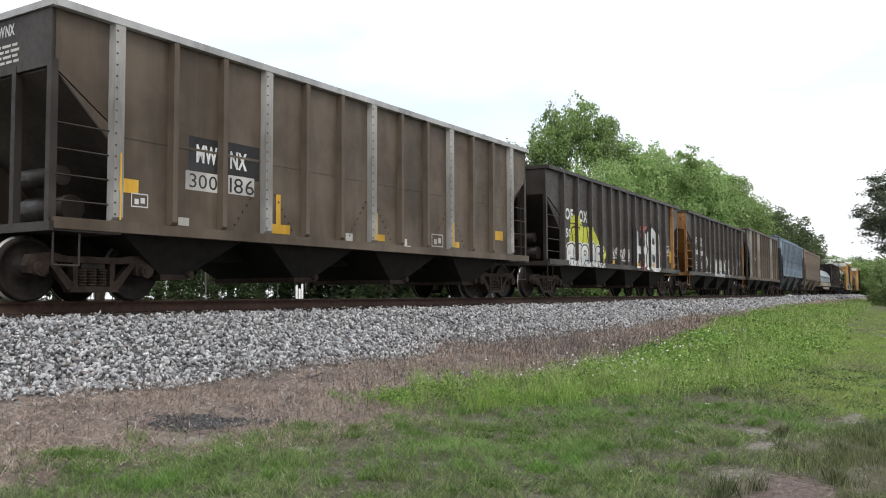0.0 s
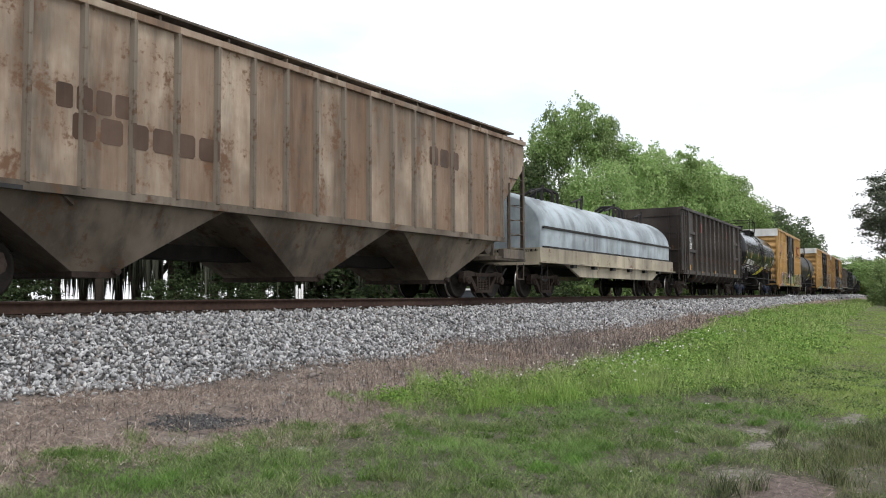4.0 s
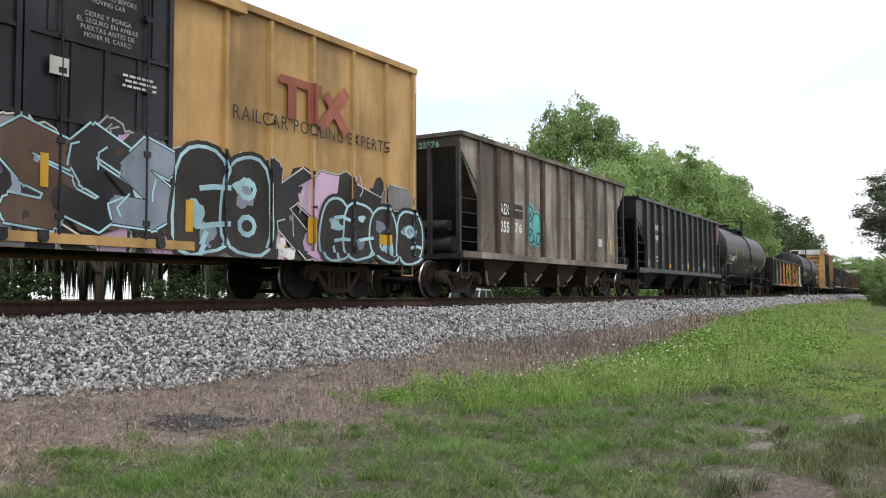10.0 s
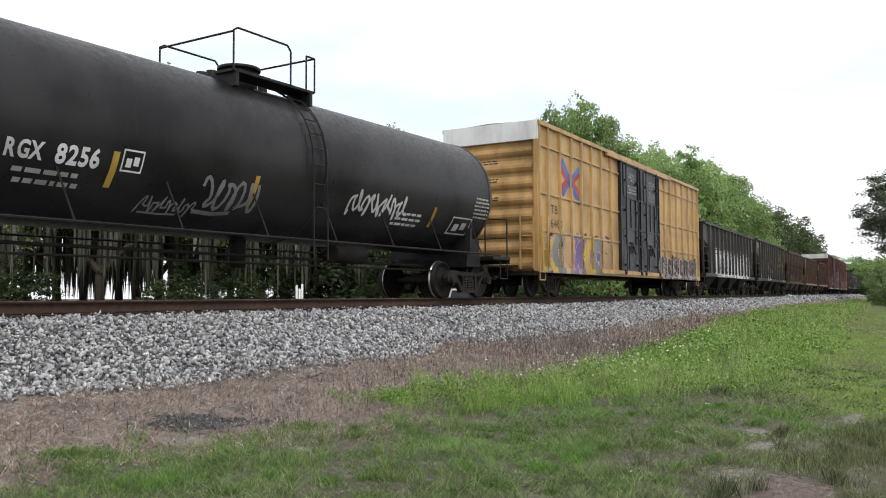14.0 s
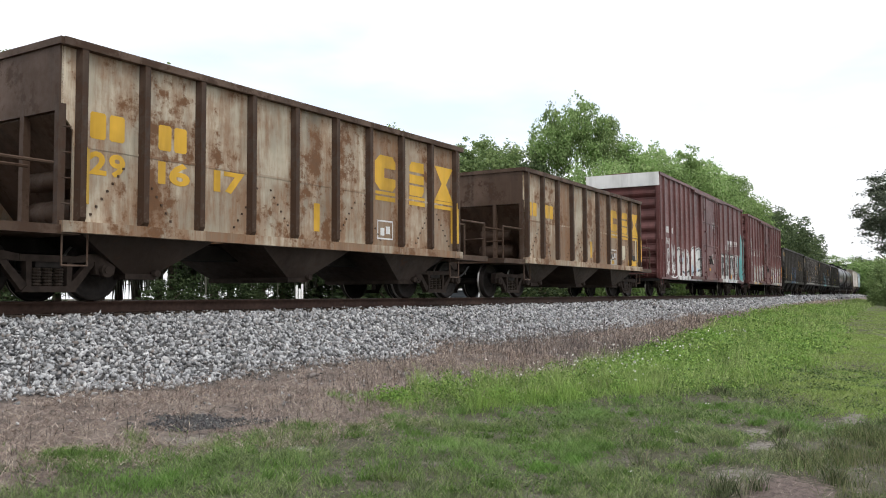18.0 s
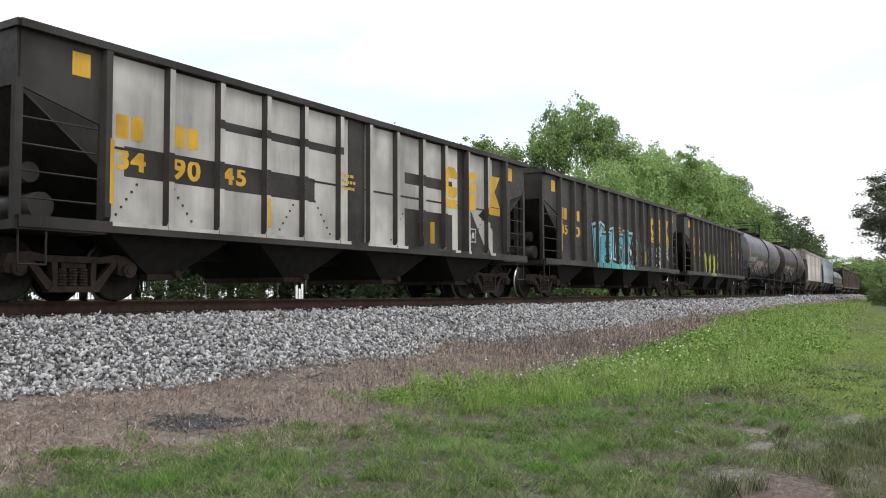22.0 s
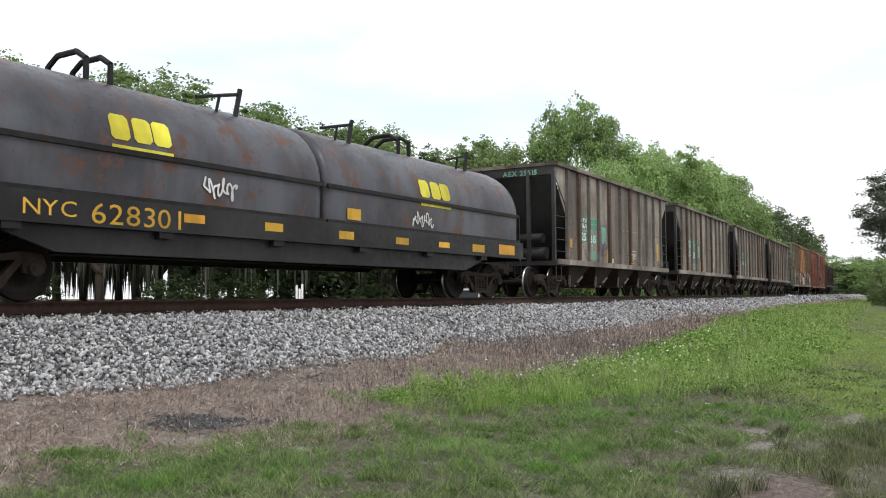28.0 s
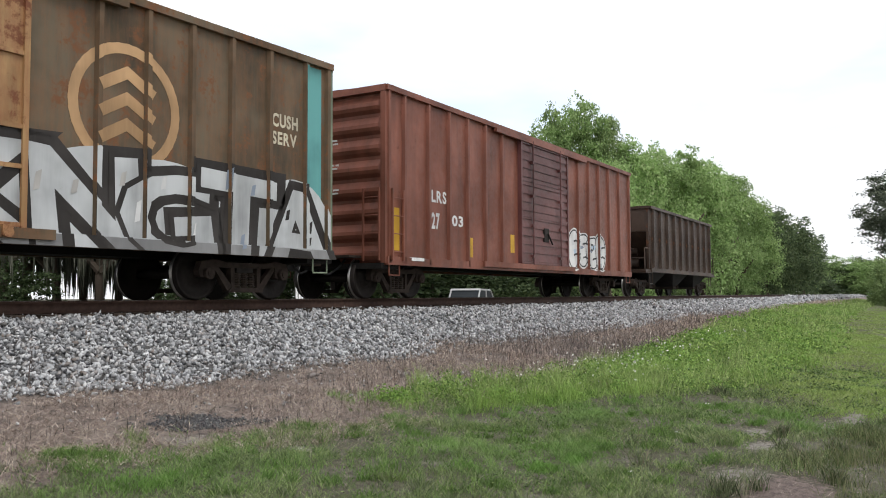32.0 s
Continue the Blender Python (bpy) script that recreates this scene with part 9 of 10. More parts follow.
# dark rushy tussocks
clumps("tussocks", [(8.72, 10.52, 0.07, 0.07, 3), (5.95, 10.7, 0.13, 0.13, 5), (6.12, 10.86, 0.06, 0.06, 2), (7.85, 10.72, 0.07, 0.07, 1.6), (7.5, 10.95, 0.09, 0.07, 1.6), (8.2, 11.1, 0.09, 0.08, 2), (9.6, 11.2, 0.14, 0.1, 2.5), (6.7, 11.3, 0.14, 0.1, 3),
                    (11.3, 9.25, 0.12, 0.1, 3), (12.6, 9.0, 0.12, 0.1, 2), (7.2, 9.6, 0.14, 0.1, 1.6), (6.5, 9.9, 0.1, 0.1, 1.2), (10.3, 11.3, 0.12, 0.1, 1.5)],
       1500, (0.07, 0.2), (0.005, 0.008), (0.2, 1.1), M["tussock"], "dark rushy tussocks in worn grass")

# low leafy plants and clover matted into the lawn
n = 70000
s = 2.0 + 15 * rng.random(n) ** 1.2
d = grass_edge(s) + 0.2 + 5.2 * rng.random(n)
keep = (wander(s * 2.3 + 1, d * 2.6) + 0.8 * wander(s * 5.2, d * 4.6 + 2) + rng.normal(0, 0.35, n) + 1.6 * spot(s, d, 8.4, 8.3, 0.6, 0.35) > 0.25 + 2 * sandy(s, d) + 2 * barren(s, d)) & (s > 1.6 + 0.6 * (d - 6))
s, d = s[keep], d[keep]
n = len(s)
p = on_verge(s, d)
p[:, 2] += 0.012 + 0.05 * rng.random(n)
nv = rng.normal(size=(n, 3)) * 0.7 + np.array([0, 0, 1.0])
nv /= np.linalg.norm(nv, axis=1)[:, None]
u = np.cross(nv, rng.normal(size=(n, 3)))
u /= np.linalg.norm(u, axis=1)[:, None]
w = np.cross(nv, u)
a = (rng.uniform(0.007, 0.016, n) * np.clip(s / 9, 0.8, 2.2))[:, None]
v = np.stack([p - u * a, p - w * a * 0.7, p + u * a, p + w * a * 0.7], 1).reshape(-1, 3)
tagged(part("clover", mesh_of("clover", v, np.arange(n * 4).reshape(-1, 4)), M["weed_dull"]), "low clover and leafy plants in the lawn", "weeds", kind="stuff")

# broad-leaved weeds in the tall strip
n, many = 66000, 430
cs = np.concatenate([rng.uniform(7.6, 24, many * 2 // 3), rng.uniform(20, 70, many - many * 2 // 3)])
cd = grass_edge(cs) + 0.1 + (lush_end(cs) - grass_edge(cs)) * rng.random(many) ** 1.5
ch = 0.08 + 0.38 * rng.random(many) ** 1.6 * np.clip((cs - 4.5) / 5, 0.35, 1.0)
pick = rng.integers(0, many, n)
off = np.clip(rng.normal(0, 1, (2, n)), -2, 2)
size = (0.06 + 0.3 * ch)[pick] * np.clip(cs[pick] / 14, 0.8, 2.5)
s, d = cs[pick] + off[0] * size, cd[pick] + off[1] * size
p = on_verge(s, d)
p[:, 2] += ch[pick] * (0.3 + 0.7 * np.exp(-0.4 * (off ** 2).sum(0))) * rng.random(n) ** 0.6
nv = rng.normal(size=(n, 3)) + np.array([0, 0, 0.8])
nv /= np.linalg.norm(nv, axis=1)[:, None]
u = np.cross(nv, rng.normal(size=(n, 3)))
u /= np.linalg.norm(u, axis=1)[:, None]
w = np.cross(nv, u)
a = (rng.uniform(0.012, 0.03, n) * np.clip(s / 12, 0.8, 2.5))[:, None]
v = np.stack([p - u * a, p - w * a * 0.5, p + u * a, p + w * a * 0.5], 1).reshape(-1, 3)
tagged(part("broad_weeds", mesh_of("broad_weeds", v, np.arange(n * 4).reshape(-1, 4)), M["weed_leaf"]), "leafy green weeds along the dead strip", "weeds", kind="stuff")

# dead stalks standing over the ballast's foot
n = 8800
s = np.concatenate([rng.normal(15.5, 3.0, n // 2), rng.uniform(5, 40, n * 3 // 8), rng.uniform(3.4, 10.5, n - n // 2 - n * 3 // 8)])
d = ballast_foot(s) - 0.35 + (grass_edge(s) + 0.5 - ballast_foot(s)) * rng.random(n) ** 0.8
tagged(part("dead_stalks", blades("dead_stalks", s, d, 0.06 + 0.3 * rng.random(n) ** 2.0 * np.clip(s / 13, 0.4, 1), rng.uniform(0.003, 0.007, n) * np.clip(s / 12, 0.9, 2.2), rng.uniform(0.05, 0.8, n)), M["stalk"]), "dry brown weed stalks beside the ballast", "weeds", kind="stuff")


def dead_weed(s, d, high, seed):
    """One dry weed with a crooked stem and side twigs."""
    rnd = random.Random(seed)
    x, y, a = on_track(s, -d)
    base = Vector((float(x), float(y), float(ground_z(d) + relief(np.array(s), np.array(d))) - 0.02))
    e = tagged(new("dead_weed"), "dry leafless weed standing in straw", "weed", "dry weeds on the verge")
    e.location = base
    bm = bmesh.new()
    pts = [Vector((0, 0, 0))]
    for k in range(5):
        pts.append(pts[-1] + Vector((rnd.uniform(-0.03, 0.03), rnd.uniform(-0.03, 0.03), high / 5)))
    for k, (p, q) in enumerate(zip(pts, pts[1:])):
        rod(bm, p, q, 0.008 - 0.001 * k, 5, 0.007 - 0.001 * k)
    part("stem", bm, M["stalk"], e)
    for k in range(2, 6):
        for _ in range(2):
            bm = bmesh.new()
            d1 = Vector((rnd.uniform(-1, 1), rnd.uniform(-1, 1), rnd.uniform(0.3, 1.2))).normalized() * high * rnd.uniform(0.12, 0.3)
            rod(bm, pts[k], pts[k] + d1, 0.004, 4, 0.002)
            rod(bm, pts[k] + d1 * 0.6, pts[k] + d1 * 0.6 + Vector((d1.y, -d1.x, d1.z)) * 0.5, 0.003, 4, 0.001)
            part("twig", bm, M["stalk"], e)


for k, (s, d, h) in enumerate(((5.0, 3.75, 0.42), (6.0, 4.35, 0.34), (15.3, 3.75, 0.72), (14.5, 3.35, 0.62), (13.4, 4.1, 0.4), (12.2, 4.4, 0.35), (17.2, 3.9, 0.5), (20.5, 4.0, 0.55), (24.0, 3.8, 0.6), (9.7, 5.0, 0.3), (29.0, 4.2, 0.6), (33.0, 4.0, 0.6))):
    dead_weed(s, d, h, k)

# white flowers on thin stems
n = 330
s = np.concatenate([rng.normal(11.8, 1.5, n // 2), rng.uniform(8, 24, n - n // 2)])
d = grass_edge(s) + rng.normal(0.45, 0.5, n)
p = on_verge(s, d)
p[:, 2] += rng.uniform(0.14, 0.34, n)
hexa = np.array([(math.cos(k * math.tau / 6), math.sin(k * math.tau / 6), 0.25 * (k % 2)) for k in range(6)] + [(0, 0, 0.35)])
v = np.einsum("nij,kj->nki", turned(n), hexa) * (rng.uniform(0.009, 0.018, n) * np.clip(s / 12, 0.8, 1.4))[:, None, None] + p[:, None]
tri = np.array([(k, (k + 1) % 6, 6) for k in range(6)])
tagged(part("white_flowers", mesh_of("white_flowers", v.reshape(-1, 3), (tri[None] + (np.arange(n) * 7)[:, None, None]).reshape(-1, 3)), M["petal"]), "small white wildflowers among tall weeds", "flowers", kind="stuff")


# ---- litter ----
def litter(s, d, size, seed, label, material):
    rnd = random.Random(seed)
    x, y, a = on_track(s, -d)
    bm = bmesh.new()
    n = 7
    ring = [bm.verts.new((size * rnd.uniform(0.6, 1.2) * math.cos(k * math.tau / n), size * rnd.uniform(0.5, 1.0) * math.sin(k * math.tau / n), rnd.uniform(0.0, 0.5) * size)) for k in range(n)]
    c = bm.verts.new((0, 0, size * 0.5))
    for k in range(n):
        bm.faces.new((ring[k], ring[(k + 1) % n], c))
    bmesh.ops.solidify(bm, geom=bm.faces[:], thickness=0.004)
    ob = tagged(part("litter", bm, material), label, "litter", "litter on the verge")
    ob.location = (float(x), float(y), float(ground_z(d) + relief(np.array(s), np.array(d))) + 0.012)


M["paper"] = plain("white_paper", (0.7, 0.7, 0.68), 0.8, 0, 0.15)
M["bark"] = plain("grey_brown_bark", (0.12, 0.095, 0.075), 0.95, 0, 0.5, 3, 0.6)
for k, (s, d, z) in enumerate(((6.1, 9.94, 0.035), (5.2, 7.4, 0.04), (8.0, 9.7, 0.03), (9.2, 6.0, 0.035), (7.9, 6.0, 0.03), (10.5, 9.3, 0.04))):
    litter(s, d, z, k, "crumpled white scrap of paper in grass", M["paper"])
for k, (s, d) in enumerate(((9.6, 5.35), (8.35, 4.75))):
    x, y, a = on_track(s, -d)
    bm = bmesh.new()
    z = float(ground_z(d) + relief(np.array(s), np.array(d)))
    rod(bm, (-0.12, 0.0, 0.03), (0.02, 0.02, 0.045), 0.03, 7, 0.028)
    rod(bm, (0.02, 0.02, 0.045), (0.13, 0.05, 0.03), 0.028, 7, 0.02)
    if k == 0:
        rod(bm, (0.05, 0.02, 0.04), (0.10, 0.1, 0.0), 0.012, 5, 0.008)
    ob = tagged(part("stick", bm, M["stalk"]), "short dark broken branch lying in straw", "stick", "litter on the verge")
    ob.location = (float(x), float(y), z)

# ---- trees ----
M["leaf_light"] = leafy("light_leaves", [(0.225, 0.335, 0.115), (0.3, 0.45, 0.16), (0.4, 0.55, 0.22), (0.45, 0.55, 0.27)], 0.6, 0.45)
M["leaf_mid"] = leafy("mid_leaves", [(0.145, 0.235, 0.085), (0.25, 0.365, 0.13), (0.37, 0.5, 0.2), (0.29, 0.38, 0.165)], 0.6, 0.45)
M["leaf_dark"] = leafy("dark_leaves", [(0.055, 0.085, 0.042), (0.1, 0.145, 0.065), (0.18, 0.225, 0.1)], 0.6, 0.4)
M["leaf_grove"] = leafy("grove_leaves", [(0.13, 0.195, 0.08), (0.23, 0.32, 0.125), (0.34, 0.43, 0.18)], 0.6, 0.4)
M["leaf_oak"] = leafy("oak_leaves", [(0.055, 0.07, 0.05), (0.1, 0.12, 0.08), (0.17, 0.19, 0.13)], 0.6, 0.3)
# undergrowth leaves: the dimness under the crowns is put into these darker tones
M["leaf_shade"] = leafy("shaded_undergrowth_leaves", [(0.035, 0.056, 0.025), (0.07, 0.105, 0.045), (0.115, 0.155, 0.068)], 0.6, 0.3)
M["moss"] = pieces("grey_hanging_moss", [(0.035, 0.037, 0.026), (0.085, 0.088, 0.066), (0.16, 0.16, 0.13)], 0.95)


def crown_mesh(seed, lobes, leaves, size, leaf, low=-0.7):
    """A crown within unit radius: billowing lobes of small leaves, each lobe broken into sprays, with gaps."""
    r = np.random.default_rng(seed)
    c = r.normal(size=(lobes, 3))
    c /= np.linalg.norm(c, axis=1)[:, None]
    rad = size * r.uniform(0.65, 1.25, lobes)
    c *= ((1.0 - rad) * (0.55 + 0.45 * r.random(lobes) ** 0.35))[:, None]
    c[:, 2] = np.maximum(c[:, 2], low)
    c[:, :2] *= 1.0 + 0.25 * np.clip(c[:, 2:3], -0.4, 0.6)
    # sprays sit on the lobes, leaves on the sprays
    sprays = lobes * 16
    k = np.arange(sprays) % lobes
    o = r.normal(size=(sprays, 3)) + np.array([0, 0, 0.25])
    o /= np.linalg.norm(o, axis=1)[:, None]
    sp = c[k] + o * np.array([1, 1, 0.62]) * (rad[k] * (0.5 + 0.5 * r.random(sprays) ** 0.5))[:, None]
    pick = r.integers(0, sprays, leaves)
    g = r.normal(size=(leaves, 3)) * np.array([1, 1, 0.36]) * (rad[k[pick]] * 0.22)[:, None]
    p = sp[pick] + g
    q = np.linalg.norm(p, axis=1)
    p *= np.where(q > 1.0, (1.0 + 0.25 * (q - 1.0)) / np.maximum(q, 0.01), 1.0)[:, None]
    nrm = o[pick] + 0.75 * r.normal(size=(leaves, 3)) + np.array([0, 0, 0.35])
    nrm /= np.linalg.norm(nrm, axis=1)[:, None]
    u = np.cross(nrm, r.normal(size=(leaves, 3)))
    u /= np.linalg.norm(u, axis=1)[:, None]
    w = np.cross(nrm, u)
    u[:, 2] *= 0.6
    w[:, 2] *= 0.6
    a, b = (leaf * r.uniform(0.6, 1.4, leaves))[:, None], (leaf * r.uniform(0.4, 0.8, leaves))[:, None]
    v = np.stack([p - u * a, p - w * b, p + u * a, p + w * b], 1).reshape(-1, 3)
    me = mesh_of("crown", v, np.arange(leaves * 4).reshape(-1, 4))
    me["top"] = float(np.percentile(p[:, 2], 99.7))
    return me


CROWNS = [crown_mesh(11 + k, lb, lv, sz, lf, lo) for k, (lb, lv, sz, lf, lo) in enumerate(((22, 16000, 0.36, 0.028, -0.75), (30, 16500, 0.31, 0.027, -0.8), (17, 15500, 0.42, 0.029, -0.8), (38, 17000, 0.27, 0.026, -0.7)))]
LIGHT_CROWNS = [crown_mesh(31 + k, lb, 4200, sz, 0.046, lo) for k, (lb, sz, lo) in enumerate(((22, 0.36, -0.75), (30, 0.31, -0.8), (17, 0.42, -0.8)))]
CROWN_SETS = {}
for key in ("leaf_light", "leaf_mid", "leaf_dark", "leaf_shade", "leaf_oak", "leaf_grove"):
    CROWN_SETS[key], CROWN_SETS[key + "_far"] = [], []
    for me in CROWNS + LIGHT_CROWNS:
        q = me.copy()
        q["top"] = me["top"]
        q.materials.append(M[key])
        CROWN_SETS[key if me in CROWNS else key + "_far"].append(q)


def trunk_mesh(seed, limbs=5):
    rnd = random.Random(seed)
    bm = bmesh.new()
    pts, r = [Vector((0, 0, -0.03))], 0.05
    for k in range(5):
        pts.append(pts[-1] + Vector((rnd.uniform(-0.03, 0.03), rnd.uniform(-0.03, 0.03), 0.16)))
    for k, (p, q) in enumerate(zip(pts, pts[1:])):
        rod(bm, p, q, r * (1 - 0.15 * k), 8, r * (1 - 0.15 * (k + 1)))
    return bm, pts


TRUNKS = []
for k in range(3):
    _bm, _pts = trunk_mesh(40 + k)
    TR = bpy.data.meshes.new("trunk")
    _bm.to_mesh(TR)
    _bm.free()
    TR.materials.append(M["bark"])
    limbs = []
    rnd = random.Random(60 + k)
    for j in range(5):
        bm = bmesh.new()
        a = rnd.uniform(0, math.tau)
        p = _pts[2 + j % 3]
        q = p + Vector((math.cos(a) * 0.14, math.sin(a) * 0.14, 0.13))
        w = q + Vector((math.cos(a) * 0.12, math.sin(a) * 0.12, rnd.uniform(0.05, 0.16)))
        rod(bm, p, q, 0.022, 6, 0.015)
        rod(bm, q, w, 0.015, 6, 0.006)
        me = bpy.data.meshes.new("limb")
        bm.to_mesh(me)
        bm.free()
        me.materials.append(M["bark"])
        limbs.append(me)
    TRUNKS.append((TR, limbs))


def moss_mesh(seed, n):
    """Strands that hang from the lower limbs, in a ring of unit radius under height 1."""
    r = np.random.default_rng(seed)
    cl = r.uniform(-1, 1, (max(4, n // 14), 2))
    pick = r.integers(0, len(cl), n)
    xy = cl[pick] + r.normal(0, 0.05, (n, 2))
    top = 0.85 + 0.15 * r.random(n)
    low = top - r.uniform(0.12, 0.8, n) ** 1.3
    w = r.uniform(0.006, 0.016, n)
    a = r.uniform(0, math.pi, n)
    dx, dy = np.cos(a) * w, np.sin(a) * w
    j = r.normal(0, 0.012, (n, 2))
    v = np.stack([np.stack([xy[:, 0] - dx, xy[:, 1] - dy, top], -1), np.stack([xy[:, 0] + dx, xy[:, 1] + dy, top], -1),
                  np.stack([xy[:, 0] + dx * 1.3 + j[:, 0], xy[:, 1] + dy * 1.3 + j[:, 1], top * 0.4 + low * 0.6], -1), np.stack([xy[:, 0] + j[:, 0] * 2, xy[:, 1] + j[:, 1] * 2, low], -1),
                  np.stack([xy[:, 0] - dx * 1.3 + j[:, 0], xy[:, 1] - dy * 1.3 + j[:, 1], top * 0.4 + low * 0.6], -1)], 1).reshape(-1, 3)
    tri = np.array([(0, 1, 2), (0, 2, 4), (4, 2, 3)])
    return mesh_of("hanging_moss", v, (tri[None] + (np.arange(n) * 5)[:, None, None]).reshape(-1, 3))


MOSSES = [moss_mesh(5, 150), moss_mesh(6, 220)]
for me in MOSSES:
    me.materials.append(M["moss"])


def tree(x, y, top, wide, tone, seed, skirt=0.35, moss=0, ground=-1.45, name="tree", label="broad-leaved tree with a full green crown"):
    """A tree whose crown ends at height top; skirt: how far up the crown begins."""
    rnd = random.Random(seed)
    high = top - ground
    e = tagged(new(name), label, "tree", "trees beyond the track")
    e.location, e.rotation_euler = (x, y, ground), (0, 0, rnd.uniform(0, 6.28))
    me, limbs = TRUNKS[seed % 3]
    k = max(high * 0.72, 2)
    t = part("trunk", me, None, e)
    t.scale = (k * 0.6, k * 0.6, k)
    for lm in limbs:
        q = part("limb", lm, None, e)
        q.scale = (k * 0.9, k * 0.9, k)
    crown = rnd.choice(CROWN_SETS[tone if name == "tree" and math.hypot(x, y) < 132 else tone + "_far"])
    c = part("crown", crown, None, e)
    half = high * (1 - skirt) / 2
    c.location, c.scale = (0, 0, high - half), (wide, wide * rnd.uniform(0.85, 1.15), half / crown["top"])
    if moss:
        q = tagged(part("hanging_moss", MOSSES[seed % 2], None, e, "grey strands hanging from the limbs"), kind="stuff")
        q.location, q.scale = (0, 0, moss * 0.12), (wide * 0.9, wide * 0.9, high * skirt + 1.2)
    return e


def bearing(a, r):
    return r * math.cos(a), r * math.sin(a)


# a mossy grove far behind the near bend, with gaps to the sky below its limbs
for k, (a, r, top, wide, tone) in enumerate(((1.16, 50, 12.4, 5, "leaf_grove"), (1.10, 56, 13.9, 5, "leaf_grove"), (1.065, 46, 11.5, 4.2, "leaf_grove"), (1.015, 52, 12.2, 4.4, "leaf_dark"), (0.975, 47, 11.9, 4.6, "leaf_grove"), (0.935, 54, 13.7, 4.2, "leaf_grove"),
                                            (0.895, 50, 12.2, 4.6, "leaf_grove"), (0.855, 46, 9.6, 4.0, "leaf_light"), (0.815, 52, 11.8, 4.2, "leaf_grove"), (0.775, 48, 10.6, 4.0, "leaf_grove"), (0.735, 50, 10.2, 3.6, "leaf_dark"), (0.70, 46, 9.2, 3.4, "leaf_grove"))):
    tree(*bearing(a, r), top, wide, tone, 100 + k, 0.36, 1, label="old tree hung with grey moss")
for k, (a, r, top, wide, tone) in enumerate(((0.675, 55, 10.8, 3.6, "leaf_grove"), (0.64, 60, 11.2, 3.6, "leaf_grove"), (0.60, 62, 10.7, 3.8, "leaf_dark"), (0.565, 64, 11.6, 4.0, "leaf_grove"), (0.53, 66, 12.0, 4.0, "leaf_grove"), (0.507, 70, 11.9, 4.0, "leaf_dark"))):
    tree(*bearing(a, r), top, wide, tone, 130 + k, 0.22)
# the tall tree that stands over the others, and the paler ones before it
for k, (a, r, top, wide) in enumerate(((0.437, 72, 16.9, 3.9), (0.466, 73, 15.9, 3.2), (0.412, 74, 16.4, 3.0), (0.488, 72, 14.0, 2.7), (0.393, 72, 14.6, 2.4))):
    tree(*bearing(a, r), top, wide, ("leaf_mid", "leaf_grove", "leaf_grove")[k % 3], 150 + k, 0.2, label="tall broad tree with a ragged top")
for k, (a, r, top, wide, tone) in enumerate(((0.395, 66, 10.3, 4.0, "leaf_light"), (0.365, 72, 12.6, 4.4, "leaf_light"), (0.34, 78, 13.2, 4.4, "leaf_light"), (0.315, 82, 13.4, 4.6, "leaf_mid"), (0.292, 86, 13.0, 4.4, "leaf_light"),
                                            (0.272, 92, 13.3, 4.6, "leaf_mid"), (0.255, 97, 12.2, 4.4, "leaf_mid"), (0.238, 108, 10.9, 4.4, "leaf_mid"), (0.222, 118, 10.4, 4.6, "leaf_dark"), (0.208, 128, 10.3, 4.8, "leaf_dark"),
                                            (0.196, 138, 10.3, 4.6, "leaf_dark"), (0.185, 150, 10.0, 4.6, "leaf_dark"), (0.180, 162, 10.3, 3.8, "leaf_dark"), (0.175, 176, 10.0, 3.2, "leaf_mid"))):
    tree(*bearing(a, r), top, wide, tone, 160 + k, 0.05)
# the trees of the second row fill the gaps between the first
for k, (a, r, top, wide, tone) in enumerate(((1.085, 60, 13.7, 4.6, "leaf_grove"), (1.045, 58, 13.0, 3.6, "leaf_grove"), (0.99, 60, 13.5, 4.0, "leaf_grove"), (0.955, 58, 12.9, 4.4, "leaf_grove"), (0.915, 62, 14.0, 4.4, "leaf_grove"), (0.875, 58, 11.5, 4.4, "leaf_grove"),
                                            (0.835, 58, 11.3, 4.6, "leaf_grove"), (0.795, 60, 12.9, 4.6, "leaf_grove"), (0.755, 58, 11.4, 4.4, "leaf_grove"), (0.715, 60, 11.7, 4.2, "leaf_grove"), (0.685, 58, 11.0, 3.8, "leaf_grove"), (0.655, 66, 11.8, 3.6, "leaf_grove"),
                                            (0.62, 68, 10.9, 4.2, "leaf_grove"), (0.583, 70, 11.9, 4.4, "leaf_grove"), (0.547, 72, 12.5, 4.4, "leaf_grove"), (0.515, 76, 12.7, 4.2, "leaf_grove"), (0.352, 84, 14.1, 4.6, "leaf_mid"), (0.328, 88, 14.6, 4.6, "leaf_light"), (0.303, 92, 14.4, 4.6, "leaf_mid"),
                                            (0.282, 96, 13.7, 4.6, "leaf_light"), (0.262, 104, 13.9, 4.4, "leaf_mid"), (0.228, 124, 12.0, 4.6, "leaf_dark"), (0.202, 136, 11.4, 4.6, "leaf_dark"))):
    tree(*bearing(a, r), top, wide, tone, 400 + k, 0.25, 1 if a > 0.7 else 0)
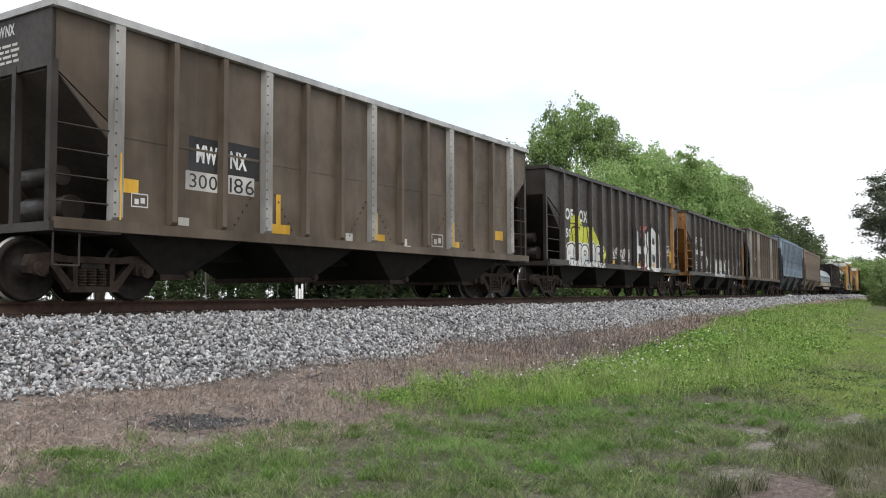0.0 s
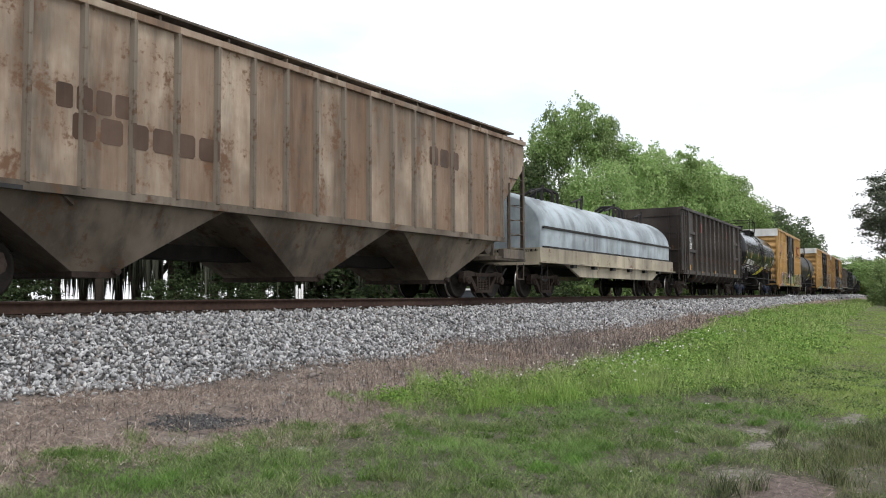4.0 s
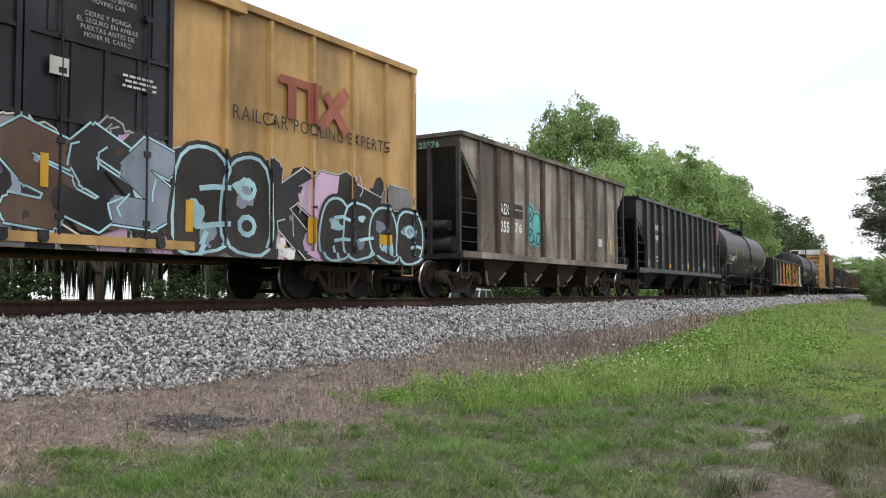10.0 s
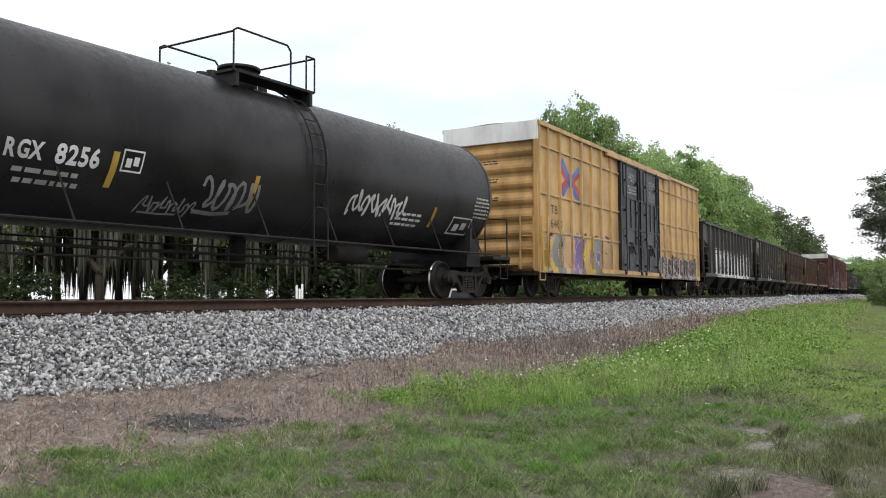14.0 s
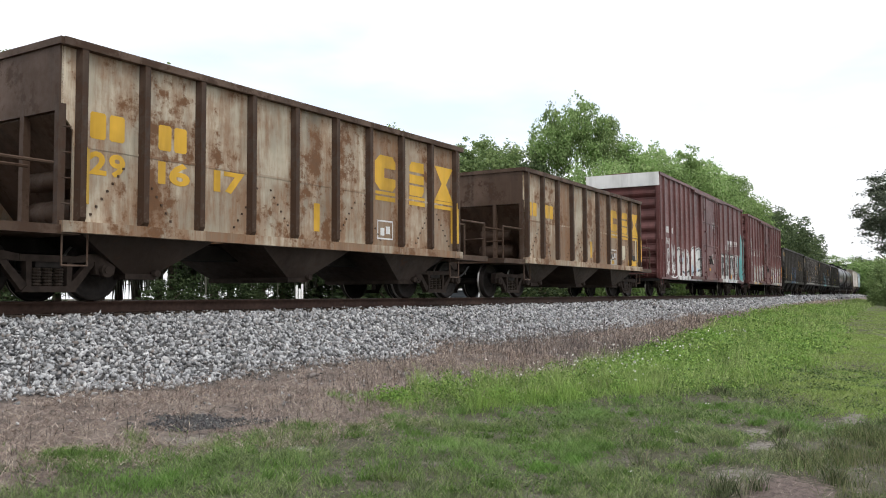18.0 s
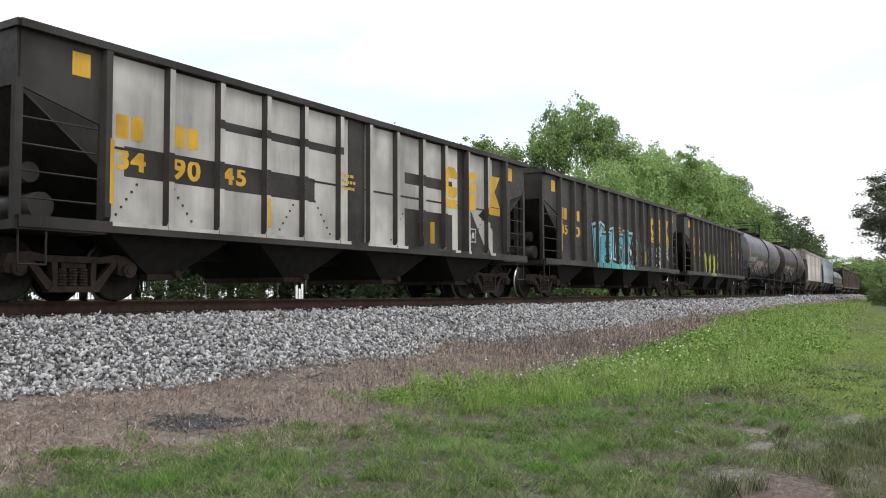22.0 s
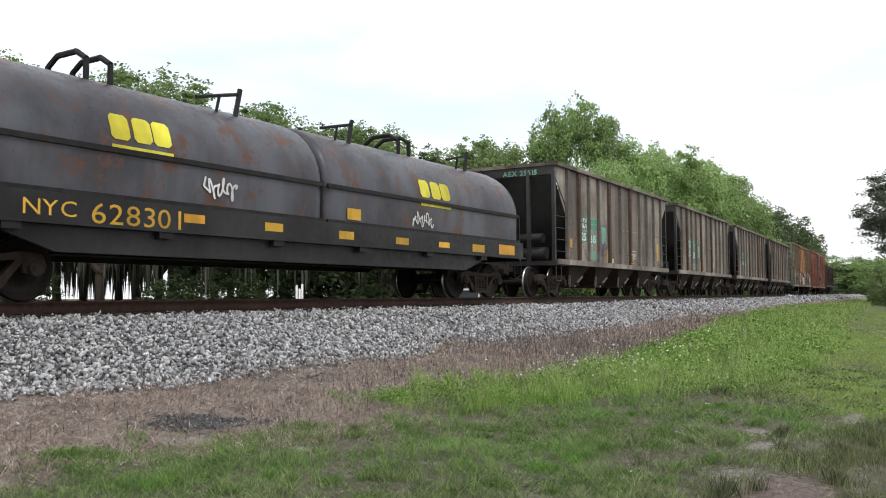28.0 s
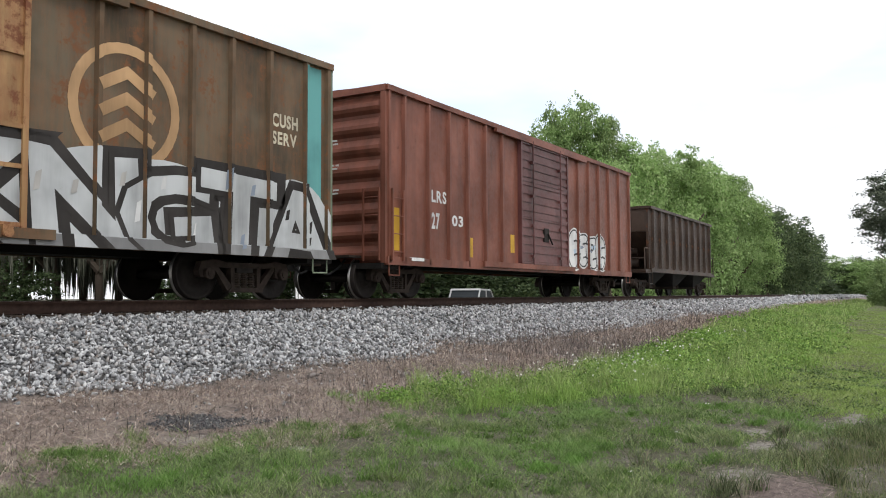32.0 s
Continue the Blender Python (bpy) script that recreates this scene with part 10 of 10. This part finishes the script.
# undergrowth that closes the view below the crowns
for k in range(34):
    a = 0.70 - k * 0.0162
    lat = 31 + 4 * math.sin(k * 1.7) + max(0.0, 0.3 - a) * 45
    r = min(lat / math.sin(a), 185)
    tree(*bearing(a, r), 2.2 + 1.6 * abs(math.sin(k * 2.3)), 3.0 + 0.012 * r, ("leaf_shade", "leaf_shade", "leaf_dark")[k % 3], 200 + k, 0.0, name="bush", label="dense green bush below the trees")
for k, (a, r, top) in enumerate(((1.12, 44, 2.6), (1.075, 45, 2.0), (1.04, 46, 1.4), (0.90, 44, 0.9), (0.865, 46, 2.0), (0.835, 45, 1.2), (0.80, 47, 2.3), (0.775, 47, 2.2), (0.735, 48, 2.6))):
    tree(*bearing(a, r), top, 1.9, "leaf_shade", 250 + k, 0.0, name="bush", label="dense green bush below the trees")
# the far end of the line
for k in range(16):
    a = 0.178 - k * 0.0105
    r = 215 + 14 * math.sin(k * 1.9)
    tree(*bearing(a, r), 7.7 + 0.8 * math.sin(k * 2.7), 6.5, ("leaf_mid", "leaf_light", "leaf_dark")[k % 3], 300 + k, 0.0, label="distant tree at the end of the line")
# the dark oak and the bright bush on the camera's side
tree(*bearing(0.089, 118), 15.6, 7.2, "leaf_oak", 350, 0.38, label="dark spreading oak beside the line")
tree(*bearing(0.072, 128), 13.0, 7.0, "leaf_oak", 351, 0.3, label="dark spreading oak beside the line")
for k, (a, r, top, wide) in enumerate(((0.106, 104, 3.2, 2.3), (0.097, 100, 3.9, 2.5), (0.085, 96, 4.3, 3.0), (0.111, 108, 1.5, 1.6), (0.074, 104, 4.0, 3.2))):
    tree(*bearing(a, r), top, wide, "leaf_grove", 360 + k, 0.0, name="bush", label="bright green bush beside the line")


# ---- beyond the track: a parked car and marker posts ----
M["car_white"] = plain("white_car_paint", (0.5, 0.5, 0.5), 0.5, 0, 0.05, 3, 0)
M["car_glass"] = plain("dark_car_glass", (0.03, 0.035, 0.04), 0.55, 0, 0.2, 2, 0)
M["post_white"] = plain("white_post", (0.78, 0.78, 0.76), 0.6, 0, 0.1)
M["brick_red"] = plain("red_painted_wall", (0.3, 0.10, 0.07), 0.8, 0, 0.2)
e = tagged(new("parked_car"), "white parked car seen past the rails", "car")
e.location, e.rotation_euler = (*bearing(0.5505, 44), -1.42), (0, 0, 0.2)
bm = bmesh.new()
prism(bm, [(-2.2, 0.35), (2.2, 0.35), (2.25, 0.75), (2.1, 1.0), (0.9, 1.08), (-1.9, 1.1), (-2.2, 0.95)], -0.88, 0.88)
bmesh.ops.recalc_face_normals(bm, faces=bm.faces)
bmesh.ops.bevel(bm, geom=bm.edges[:], offset=0.06, segments=2, affect="EDGES")
part("body", bm, M["car_white"], e)
bm = bmesh.new()
prism(bm, [(-1.75, 1.08), (1.0, 1.08), (0.25, 1.72), (-1.3, 1.76)], -0.76, 0.76)
bmesh.ops.recalc_face_normals(bm, faces=bm.faces)
part("windows", bm, M["car_glass"], e, "dark car glass")
bm = bmesh.new()
prism(bm, [(-1.38, 1.74), (0.3, 1.71), (0.22, 1.80), (-1.3, 1.83)], -0.78, 0.78)
bmesh.ops.recalc_face_normals(bm, faces=bm.faces)
part("roof", bm, M["car_white"], e)
for sy in (-0.79, 0.79):
    for p, q in (((1.02, 1.06), (0.27, 1.74)), ((-1.78, 1.06), (-1.32, 1.78)), ((-0.4, 1.06), (-0.45, 1.76))):
        bm = bmesh.new()
        rod(bm, (p[0], sy, p[1]), (q[0], sy * 0.98, q[1]), 0.045, 6)
        part("pillar", bm, M["car_white"], e)
for x in (-1.4, 1.4):
    for yy in (-0.82, 0.82):
        bm = bmesh.new()
        rod(bm, (x, yy - 0.1, 0.33), (x, yy + 0.1, 0.33), 0.33, 16)
        w = part("wheel", bm, M["rubber"], e)
        bm = bmesh.new()
        rod(bm, (x, yy - 0.11, 0.33), (x, yy + 0.11, 0.33), 0.2, 12)
        part("rim", bm, M["post_white"], w)
for k, (a, r, h) in enumerate(((0.7588, 38, 1.95), (0.7525, 38, 2.0), (0.7555, 39, 1.8))):
    bm = bmesh.new()
    rod(bm, (0, 0, 0), (0, 0, h), 0.05, 8)
    rod(bm, (0, 0, h), (0, 0, h + 0.03), 0.05, 8, 0.02)
    ob = tagged(part("marker_post", bm, M["post_white"]), "slim white marker post behind the rails", "post", "white marker posts")
    ob.location = (*bearing(a, r), -1.42)
# ---- motion: the whole train rolls past; wheels turn while they pass the camera ----
def motions():
    where = {}
    for thing, place in TRAIN:
        where[thing] = place
        rows = []
        for k in range(0, 65):
            t = k * 0.5
            x, y, a = on_track(place - travelled(t))
            rows.append((t, pose(float(x), float(y), 0, 0, 0, math.degrees(float(a)))))
        walk(thing, rows)
    for wheel, car, dx in WHEELS:
        home = wheel.location.copy()
        near = [k for k in range(0, 961) if -16.0 < where[car] + dx - travelled(k / 30) < 40.0]
        rows, turned = [], 0.0
        if not near:
            near = [0, 960]
        for k in sorted({0, *near, 960}):
            if k in (0, 960) and near and k not in near:
                turn = 0.0 if k == 0 else turned
            else:
                turned = -(travelled(k / 30) - travelled(near[0] / 30)) / 0.457
                turn = turned
            rows.append((k / 30, pose(home.x, home.y, home.z, 0, math.degrees(turn), 0)))
        walk(wheel, rows)


motions()
